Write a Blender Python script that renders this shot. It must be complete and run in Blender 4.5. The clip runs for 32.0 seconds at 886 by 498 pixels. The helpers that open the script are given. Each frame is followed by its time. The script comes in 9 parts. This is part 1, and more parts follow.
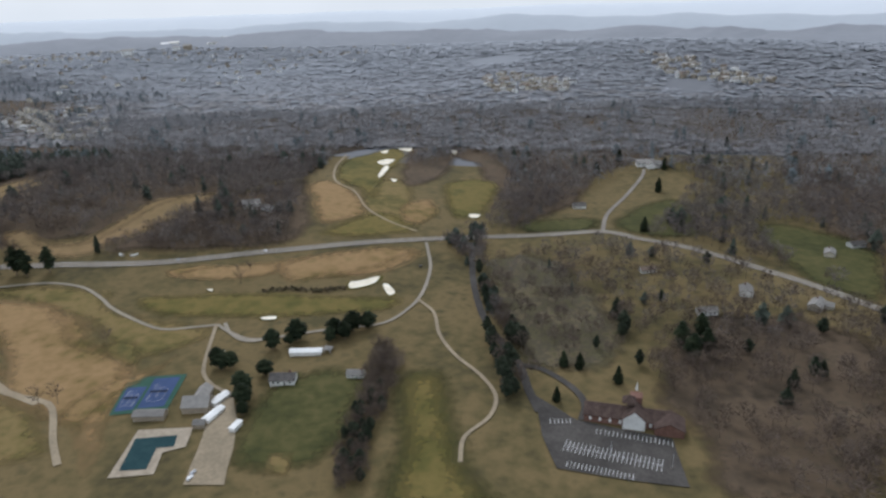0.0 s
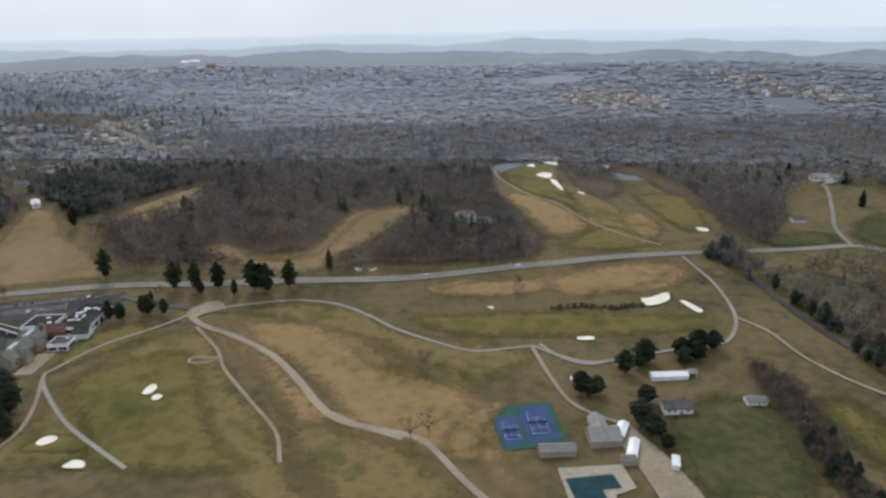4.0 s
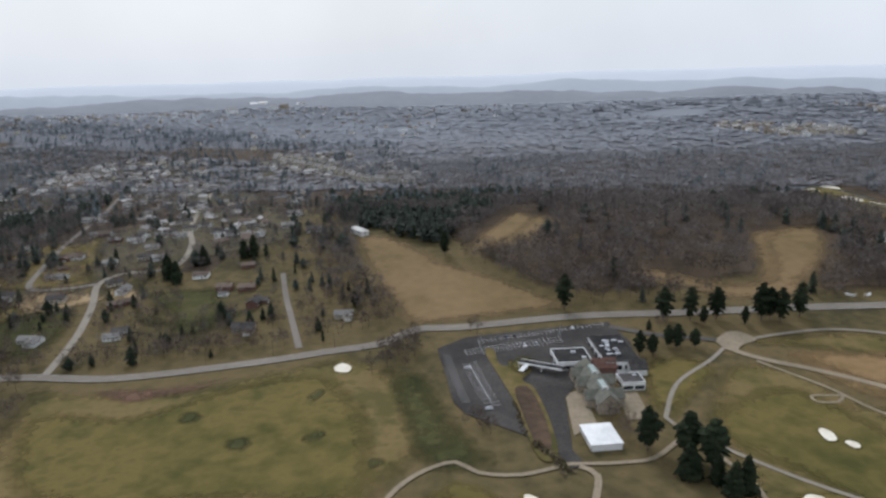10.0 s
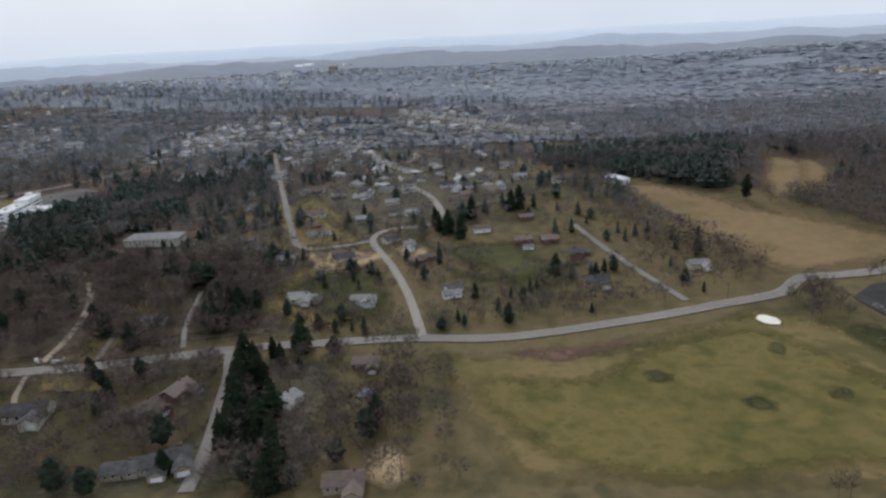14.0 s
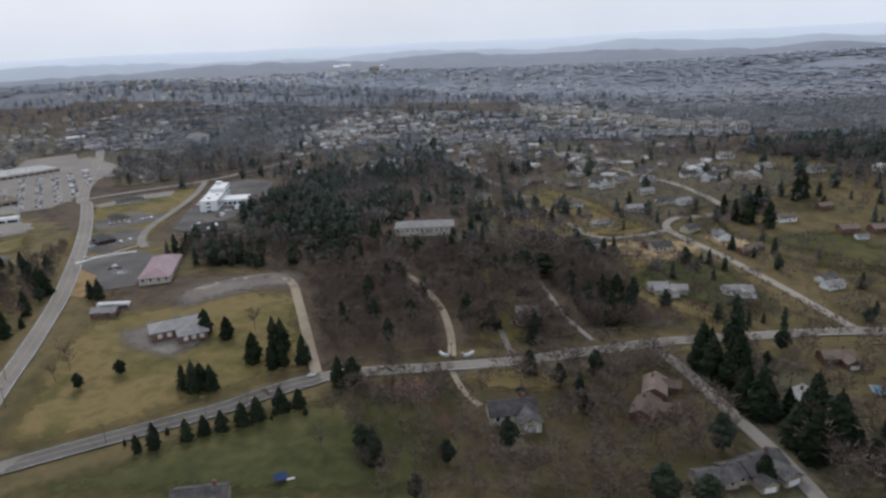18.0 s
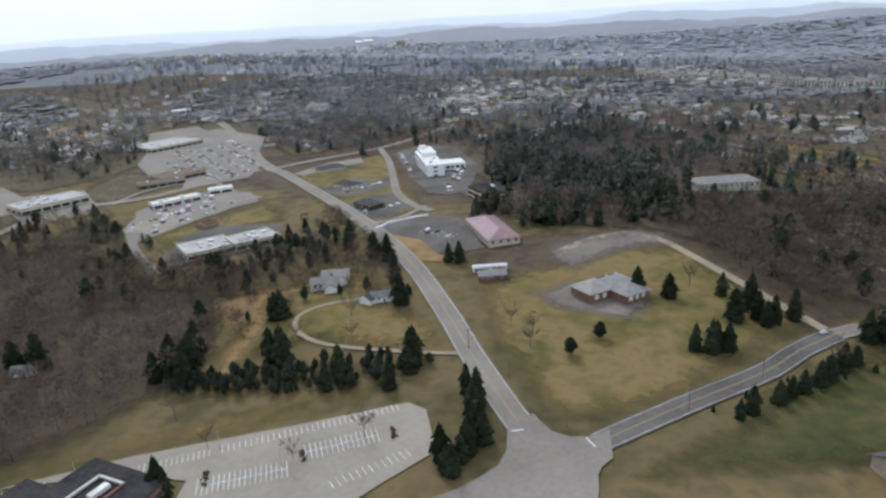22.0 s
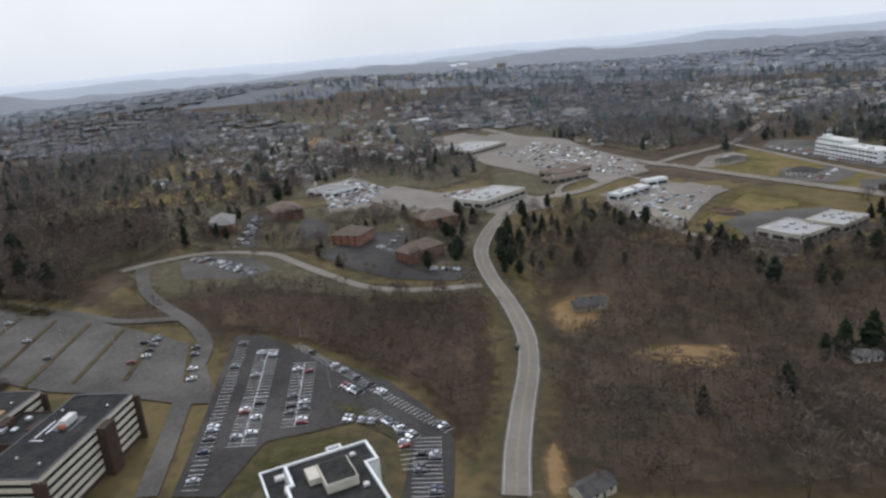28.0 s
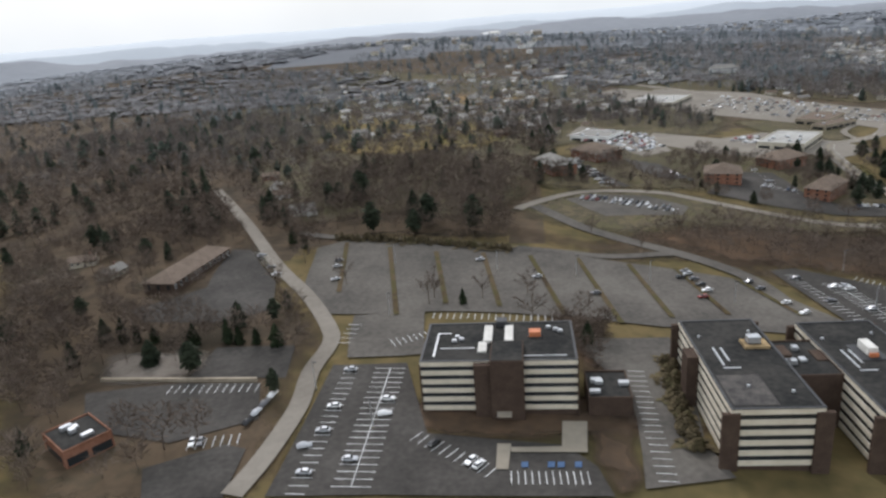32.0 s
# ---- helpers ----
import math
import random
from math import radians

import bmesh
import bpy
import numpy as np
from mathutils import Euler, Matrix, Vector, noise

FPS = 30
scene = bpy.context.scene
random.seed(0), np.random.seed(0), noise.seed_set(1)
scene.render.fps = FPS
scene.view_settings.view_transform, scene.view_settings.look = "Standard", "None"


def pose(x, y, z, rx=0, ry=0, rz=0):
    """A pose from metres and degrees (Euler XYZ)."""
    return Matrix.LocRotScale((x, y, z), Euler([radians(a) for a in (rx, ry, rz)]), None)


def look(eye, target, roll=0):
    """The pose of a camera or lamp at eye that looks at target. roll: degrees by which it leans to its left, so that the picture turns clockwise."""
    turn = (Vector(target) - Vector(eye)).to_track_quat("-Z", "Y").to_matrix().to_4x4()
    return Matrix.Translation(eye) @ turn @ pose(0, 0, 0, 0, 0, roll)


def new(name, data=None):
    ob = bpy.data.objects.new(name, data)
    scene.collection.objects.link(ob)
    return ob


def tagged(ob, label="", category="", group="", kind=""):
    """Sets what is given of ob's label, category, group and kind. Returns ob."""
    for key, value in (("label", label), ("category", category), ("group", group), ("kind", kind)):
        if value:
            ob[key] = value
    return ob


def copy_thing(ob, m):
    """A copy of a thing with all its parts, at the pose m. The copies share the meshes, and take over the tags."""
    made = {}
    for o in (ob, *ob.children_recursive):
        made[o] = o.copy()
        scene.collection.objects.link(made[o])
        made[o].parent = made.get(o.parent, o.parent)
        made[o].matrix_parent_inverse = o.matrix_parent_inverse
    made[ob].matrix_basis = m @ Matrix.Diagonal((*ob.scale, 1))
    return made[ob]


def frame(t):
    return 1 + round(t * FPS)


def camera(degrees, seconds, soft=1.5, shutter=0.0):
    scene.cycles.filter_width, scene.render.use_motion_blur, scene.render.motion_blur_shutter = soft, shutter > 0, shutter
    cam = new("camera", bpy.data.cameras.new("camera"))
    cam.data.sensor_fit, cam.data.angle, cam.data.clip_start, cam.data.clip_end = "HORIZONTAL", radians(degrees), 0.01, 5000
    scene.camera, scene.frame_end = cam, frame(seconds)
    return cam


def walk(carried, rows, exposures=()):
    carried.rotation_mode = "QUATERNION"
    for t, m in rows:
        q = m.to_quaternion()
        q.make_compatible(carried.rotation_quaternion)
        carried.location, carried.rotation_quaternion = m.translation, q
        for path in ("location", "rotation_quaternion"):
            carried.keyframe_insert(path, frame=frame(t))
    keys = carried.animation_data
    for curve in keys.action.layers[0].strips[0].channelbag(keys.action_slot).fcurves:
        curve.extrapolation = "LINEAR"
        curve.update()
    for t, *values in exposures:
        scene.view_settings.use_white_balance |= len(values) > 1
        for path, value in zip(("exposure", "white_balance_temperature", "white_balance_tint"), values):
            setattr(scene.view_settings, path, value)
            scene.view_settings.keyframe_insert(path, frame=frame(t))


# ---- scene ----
cam = camera(66.39, 32.0, soft=2.6)
PATH = [
    (0.0, -0.00, 0.00, 130.78, 69.97, 1.72, 10.51),
    (0.5, -18.71, 0.23, 129.37, 70.25, 1.31, 10.39),
    (1.0, -37.42, 0.47, 127.95, 70.58, 0.75, 9.77),
    (1.5, -56.13, 0.70, 126.54, 71.02, 0.87, 9.41),
    (2.0, -74.84, 0.93, 125.12, 71.65, 0.23, 9.21),
    (2.5, -93.56, 1.15, 123.71, 70.84, 0.20, 9.40),
    (3.0, -112.27, 1.38, 122.29, 70.67, -0.04, 10.00),
    (3.5, -130.98, 1.60, 120.88, 71.34, 0.59, 9.36),
    (5.5, -205.83, 2.44, 115.30, 73.07, 1.33, 8.40),
    (6.0, -224.62, 2.63, 113.95, 73.63, 0.89, 8.24),
    (6.5, -243.44, 2.82, 112.62, 73.41, -0.02, 8.24),
    (7.0, -262.30, 3.00, 111.30, 72.91, 0.43, 7.92),
    (7.5, -281.19, 3.16, 110.01, 73.04, 0.10, 7.98),
    (8.0, -300.11, 3.32, 108.74, 74.51, 0.21, 7.68),
    (8.5, -319.03, 3.46, 107.49, 75.74, 0.76, 7.21),
    (9.0, -337.94, 3.59, 106.27, 76.57, 1.45, 7.30),
    (9.5, -356.83, 3.71, 105.08, 76.98, 1.08, 7.81),
    (10.0, -375.69, 3.81, 103.91, 75.57, 1.60, 8.64),
    (10.5, -394.53, 3.90, 102.78, 74.90, 3.89, 8.36),
    (11.0, -413.35, 3.99, 101.68, 74.16, 4.14, 8.01),
    (11.5, -432.15, 4.07, 100.61, 73.78, 4.33, 7.82),
    (12.0, -450.93, 4.14, 99.56, 73.27, 4.08, 8.29),
    (12.5, -469.69, 4.20, 98.55, 72.46, 4.06, 8.50),
    (13.0, -488.44, 4.25, 97.55, 72.55, 4.27, 8.49),
    (13.5, -507.16, 4.29, 96.57, 72.62, 3.76, 8.72),
    (14.0, -525.87, 4.32, 95.59, 72.59, 3.01, 8.75),
    (14.5, -544.54, 4.34, 94.60, 72.97, 3.56, 7.69),
    (16.5, -618.96, 4.30, 90.59, 72.85, 0.57, 6.96),
    (17.0, -637.52, 4.27, 89.58, 72.28, 0.88, 7.37),
    (17.5, -656.06, 4.22, 88.56, 72.09, 1.48, 7.83),
    (18.0, -674.59, 4.17, 87.54, 73.08, 2.42, 8.01),
    (18.5, -693.11, 4.10, 86.53, 73.24, 2.06, 7.77),
    (19.0, -711.61, 4.03, 85.53, 72.38, 1.83, 7.47),
    (19.5, -730.09, 3.95, 84.54, 71.43, 1.95, 6.93),
    (20.0, -748.55, 3.87, 83.58, 71.39, 2.48, 6.29),
    (20.5, -766.98, 3.77, 82.63, 70.68, 1.41, 6.23),
    (21.0, -785.38, 3.66, 81.71, 71.93, 1.76, 5.49),
    (21.5, -803.75, 3.54, 80.79, 72.07, 2.40, 5.87),
    (22.0, -822.08, 3.42, 79.87, 71.32, 3.22, 6.01),
    (22.5, -840.37, 3.28, 78.95, 69.86, 2.76, 5.96),
    (23.0, -858.61, 3.13, 78.03, 69.64, 3.63, 8.66),
    (23.5, -876.82, 2.97, 77.10, 69.51, 4.37, 7.15),
    (24.0, -894.99, 2.80, 76.17, 69.90, 4.66, 7.05),
    (24.5, -913.13, 2.64, 75.25, 71.44, 5.19, 6.99),
    (25.0, -931.24, 2.47, 74.33, 71.54, 4.82, 5.78),
    (25.5, -949.32, 2.29, 73.41, 72.06, 3.78, 7.00),
    (27.5, -1021.49, 1.61, 69.79, 72.82, 5.16, 7.75),
    (28.0, -1039.52, 1.44, 68.88, 73.93, 4.62, 7.85),
    (28.5, -1057.56, 1.26, 67.96, 73.92, 4.63, 7.87),
    (29.0, -1075.60, 1.09, 67.04, 74.43, 5.17, 7.90),
    (29.5, -1093.64, 0.91, 66.12, 73.79, 5.30, 7.71),
    (30.0, -1111.68, 0.73, 65.20, 74.86, 4.36, 8.09),
    (30.5, -1129.73, 0.55, 64.28, 74.99, 4.15, 7.85),
    (31.0, -1147.79, 0.37, 63.36, 75.57, 4.93, 7.37),
    (31.5, -1165.86, 0.18, 62.44, 74.43, 4.98, 6.96),
    (32.0, -1183.94, -0.00, 61.52, 71.81, 4.14, 6.45),
]
walk(cam, [(t, pose(*p)) for t, *p in PATH], [(0, 0.28, 5720, 14), (3, 0.28, 5720, 14), (7, 0.20, 5700, 14), (9, 0.20, 5750, 15), (11, 0.18, 5700, 15), (14, 0.16, 5600, 15), (17, 0.08, 5640, 18), (19, 0.32, 5640, 15), (21, 0.50, 5600, 15), (23, 0.60, 5530, 14), (24, 0.68, 5480, 14), (25, 0.46, 5500, 14), (28, 0.24, 5740, 15), (30, 0.28, 5820, 15), (31, 0.36, 5900, 15), (32, 0.48, 6000, 14)])

# ---- world and light: a bright overcast winter sky ----
world = bpy.data.worlds.new("overcast_sky")
scene.world = world
world.use_nodes = True
wn, wl = world.node_tree.nodes, world.node_tree.links
wback = wn["Background"]
wsky = wn.new("ShaderNodeTexSky")
wsky.sky_type, wsky.sun_disc = "NISHITA", False
wsky.sun_elevation, wsky.sun_rotation = radians(43), radians(335)
wsky.air_density, wsky.dust_density = 2.0, 4.0
wcoord = wn.new("ShaderNodeTexCoord")
wcloud = wn.new("ShaderNodeTexNoise")
wcloud.inputs["Scale"].default_value, wcloud.inputs["Detail"].default_value = 2.2, 5.0
wl.new(wcoord.outputs["Generated"], wcloud.inputs["Vector"])
wramp = wn.new("ShaderNodeValToRGB")
wramp.color_ramp.elements[0].position, wramp.color_ramp.elements[0].color = 0.30, (7.6, 7.95, 7.7, 1)
wramp.color_ramp.elements[1].position, wramp.color_ramp.elements[1].color = 0.70, (9.3, 9.55, 9.2, 1)
wl.new(wcloud.outputs["Fac"], wramp.inputs["Fac"])
wmix = wn.new("ShaderNodeMixRGB")
wmix.inputs[0].default_value = 0.86
wl.new(wsky.outputs[0], wmix.inputs[1])
wl.new(wramp.outputs[0], wmix.inputs[2])
wl.new(wmix.outputs[0], wback.inputs[0])
wback.inputs[1].default_value = 0.088
sun = new("sun", bpy.data.lights.new("sun", "SUN"))
sun.data.energy, sun.data.angle, sun.data.color = 1.35, radians(16), (1.0, 0.96, 0.9)
sun.matrix_world = look((-40, 85, 88), (0, 0, 0))

# ---- ground form: gentle rolling hills ----
BUMPS = ((0.6, -9.0, -6.5, -5.6, -0.7, -5.5, -1.0), (6.9, -3.7, 5.3, -6.5, -1.8, -3.2, -0.1), (1.3, -0.9, -4.2, 6.0, 12.6, 14.5, -2.8))
BUMP_X, BUMP_Y = (-1200, -1000, -800, -600, -400, -200, 0), (120, 260, 420)


def far_hills(x, y):
    s = np.clip((y - 480) / 500, 0, 1)
    s = s * s * (3 - 2 * s)
    d = np.clip((y - 1500) / 900, 0, 1)
    return s * (22 + 12 * np.sin(x / 260 + 1) + 9 * np.sin(y / 210 + x / 400)) * (1 - 0.75 * d)


def heights(x, y):
    x, y = np.asarray(x, float), np.asarray(y, float)
    z = far_hills(x, y)
    for by, row in zip(BUMP_Y, BUMPS):
        for bx, a in zip(BUMP_X, row):
            z = z + a * np.exp(-((x - bx) / 150) ** 2 - ((y - by) / 120) ** 2)
    return z


def H(x, y):
    return float(heights(x, y))


# ---- materials ----
def material(name, colours, scale=0.2, rough=0.9, metal=0.0, bump=0.0, fine=8.0, objvar=0.0, islvar=0.0, detail=6.0, spread=(0.32, 0.68)):
    """A surface whose colours run through two scales of noise, with fine relief."""
    m = bpy.data.materials.new(name)
    m.use_nodes = True
    n, l = m.node_tree.nodes, m.node_tree.links
    p = n["Principled BSDF"]
    p.inputs["Roughness"].default_value, p.inputs["Metallic"].default_value = rough, metal
    p.inputs["Specular IOR Level"].default_value = 0.06 if rough >= .85 else 0.38
    geo = n.new("ShaderNodeNewGeometry")
    a = n.new("ShaderNodeTexNoise")
    a.inputs["Scale"].default_value, a.inputs["Detail"].default_value = scale, detail
    a.inputs["Roughness"].default_value = 0.62
    b = n.new("ShaderNodeTexNoise")
    b.inputs["Scale"].default_value, b.inputs["Detail"].default_value = scale * fine, 4.0
    for q in (a, b):
        l.new(geo.outputs["Position"], q.inputs["Vector"])
    mx = n.new("ShaderNodeMath")
    mx.operation = "MULTIPLY_ADD"
    l.new(b.outputs["Fac"], mx.inputs[0])
    mx.inputs[1].default_value = 0.45
    sub = n.new("ShaderNodeMath")
    sub.operation = "SUBTRACT"
    l.new(a.outputs["Fac"], sub.inputs[0])
    sub.inputs[1].default_value = 0.225
    l.new(sub.outputs[0], mx.inputs[2])
    ramp = n.new("ShaderNodeValToRGB")
    cr = ramp.color_ramp
    k = len(colours)
    while len(cr.elements) < k:
        cr.elements.new(0.5)
    for i, c in enumerate(colours):
        cr.elements[i].position = spread[0] + (spread[1] - spread[0]) * i / max(k - 1, 1)
        cr.elements[i].color = (*c, 1)
    l.new(mx.outputs[0], ramp.inputs["Fac"])
    out = ramp.outputs[0]
    if objvar or islvar:
        hs = n.new("ShaderNodeHueSaturation")
        mr = n.new("ShaderNodeMapRange")
        amount = objvar or islvar
        mr.inputs["To Min"].default_value, mr.inputs["To Max"].default_value = 1 - amount, 1 + amount
        if objvar:
            l.new(n.new("ShaderNodeObjectInfo").outputs["Random"], mr.inputs["Value"])
        else:
            l.new(geo.outputs["Random Per Island"], mr.inputs["Value"])
        l.new(mr.outputs[0], hs.inputs["Value"])
        l.new(out, hs.inputs["Color"])
        out = hs.outputs[0]
    l.new(out, p.inputs["Base Color"])
    if bump:
        bp = n.new("ShaderNodeBump")
        bp.inputs["Strength"].default_value, bp.inputs["Distance"].default_value = 0.6, bump
        l.new(b.outputs["Fac"], bp.inputs["Height"])
        l.new(bp.outputs[0], p.inputs["Normal"])
    return m


M = dict(
    meadow=material("meadow", [(.060, .051, .026), (.098, .079, .036), (.141, .105, .050), (.076, .065, .031)], .014, bump=.25, fine=14),
    rough_grass=material("rough_grass", [(.070, .064, .024), (.122, .099, .036), (.178, .130, .056), (.098, .084, .031)], .020, bump=.2, fine=10),
    fairway=material("fairway", [(.065, .062, .019), (.101, .087, .027), (.148, .114, .039), (.083, .075, .024)], .018, bump=.1, fine=9),
    lawn=material("lawn", [(.041, .044, .017), (.063, .062, .023), (.092, .081, .033)], .03, bump=.1, fine=8),
    green=material("putting_green", [(.053, .081, .012), (.080, .100, .016)], .08, fine=6),
    tan=material("dry_grass", [(.108, .086, .029), (.201, .134, .060), (.252, .165, .081), (.154, .113, .044)], .018, bump=.25, fine=10),
    hay=material("hay_field", [(.125, .093, .042), (.181, .127, .062), (.220, .150, .077)], .02, bump=.2, fine=10),
    leaf_floor=material("woodland_floor", [(.045, .036, .025), (.072, .054, .037), (.102, .074, .049), (.058, .049, .033)], .022, bump=.3, fine=12),
    scrub=material("brown_scrub", [(.050, .037, .027), (.080, .056, .038), (.118, .077, .049)], .03, bump=.3, fine=12),
    red_earth=material("red_earth", [(.105, .066, .046), (.150, .088, .060), (.185, .112, .078)], .05, bump=.15),
    mud=material("bare_earth", [(.20, .145, .08), (.33, .24, .13), (.42, .31, .18)], .06, bump=.15),
    sand=material("bunker_sand", [(.62, .56, .44), (.80, .75, .64)], .2, bump=.05),
    # backdrop ridges: haze painted in, stepping towards the sky colour
    hill_near=material("haze_grey_ridge", [(.205, .215, .235), (.230, .240, .262), (.252, .263, .285)], .003, fine=18),
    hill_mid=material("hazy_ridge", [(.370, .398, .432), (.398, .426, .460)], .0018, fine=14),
    hill_far=material("haze_pale_skyline", [(.570, .602, .640), (.596, .626, .660)], .0012, fine=10),
    # far ground in two steps of grey-blue, haze put into the colour
    far_floor=material("haze_tinted_floor", [(.131, .137, .149), (.147, .152, .164), (.160, .165, .177)], .005, fine=16),
    hazy_floor=material("haze_paled_floor", [(.202, .213, .232), (.219, .230, .249)], .004, fine=16),
    # woods near the horizon: haze painted in as the palest blue-grey
    hazy_twigs=material("deep_haze_woods", [(.286, .304, .332), (.312, .329, .357), (.333, .349, .378)], .004, islvar=.06),
    asphalt=material("old_asphalt", [(.170, .151, .128), (.204, .182, .154), (.238, .213, .181)], .04, bump=.02, fine=20),
    dark_asphalt=material("new_asphalt", [(.042, .039, .036), (.062, .057, .052), (.086, .079, .072)], .05, bump=.02, fine=20),
    grey_asphalt=material("grey_asphalt", [(.071, .066, .059), (.105, .095, .084), (.139, .127, .111)], .05, bump=.02, fine=20),
    concrete=material("concrete", [(.213, .189, .152), (.253, .224, .180), (.288, .255, .206)], .03, bump=.01, fine=20),
    gravel=material("gravel_path", [(.205, .170, .119), (.265, .217, .151), (.313, .260, .180)], .05, bump=.02, fine=16),
    white_line=material("road_paint", [(.34, .34, .335), (.52, .52, .51), (.66, .66, .65)], .5, rough=.7),
    yellow_line=material("yellow_road_paint", [(.25, .205, .11), (.33, .26, .13)], .8, rough=.7),
    kerb=material("kerb_stone", [(.36, .35, .33), (.48, .47, .44)], .6),
    bark=material("bark", [(.085, .066, .049), (.135, .107, .081), (.175, .142, .109)], .5, islvar=.25),
    twigs=material("bare_twigs", [(.084, .065, .052), (.117, .091, .074), (.154, .123, .100)], .03, islvar=.3),
    # far twigs, nearer twigs and needles: haze mixed into the base colours
    far_twigs=material("far_haze_woods", [(.240, .251, .273), (.267, .278, .300), (.290, .301, .323)], .004, islvar=.08),
    close_twigs=material("thin_haze_twigs", [(.114, .096, .089), (.147, .126, .116), (.182, .159, .145)], .02, islvar=.22),
    close_pine=material("thin_haze_needles", [(.039, .048, .039), (.056, .066, .052), (.078, .088, .069)], .3, islvar=.3),
    suburb_floor=material("garden_ground", [(.058, .052, .034), (.098, .087, .046), (.070, .060, .042), (.128, .104, .062), (.078, .074, .036)], .045, bump=.2, fine=8, spread=(.30, .70)),
    brown_lawn=material("leaf_strewn_lawn", [(.050, .037, .024), (.080, .059, .032), (.072, .064, .028), (.100, .072, .044), (.060, .050, .028)], .04, bump=.2, fine=9),
    lot_gravel=material("brown_gravel", [(.115, .098, .082), (.160, .138, .117), (.200, .175, .148)], .06, bump=.03, fine=16),
    # mid-distance twigs, lifted to grey by painted haze
    mid_twigs=material("mid_haze_woods", [(.215, .209, .213), (.248, .241, .244), (.278, .271, .273)], .008, islvar=.14),
    needles=material("conifer_needles", [(.014, .020, .012), (.022, .030, .016), (.036, .043, .023)], .3, objvar=.3),
    # far needles, painted lighter and bluer for haze
    far_pine=material("far_haze_needles", [(.099, .115, .123), (.124, .143, .148), (.153, .169, .174)], .3, islvar=.25),
    pine=material("pine_needles", [(.018, .024, .016), (.029, .036, .023), (.044, .050, .032)], .3, islvar=.3),
    hedge=material("clipped_hedge", [(.074, .061, .037), (.111, .087, .052), (.080, .076, .037)], .2, islvar=.3),
    brick=material("red_brick", [(.118, .066, .052), (.162, .090, .070), (.195, .122, .098)], .6, bump=.01, objvar=.15),
    orange_brick=material("orange_brick", [(.175, .082, .052), (.235, .115, .075), (.270, .145, .100)], .6, bump=.01, objvar=.12),
    dark_brick=material("dark_brown_brick", [(.060, .042, .033), (.088, .063, .049)], .5, bump=.01),
    band=material("cream_spandrel", [(.560, .503, .400), (.700, .636, .522)], .3, rough=.7),
    white=material("white_siding", [(.62, .62, .60), (.80, .80, .78)], .3, rough=.6, objvar=.12),
    cream=material("cream_siding", [(.42, .38, .30), (.56, .52, .43)], .3, rough=.7, objvar=.2),
    stone=material("tan_stone", [(.24, .20, .15), (.36, .31, .24)], .5, bump=.03),
    roof_dark=material("dark_shingle", [(.045, .043, .042), (.080, .074, .070), (.110, .100, .091)], .5, bump=.02, objvar=.25),
    roof_brown=material("brown_shingle", [(.115, .088, .070), (.165, .128, .102)], .5, bump=.02, objvar=.25),
    roof_grey=material("grey_shingle", [(.170, .162, .152), (.250, .237, .217)], .5, bump=.02, objvar=.25),
    roof_black=material("black_flat_roof", [(.022, .022, .022), (.036, .035, .033), (.053, .050, .046)], .12, rough=.97, bump=.01),
    roof_pale=material("pale_flat_roof", [(.50, .48, .44), (.66, .64, .60)], .15, rough=.8),
    roof_tan=material("weathered_flat_roof", [(.28, .27, .25), (.36, .35, .33), (.42, .41, .39)], .12, rough=.85),
    slate=material("green_grey_slate", [(.105, .105, .085), (.150, .148, .120), (.19, .185, .155)], .5, bump=.02),
    roof_pink=material("maroon_metal_roof", [(.17, .10, .105), (.235, .145, .15)], .2, rough=.6),
    metal=material("galvanised_metal", [(.42, .43, .45), (.58, .59, .60)], .8, rough=.4, metal=.6),
    rust=material("orange_unit_paint", [(.42, .13, .05), (.55, .20, .09)], .6, rough=.6),
    dark=material("dark_trim", [(.030, .030, .032), (.045, .045, .048)], 1.0, rough=.6),
    court=material("blue_court", [(.040, .062, .13), (.055, .080, .165)], .15, rough=.85),
    court_green=material("court_surround", [(.030, .075, .055), (.045, .095, .070)], .15, rough=.85),
    cover=material("pool_cover", [(.016, .040, .046), (.028, .058, .062)], .2, rough=.9),
    church_roof=material("dark_red_brown_shingle", [(.052, .036, .031), (.078, .055, .047), (.105, .076, .064)], .5, bump=.02),
    skylight=material("skylight_glass", [(.24, .29, .27), (.32, .37, .34)], .5, rough=.5),
    tyre=material("tyre_rubber", [(.018, .018, .018), (.030, .030, .030)], 3.0),
    blue_sign=material("blue_bay_paint", [(.06, .10, .19), (.09, .14, .24)], .8),
)


def soft_material(m):
    """The same ground cover with a feathered, patchy edge where it thins out into the next."""
    m = m.copy()
    n, l = m.node_tree.nodes, m.node_tree.links
    at = n.new("ShaderNodeAttribute")
    at.attribute_name = "feather"
    geo = n.new("ShaderNodeNewGeometry")
    nz = n.new("ShaderNodeTexNoise")
    nz.inputs["Scale"].default_value, nz.inputs["Detail"].default_value = .35, 5.0
    l.new(geo.outputs["Position"], nz.inputs["Vector"])
    ad = n.new("ShaderNodeMath")
    ad.operation = "MULTIPLY_ADD"
    l.new(nz.outputs["Fac"], ad.inputs[0])
    ad.inputs[1].default_value = .9
    l.new(at.outputs["Fac"], ad.inputs[2])
    mr = n.new("ShaderNodeMapRange")
    mr.inputs["From Min"].default_value, mr.inputs["From Max"].default_value = .42, 1.15
    l.new(ad.outputs[0], mr.inputs["Value"])
    tr = n.new("ShaderNodeBsdfTransparent")
    mix = n.new("ShaderNodeMixShader")
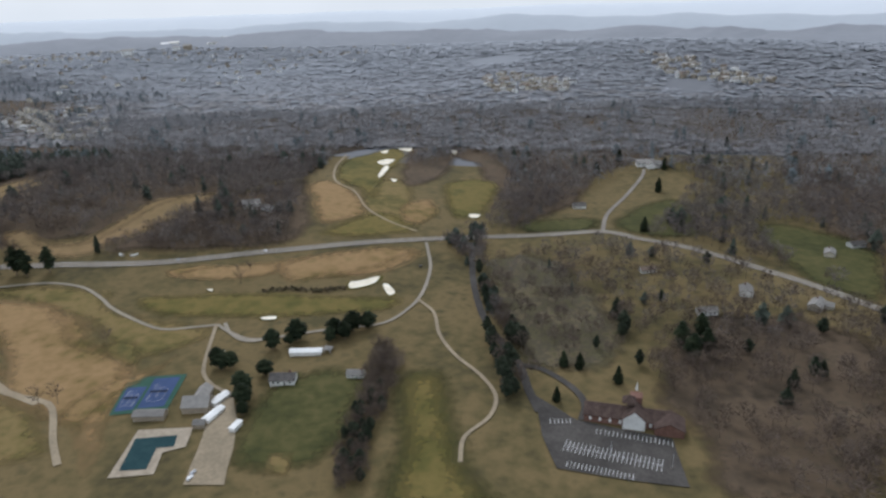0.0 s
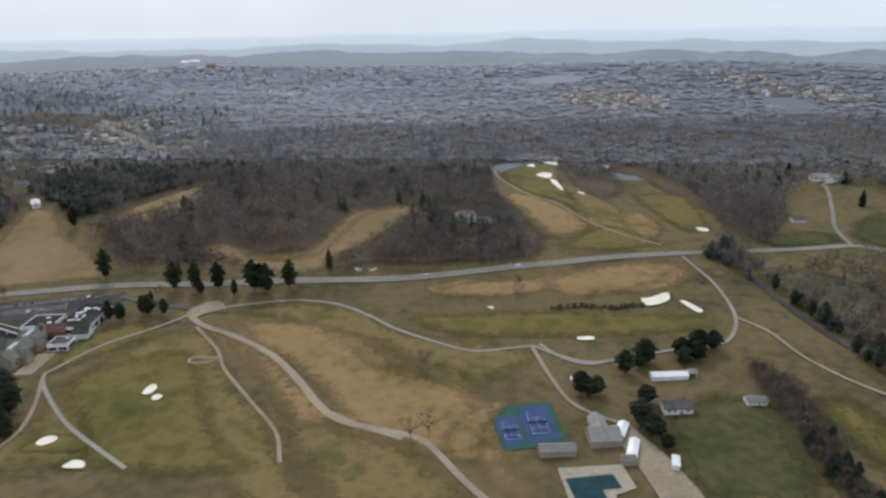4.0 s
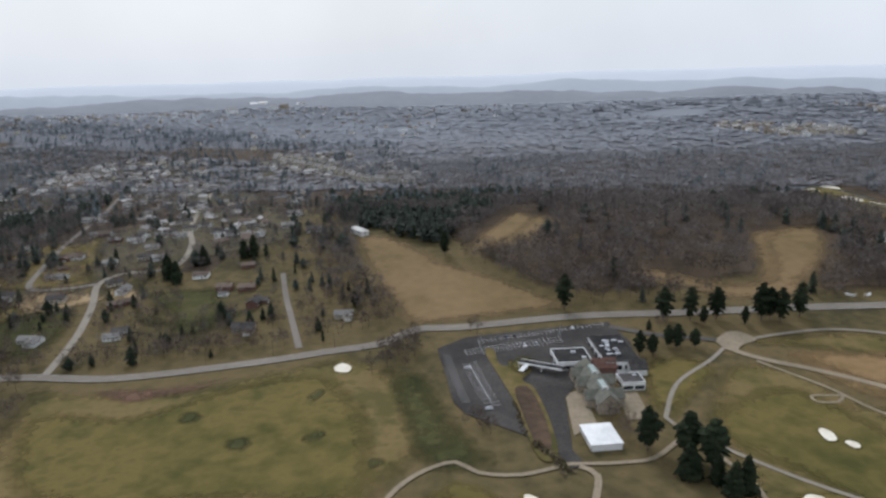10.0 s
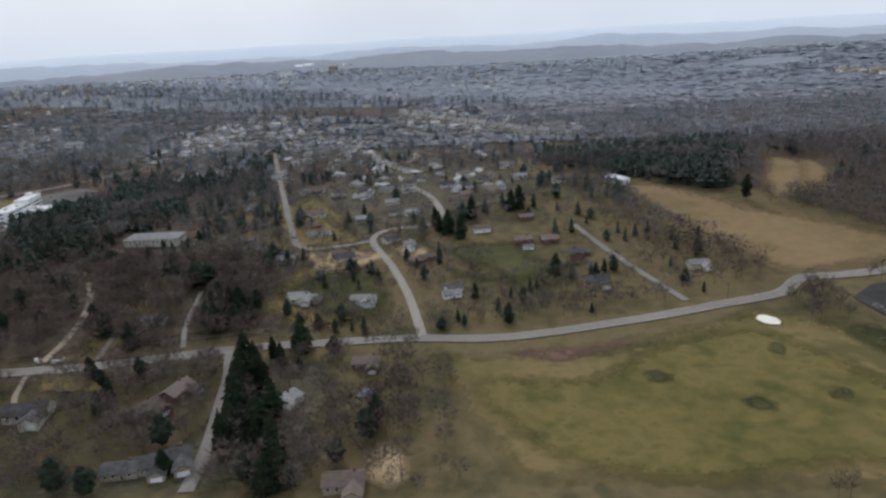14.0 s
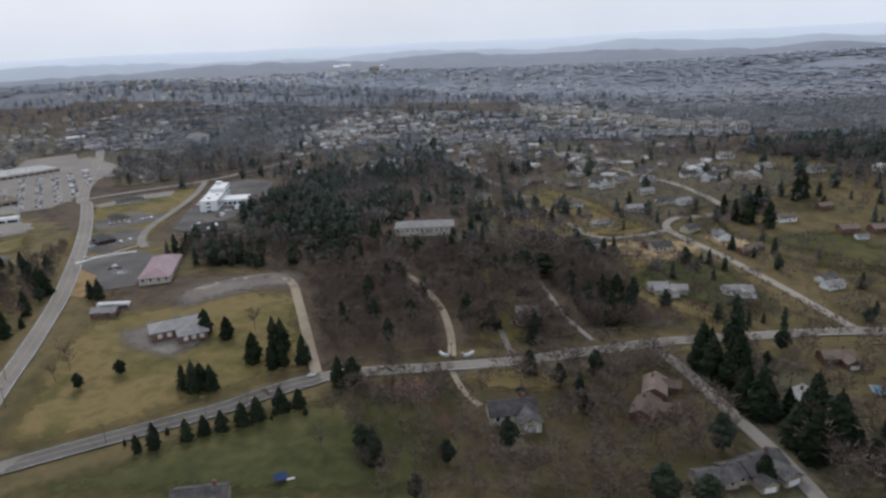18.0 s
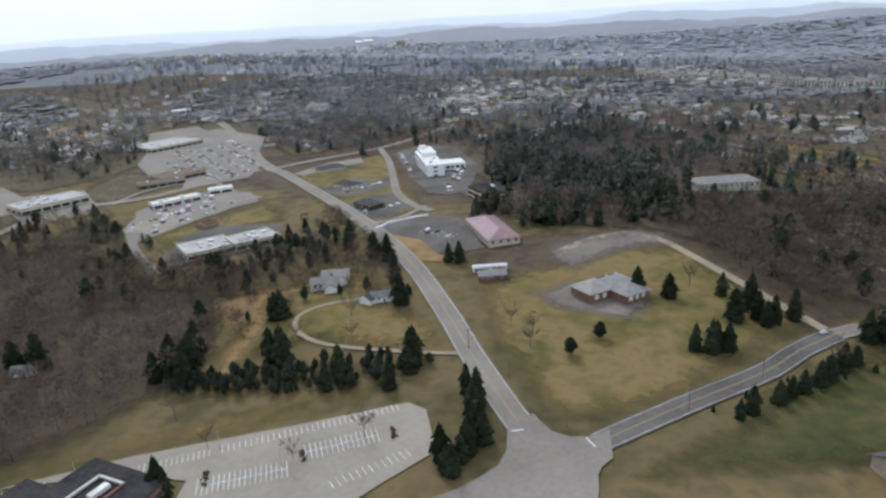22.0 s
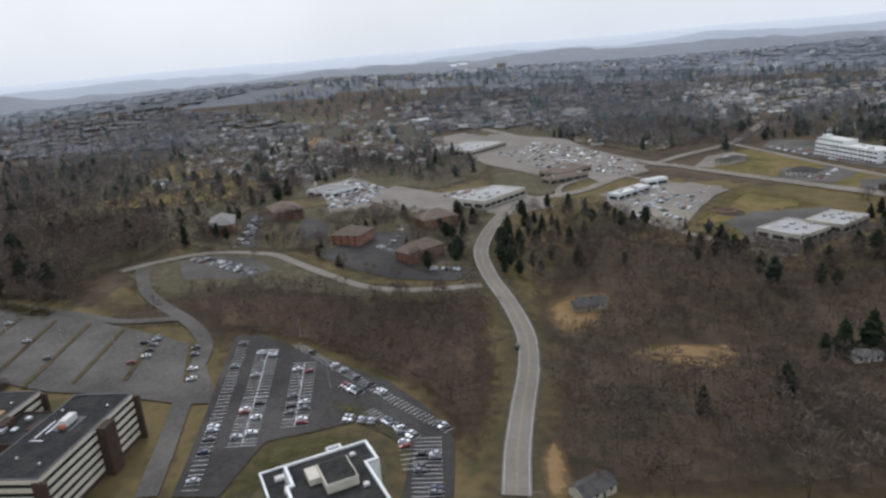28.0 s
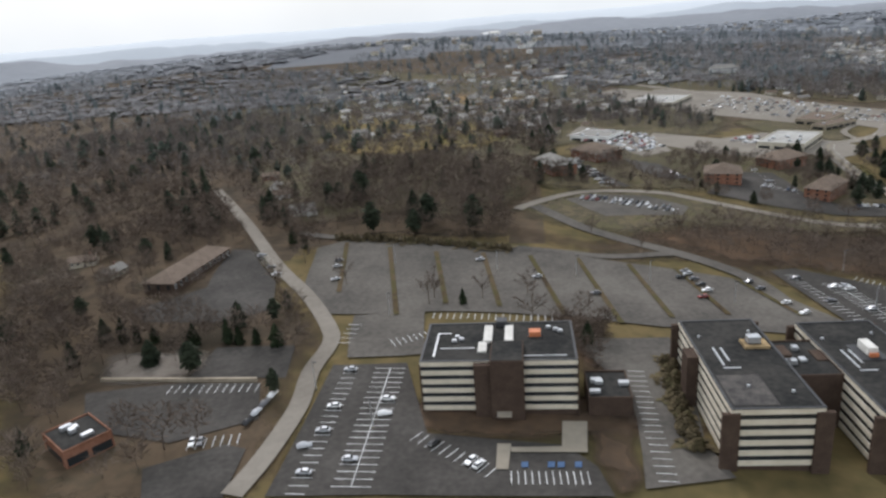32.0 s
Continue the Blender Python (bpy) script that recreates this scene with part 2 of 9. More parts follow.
    l.new(mr.outputs[0], mix.inputs[0])
    l.new(tr.outputs[0], mix.inputs[1])
    l.new(n["Principled BSDF"].outputs[0], mix.inputs[2])
    l.new(mix.outputs[0], n["Material Output"].inputs[0])
    return m


for key in ("brown_lawn", "suburb_floor", "lot_gravel", "rough_grass", "fairway", "lawn", "green", "tan", "hay", "leaf_floor", "scrub", "mud", "red_earth"):
    M[key + "_soft"] = soft_material(M[key])


def glass_material(name, tint):
    m = bpy.data.materials.new(name)
    m.use_nodes = True
    p = m.node_tree.nodes["Principled BSDF"]
    p.inputs["Base Color"].default_value = (*tint, 1)
    p.inputs["Roughness"].default_value = 0.08
    p.inputs["Specular IOR Level"].default_value = 0.7
    return m


M["glass"] = glass_material("dark_window_glass", (.022, .026, .030))
M["water"] = glass_material("pool_water", (.10, .24, .34))
for key, col in dict(car_white=(.72, .72, .72), car_silver=(.42, .43, .45), car_black=(.02, .02, .022), car_red=(.20, .03, .025),
                     car_blue=(.035, .05, .09), car_grey=(.13, .13, .14)).items():
    M[key] = material(key, [col, tuple(min(1, c * 1.12) for c in col)], 1.0, rough=.28)


# ---- mesh helpers ----
def link(name, bm, mat, parent=None, label=""):
    me = bpy.data.meshes.new(name)
    bm.to_mesh(me)
    bm.free()
    return link_mesh(name, me, mat, parent, label)


def link_mesh(name, me, mat, parent=None, label=""):
    for m in mat if isinstance(mat, (list, tuple)) else [mat]:
        me.materials.append(m)
    ob = new(name, me)
    if parent is not None:
        ob.parent = parent
    if label:
        ob["label"] = label
    return ob


def part(name, bm, mat, parent, label=""):
    return link(name, bm, M[mat] if isinstance(mat, str) else mat, parent, label)


def box(bm, x0, x1, y0, y1, z0, z1, bevel=0.0):
    r = bmesh.ops.create_cube(bm, size=1, matrix=Matrix.Translation(((x0 + x1) / 2, (y0 + y1) / 2, (z0 + z1) / 2)) @ Matrix.Diagonal((x1 - x0, y1 - y0, z1 - z0, 1)))
    if bevel:
        es = list({e for v in r["verts"] for e in v.link_edges})
        bmesh.ops.bevel(bm, geom=es, offset=bevel, segments=1, affect="EDGES")
    return bm


def boxed(*a, bevel=0.0):
    return box(bmesh.new(), *a, bevel=bevel)


def array_mesh(name, verts, faces):
    """A mesh from arrays of vertices and of triangles (or quads)."""
    verts, faces = np.asarray(verts, np.float32), np.asarray(faces, np.int32)
    me = bpy.data.meshes.new(name)
    k = faces.shape[1]
    me.vertices.add(len(verts))
    me.vertices.foreach_set("co", verts.ravel())
    me.loops.add(faces.size)
    me.loops.foreach_set("vertex_index", faces.ravel())
    me.polygons.add(len(faces))
    me.polygons.foreach_set("loop_start", np.arange(len(faces), dtype=np.int32) * k)
    me.update(calc_edges=True)
    me.validate()
    return me


def base(name, x, y, turn=0.0, z=None, dz=0.0):
    """An Empty at the foot of a thing."""
    ob = new(name)
    ob.matrix_basis = pose(x, y, (H(x, y) if z is None else z) + dz, 0, 0, turn)
    return ob


# ---- ground sheet ----
def ground_sheet():
    xs = np.concatenate([np.linspace(-4600, -1500, 28), np.arange(-1490, 260, 10), np.linspace(270, 3600, 28)])
    ys = np.concatenate([np.linspace(-3200, -60, 20), np.arange(-50, 640, 10), np.arange(650, 2400, 35), np.linspace(2440, 4800, 24)])
    gx, gy = np.meshgrid(xs, ys)
    v = np.stack([gx, gy, heights(gx, gy)], -1).reshape(-1, 3)
    nx, ny = len(xs), len(ys)
    i = (np.arange(ny - 1)[:, None] * nx + np.arange(nx - 1)[None]).ravel()
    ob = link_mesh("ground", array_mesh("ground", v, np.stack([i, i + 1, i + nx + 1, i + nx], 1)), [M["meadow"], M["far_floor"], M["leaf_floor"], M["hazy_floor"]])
    # beyond these distances the ground takes the haze-painted floor colours
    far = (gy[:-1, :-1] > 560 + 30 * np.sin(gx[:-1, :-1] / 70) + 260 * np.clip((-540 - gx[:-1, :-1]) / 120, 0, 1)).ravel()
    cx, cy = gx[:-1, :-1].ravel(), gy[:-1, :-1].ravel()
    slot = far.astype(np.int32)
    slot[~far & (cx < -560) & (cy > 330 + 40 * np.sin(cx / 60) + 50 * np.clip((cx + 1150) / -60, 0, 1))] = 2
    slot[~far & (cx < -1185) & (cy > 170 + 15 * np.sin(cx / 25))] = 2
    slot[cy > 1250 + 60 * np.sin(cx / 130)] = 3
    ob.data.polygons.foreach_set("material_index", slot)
    ob.data.polygons.foreach_set("use_smooth", np.ones(len(ob.data.polygons), bool))
    tagged(ob, "rolling winter grassland, olive and straw coloured, far parts painted hazy", "ground", kind="structure")


ground_sheet()


def ridge(radius, depth, low, high, seed, mat, label):
    """A long wooded ridge on an arc round the valley, as a backdrop of distance, haze painted in its colour."""
    ns, nr = 220, 8
    an = np.radians(np.linspace(-62, 62, ns))
    top = np.array([low + (high - low) * (.5 + .5 * noise.noise((a * 5 + seed, seed, .3)) + .22 * noise.noise((a * 17, seed, 2.)) + .10 * noise.noise((a * 60, seed, 4.))) for a in an])
    v = []
    for k in range(nr):
        f = k / (nr - 1)
        r = radius + depth * f
        z = -12 + (top + 12) * math.sin(math.pi * min(f * .62, .5))
        v.append(np.stack([-600 + np.sin(an) * r, np.cos(an) * r, z], 1))
    v = np.concatenate(v)
    i = (np.arange(nr - 1)[:, None] * ns + np.arange(ns - 1)[None]).ravel()
    ob = link_mesh("backdrop", array_mesh("backdrop", v, np.stack([i, i + 1, i + ns + 1, i + ns], 1)), M[mat])
    tagged(ob, label, "backdrop", kind="structure")


ridge(1950, 500, 8, 66, 3.0, "hill_near", "wooded ridge in the distance, greyed by painted haze")
ridge(2800, 500, 26, 78, 8.0, "hill_mid", "ridge near the skyline in painted blue-grey haze")
ridge(3700, 500, 84, 104, 12.0, "hill_far", "skyline of far hills, painted pale with haze")

rng = random.Random(7)


def ragged(pts, amount, step=7.0):
    """A closed outline with uneven edges."""
    out = []
    for a, b in zip(pts, pts[1:] + pts[:1]):
        n = max(1, int(math.dist(a, b) / step))
        for i in range(n):
            f = i / n
            x, y = a[0] + (b[0] - a[0]) * f, a[1] + (b[1] - a[1]) * f
            q = noise.noise_vector((x * .045, y * .045, 3.1)) * amount + noise.noise_vector((x * .2, y * .2, 1.7)) * amount * .35
            out.append((x + q.x, y + q.y))
    return out


def rounded(pts, n=4):
    """A closed outline through the points, as a smooth curve."""
    out, k = [], len(pts)
    for i in range(k):
        p0, p1, p2, p3 = (Vector(pts[(i + j - 1) % k]) for j in range(4))
        for s in range(n):
            t = s / n
            q = 0.5 * ((2 * p1) + (p2 - p0) * t + (2 * p0 - 5 * p1 + 4 * p2 - p3) * t * t + (3 * p1 - p0 - 3 * p2 + p3) * t ** 3)
            out.append((q.x, q.y))
    return out


CLEAR, ROADS = [], []


def patch(name, label, pts, mat, level=1, rag=0.0, smooth=False, category="ground", kind="structure", cell=9.0):
    """A surface that lies on the ground, level steps of 5 cm above it."""
    pts = list(pts)
    if smooth:
        pts = rounded(pts)
    if rag:
        pts = ragged(pts, rag)
    bm = bmesh.new()
    vs = [bm.verts.new((x, y, 0)) for x, y in pts]
    from mathutils.geometry import tessellate_polygon
    for t in tessellate_polygon([[Vector((x, y, 0)) for x, y in pts]]):
        if len(set(t)) == 3:
            try:
                bm.faces.new([vs[i] for i in t])
            except ValueError:
                pass
    soft = rag >= 1 and mat + "_soft" in M
    if soft:
        cell = 5.0
    x0, x1 = min(p[0] for p in pts), max(p[0] for p in pts)
    y0, y1 = min(p[1] for p in pts), max(p[1] for p in pts)
    if soft and max(x1 - x0, y1 - y0) > 200:
        cell = 10.0
    for a0, a1, no in ((x0, x1, (1, 0, 0)), (y0, y1, (0, 1, 0))):
        c = math.ceil(a0 / cell) * cell
        while c < a1:
            bmesh.ops.bisect_plane(bm, geom=bm.verts[:] + bm.edges[:] + bm.faces[:], plane_co=[c * q for q in no], plane_no=no)
            c += cell
    zs = heights([v.co.x for v in bm.verts], [v.co.y for v in bm.verts])
    fl = bm.verts.layers.float.new("feather")
    for v, z in zip(bm.verts, zs):
        v.co.z = z + (0.05 + 0.06 * level + 0.004 * (len(bpy.data.meshes) % 12) if soft else 0.06 * level)
        v[fl] = 1.0
    if soft:
        P = np.array(pts)
        Q = np.roll(P, -1, 0)
        D, L2 = Q - P, np.maximum(((Q - P) ** 2).sum(1), 1e-6)
        reach = min(11.0, .28 * min(x1 - x0, y1 - y0))
        for v in bm.verts:
            w = np.array((v.co.x, v.co.y)) - P
            t = np.clip((w * D).sum(1) / L2, 0, 1)[:, None]
            v[fl] = min(1.0, float(np.sqrt(((w - D * t) ** 2).sum(1).min())) / reach)
    bm.normal_update()
    for f in bm.faces:
        if f.normal.z < 0:
            f.normal_flip()
    ob = link(name, bm, M[mat + "_soft"] if soft else M[mat])
    if category in ("car park", "pool deck", "tennis court", "bunker") or name in ("clearing", "field", "hay_field", "fairway"):
        CLEAR.append(list(pts))
    return tagged(ob, label, category, kind=kind)


def curve_points(pts, step=4.0):
    out, k = [], len(pts)
    P = [Vector(p) for p in pts]
    P = [2 * P[0] - P[1]] + P + [2 * P[-1] - P[-2]]
    for i in range(k - 1):
        p0, p1, p2, p3 = P[i:i + 4]
        n = max(2, int((p2 - p1).length / step))
        for s in range(n):
            t = s / n
            out.append(0.5 * ((2 * p1) + (p2 - p0) * t + (2 * p0 - 5 * p1 + 4 * p2 - p3) * t * t + (3 * p1 - p0 - 3 * p2 + p3) * t ** 3))
    out.append(P[-2])
    return out


def ribbon(pts, off, width, lift, dash=None, step=3.0, skirt=0.0):
    """A strip along a line on the ground, off metres to its left; dashes if asked."""
    c = curve_points(pts, step)
    bm = bmesh.new()
    last, run = None, 0.0
    for i, p in enumerate(c):
        d = (c[min(i + 1, len(c) - 1)] - c[max(i - 1, 0)])
        if d.length < 1e-6:
            continue
        d.normalize()
        nrm = Vector((-d.y, d.x))
        row = []
        for s in (-1, 0, 1) if width > 2 else (-1, 1):
            q = p + nrm * (off + s * width / 2)
            row.append(bm.verts.new((q.x, q.y, H(q.x, q.y) + lift)))
        if skirt:
            for s, at in ((-1, 0), (1, len(row))):
                q = p + nrm * (off + s * (width / 2 + .02))
                row.insert(at, bm.verts.new((q.x, q.y, H(q.x, q.y) + lift - skirt)))
        if last and (dash is None or (run % (dash * 2)) < dash):
            for a in range(len(row) - 1):
                bm.faces.new((last[a + 1], last[a], row[a], row[a + 1])).normal_update()
        if i:
            run += (p - c[i - 1]).length
        last = row
    bm.normal_update()
    for f in bm.faces:
        if f.normal.z < 0:
            f.normal_flip()
    return bm


def road(name, label, pts, width, mat="asphalt", level=6, lines="", kerbs=False, category="road"):
    """A road or path with its edge lines, centre line and kerbs as parts."""
    ob = link(name, ribbon(pts, 0, width, 0.06 * level), M[mat])
    tagged(ob, label, category, kind="structure")
    ROADS.extend((p.x, p.y, width / 2 + 1.0) for p in curve_points(pts, 3.0))
    top = 0.06 * level + 0.03
    if "y" in lines:
        for s in (-.16, .16):
            link("centre_line", ribbon(pts, s, .11, top), M["yellow_line"], ob)
    if "d" in lines:
        link("lane_line", ribbon(pts, 0, .16, top, dash=3.0), M["white_line"], ob)
    if "e" in lines:
        for s in (-1, 1):
            link("edge_line", ribbon(pts, s * (width / 2 - .45), .10, top), M["white_line"], ob)
    if kerbs:
        for s in (-1, 1):
            link("kerb", ribbon(pts, s * (width / 2 + .12), .24, 0.06 * level + .09, skirt=.3), M["kerb"], ob)
    return ob


# ---- kinds of things ----
def bunker(pts):
    """A sand bunker with a raised grass lip."""
    ob = patch("sand_bunker", "pale sand bunker cut into the grass", pts, "sand", 7, 0.3, True, category="bunker", kind="structure", cell=6)
    out = rounded(list(pts))
    cx, cy = sum(p[0] for p in out) / len(out), sum(p[1] for p in out) / len(out)
    bm = bmesh.new()
    rings = [[bm.verts.new((cx + (x - cx) * f, cy + (y - cy) * f, H(x, y) + h)) for x, y in out] for f, h in ((.97, .36), (1.06, .62), (1.22, .1))]
    for a, b in zip(rings, rings[1:]):
        for i in range(len(out)):
            j = (i + 1) % len(out)
            bm.faces.new((a[i], a[j], b[j], b[i]))
    bmesh.ops.recalc_face_normals(bm, faces=bm.faces)
    link("grass_lip", bm, M["fairway"], ob)


def blade(v, f, a, b, w, turn):
    """A thin pointed sliver from a to b: a twig."""
    d = b - a
    s = d.cross(Vector((math.cos(turn), math.sin(turn), .3)))
    s = s.normalized() * w if s.length > 1e-6 else Vector((w, 0, 0))
    k = len(v)
    v += [a - s, a + s, b]
    f.append((k, k + 1, k + 2))


def tube(v, f, a, b, ra, rb, n=5):
    d = (b - a).normalized()
    s = d.orthogonal().normalized()
    t = d.cross(s)
    k = len(v)
    for p, r in ((a, ra), (b, rb)):
        for i in range(n):
            an = 2 * math.pi * i / n
            v.append(p + s * (math.cos(an) * r) + t * (math.sin(an) * r))
    for i in range(n):
        j = (i + 1) % n
        f += [(k + i, k + j, k + n + j), (k + i, k + n + j, k + n + i)]


def bare_tree_arrays(seed, limbs=7, twigs=14, w=.007, spread=.34):
    """A leafless tree one metre high: trunk and limbs, and the fine twigs apart."""
    r = random.Random(seed)
    wood, woodf, fine, finef = [], [], [], []
    top = Vector((r.uniform(-.03, .03), r.uniform(-.03, .03), .42))
    tube(wood, woodf, Vector((0, 0, -.03)), top, .015, .008, 4)
    for i in range(limbs):
        an = 2 * math.pi * (i + r.random() * .7) / limbs
        z0 = r.uniform(.26, .44)
        a = Vector((top.x * z0 / .42, top.y * z0 / .42, z0))
        out = r.uniform(.45, 1.0) * spread
        b = Vector((math.cos(an) * out, math.sin(an) * out, z0 + r.uniform(.24, .46)))
        if i == 0:
            b = Vector((r.uniform(-.05, .05), r.uniform(-.05, .05), .93))
        blade(wood, woodf, a, b, .0065, an)
        blade(wood, woodf, a, b, .0065, an + 1.6)
        for j in range(twigs):
            f = r.uniform(.25, 1.0)
            p = a.lerp(b, f)
            d = Vector((r.gauss(0, 1), r.gauss(0, 1), r.gauss(.75, .7)))
            d += Vector((math.cos(an), math.sin(an), 0)) * .6
            q = p + d.normalized() * r.uniform(.08, .24)
            blade(fine, finef, p, q, w * r.uniform(.6, 1.2), r.random() * 6)
    return [np.array([tuple(p) for p in wood]), np.array(woodf), np.array([tuple(p) for p in fine]), np.array(finef)]


def conifer_arrays(seed, tiers=13, per=10, base_r=.235, droop=.30, low=.04, full=False):
    """A conifer one metre high, of drooping pointed boughs."""
    r = random.Random(seed)
    v, f, tv, tf = [], [], [], []
    tube(tv, tf, Vector((0, 0, -.03)), Vector((0, 0, .5)), .022, .010, 5)
    for t in range(tiers):
        g = t / (tiers - 1)
        z = low + (0.93 - low) * g
        rad = base_r * (1 - g ** 2.0) ** .75 * (.74 + .26 * min(1, g * 5)) * r.uniform(.86, 1.12) + .015
        if full:
            rad = base_r * math.sin(math.pi * (.1 + .8 * g)) ** .8 + .02
        for i in range(per):
            an = 2 * math.pi * (i + r.random() * .8 + t * .4) / per
            rr = rad * r.uniform(.55, 1.2)
            dz = r.uniform(-.02, .02)
            c = Vector((math.cos(an), math.sin(an), 0))
            s = Vector((-c.y, c.x, 0)) * rr * r.uniform(.34, .52)
            a = c * .01 + Vector((0, 0, z + .07 + dz))
            m = c * rr * .6 + Vector((0, 0, z + .03 + dz - rr * droop * .3))
            e = c * rr + Vector((0, 0, z - rr * droop + dz))
            k = len(v)
            v += [a, m + s, e, m - s, m + Vector((0, 0, -.035))]
            f += [(k, k + 1, k + 2), (k, k + 2, k + 3), (k + 1, k + 4, k + 2), (k + 3, k + 2, k + 4)]
    k = len(v)
    v += [Vector((.03, 0, .9)), Vector((-.015, .026, .9)), Vector((-.015, -.026, .9)), Vector((0, 0, 1.0))]
    f += [(k, k + 1, k + 3), (k + 1, k + 2, k + 3), (k + 2, k, k + 3)]
    return [np.array([tuple(p) for p in tv]), np.array(tf), np.array([tuple(p) for p in v]), np.array(f)]


def merged(name, templates, places, mat, label, category="trees"):
    """Many copies of small templates in one mesh: what nobody could count."""
    by = [[] for _ in templates]
    for p in places:
        by[rng.randrange(len(templates))].append(p)
    V, Fc, k = [], [], 0
    for (tv, tf), ps in zip(templates, by):
        if not ps:
            continue
        p = np.array(ps)
        an = np.array([rng.random() * 6.283 for _ in ps])
        c, s = np.cos(an)[:, None], np.sin(an)[:, None]
        wd = p[:, 4:5]
        x = (tv[None, :, 0] * c - tv[None, :, 1] * s) * wd + p[:, 0:1]
        y = (tv[None, :, 0] * s + tv[None, :, 1] * c) * wd + p[:, 1:2]
        z = tv[None, :, 2] * p[:, 3:4] + p[:, 2:3]
        V.append(np.stack([x, y, z], -1).reshape(-1, 3))
        Fc.append((tf[None] + (np.arange(len(ps)) * len(tv))[:, None, None] + k).reshape(-1, 3))
        k += len(ps) * len(tv)
    ob = link_mesh(name, array_mesh(name, np.concatenate(V), np.concatenate(Fc)), M[mat])
    return tagged(ob, label, category, kind="stuff")


def inside(x, y, pts):
    c = False
    for (x1, y1), (x2, y2) in zip(pts, pts[1:] + pts[:1]):
        if (y1 > y) != (y2 > y) and x < (x2 - x1) * (y - y1) / (y2 - y1) + x1:
            c = not c
    return c


def within(pts, n, keep=0.0):
    x0, x1 = min(p[0] for p in pts), max(p[0] for p in pts)
    y0, y1 = min(p[1] for p in pts), max(p[1] for p in pts)
    out, tries = [], 0
    zones = [c for c in CLEAR if max(p[0] for p in c) > x0 and min(p[0] for p in c) < x1]
    road_pts = np.array([r for r in ROADS if x0 - 5 < r[0] < x1 + 5 and y0 - 5 < r[1] < y1 + 5] or [(1e6, 1e6, 1)])
    while len(out) < n and tries < n * 60:
        tries += 1
        x, y = rng.uniform(x0, x1), rng.uniform(y0, y1)
        if not inside(x, y, pts) or any(inside(x, y, c) for c in zones):
            continue
        if (np.hypot(road_pts[:, 0] - x, road_pts[:, 1] - y) < road_pts[:, 2] + 1).any():
            continue
        if noise.noise((x * .03, y * .03, 2)) > keep - .45:
            out.append((x, y))
    return out


BARE = [bare_tree_arrays(i, 8, 20, .0068, .40) for i in range(6)]
FIRS = [conifer_arrays(i, 12, 10, .25 + .02 * i, .26, .04) for i in range(4)]
PINES = [conifer_arrays(30 + i, 9, 10, .27, .15, .16, True) for i in range(4)]
LOW_PINES = [conifer_arrays(40 + i, 6, 7, .30, .2, .1, True) for i in range(3)]
FAR = []
for i in range(5):
    fr = random.Random(60 + i)
    fv, ff = [], []
    for j in range(13):
        fa = Vector((fr.gauss(0, .26), fr.gauss(0, .26), fr.uniform(.20, .36)))
        fd = Vector((fr.gauss(0, .42), fr.gauss(0, .42), fr.uniform(.0, .05)))
        fs = Vector((-fd.y, fd.x, fr.gauss(0, .1))) * .23
        fv += [fa - fs * .4, fa + fd * .5 - fs, fa + fd, fa + fd * .5 + fs]
        ff += [(len(fv) - 4, len(fv) - 3, len(fv) - 2), (len(fv) - 4, len(fv) - 2, len(fv) - 1)]
    FAR.append((np.array([tuple(p) for p in fv]), np.array(ff)))


def crown_arrays(seed, twigs, w, wide=.36, low=.30):
    """A bare tree one metre high in few faces: trunk, limbs and a rounded cloud of twigs."""
    r = random.Random(seed)
    v, f = [], []
    lean = Vector((r.uniform(-.05, .05), r.uniform(-.05, .05), .55))
    for an in (0, 1.6):
        blade(v, f, Vector((0, 0, -.03)), lean, .014, an)
    for i in range(5):
        an = 1.256 * i + r.random()
        blade(v, f, lean * r.uniform(.5, .8), Vector((math.cos(an) * wide * .8, math.sin(an) * wide * .8, r.uniform(.6, .85))), .007, an)
    for i in range(twigs):
        an, up = r.random() * 6.283, r.uniform(-.8, 1.0)
        rad = wide * math.sqrt(1 - up * up * .85) * r.uniform(.25, .85)
        mid = (low + .92) / 2
        p = Vector((math.cos(an) * rad, math.sin(an) * rad, mid + up * (.88 - mid)))
        d = Vector((math.cos(an) * .8 + r.gauss(0, .6), math.sin(an) * .8 + r.gauss(0, .6), r.gauss(.7, .6)))
        blade(v, f, p, p + d.normalized() * r.uniform(.10, .22), w * r.uniform(.7, 1.3), r.random() * 6)
    return np.array([tuple(p) for p in v]), np.array(f)


def evergreen_arrays(seed, tiers, per, wide, round_top=0.0):
    """A dark evergreen one metre high in few faces, of ragged tiers of boughs."""
    r = random.Random(seed)
    v, f = [], []
    blade(v, f, Vector((0, 0, -.03)), Vector((0, 0, .6)), .02, 0)
    blade(v, f, Vector((0, 0, -.03)), Vector((0, 0, .6)), .02, 1.6)
    for t in range(tiers):
        g = t / (tiers - 1)
        z = .10 + .80 * g
        cone, ball = (1 - g) ** .75, math.sin(math.pi * (.16 + .72 * g)) ** .7
        rad = wide * (cone * (1 - round_top) + ball * round_top) * r.uniform(.8, 1.15) + .02
        for i in range(per):
            an = 6.283 * (i + r.random() * .9 + t * .37) / per
            rr = rad * r.uniform(.55, 1.2)
            c = Vector((math.cos(an), math.sin(an), 0))
            s = Vector((-c.y, c.x, 0)) * rr * r.uniform(.4, .62)
            top = Vector((0, 0, z + .10 + r.uniform(-.02, .03)))
            m = c * rr * .62 + Vector((0, 0, z + r.uniform(-.02, .04)))
            e = c * rr + Vector((0, 0, z - rr * r.uniform(.1, .4)))
            k = len(v)
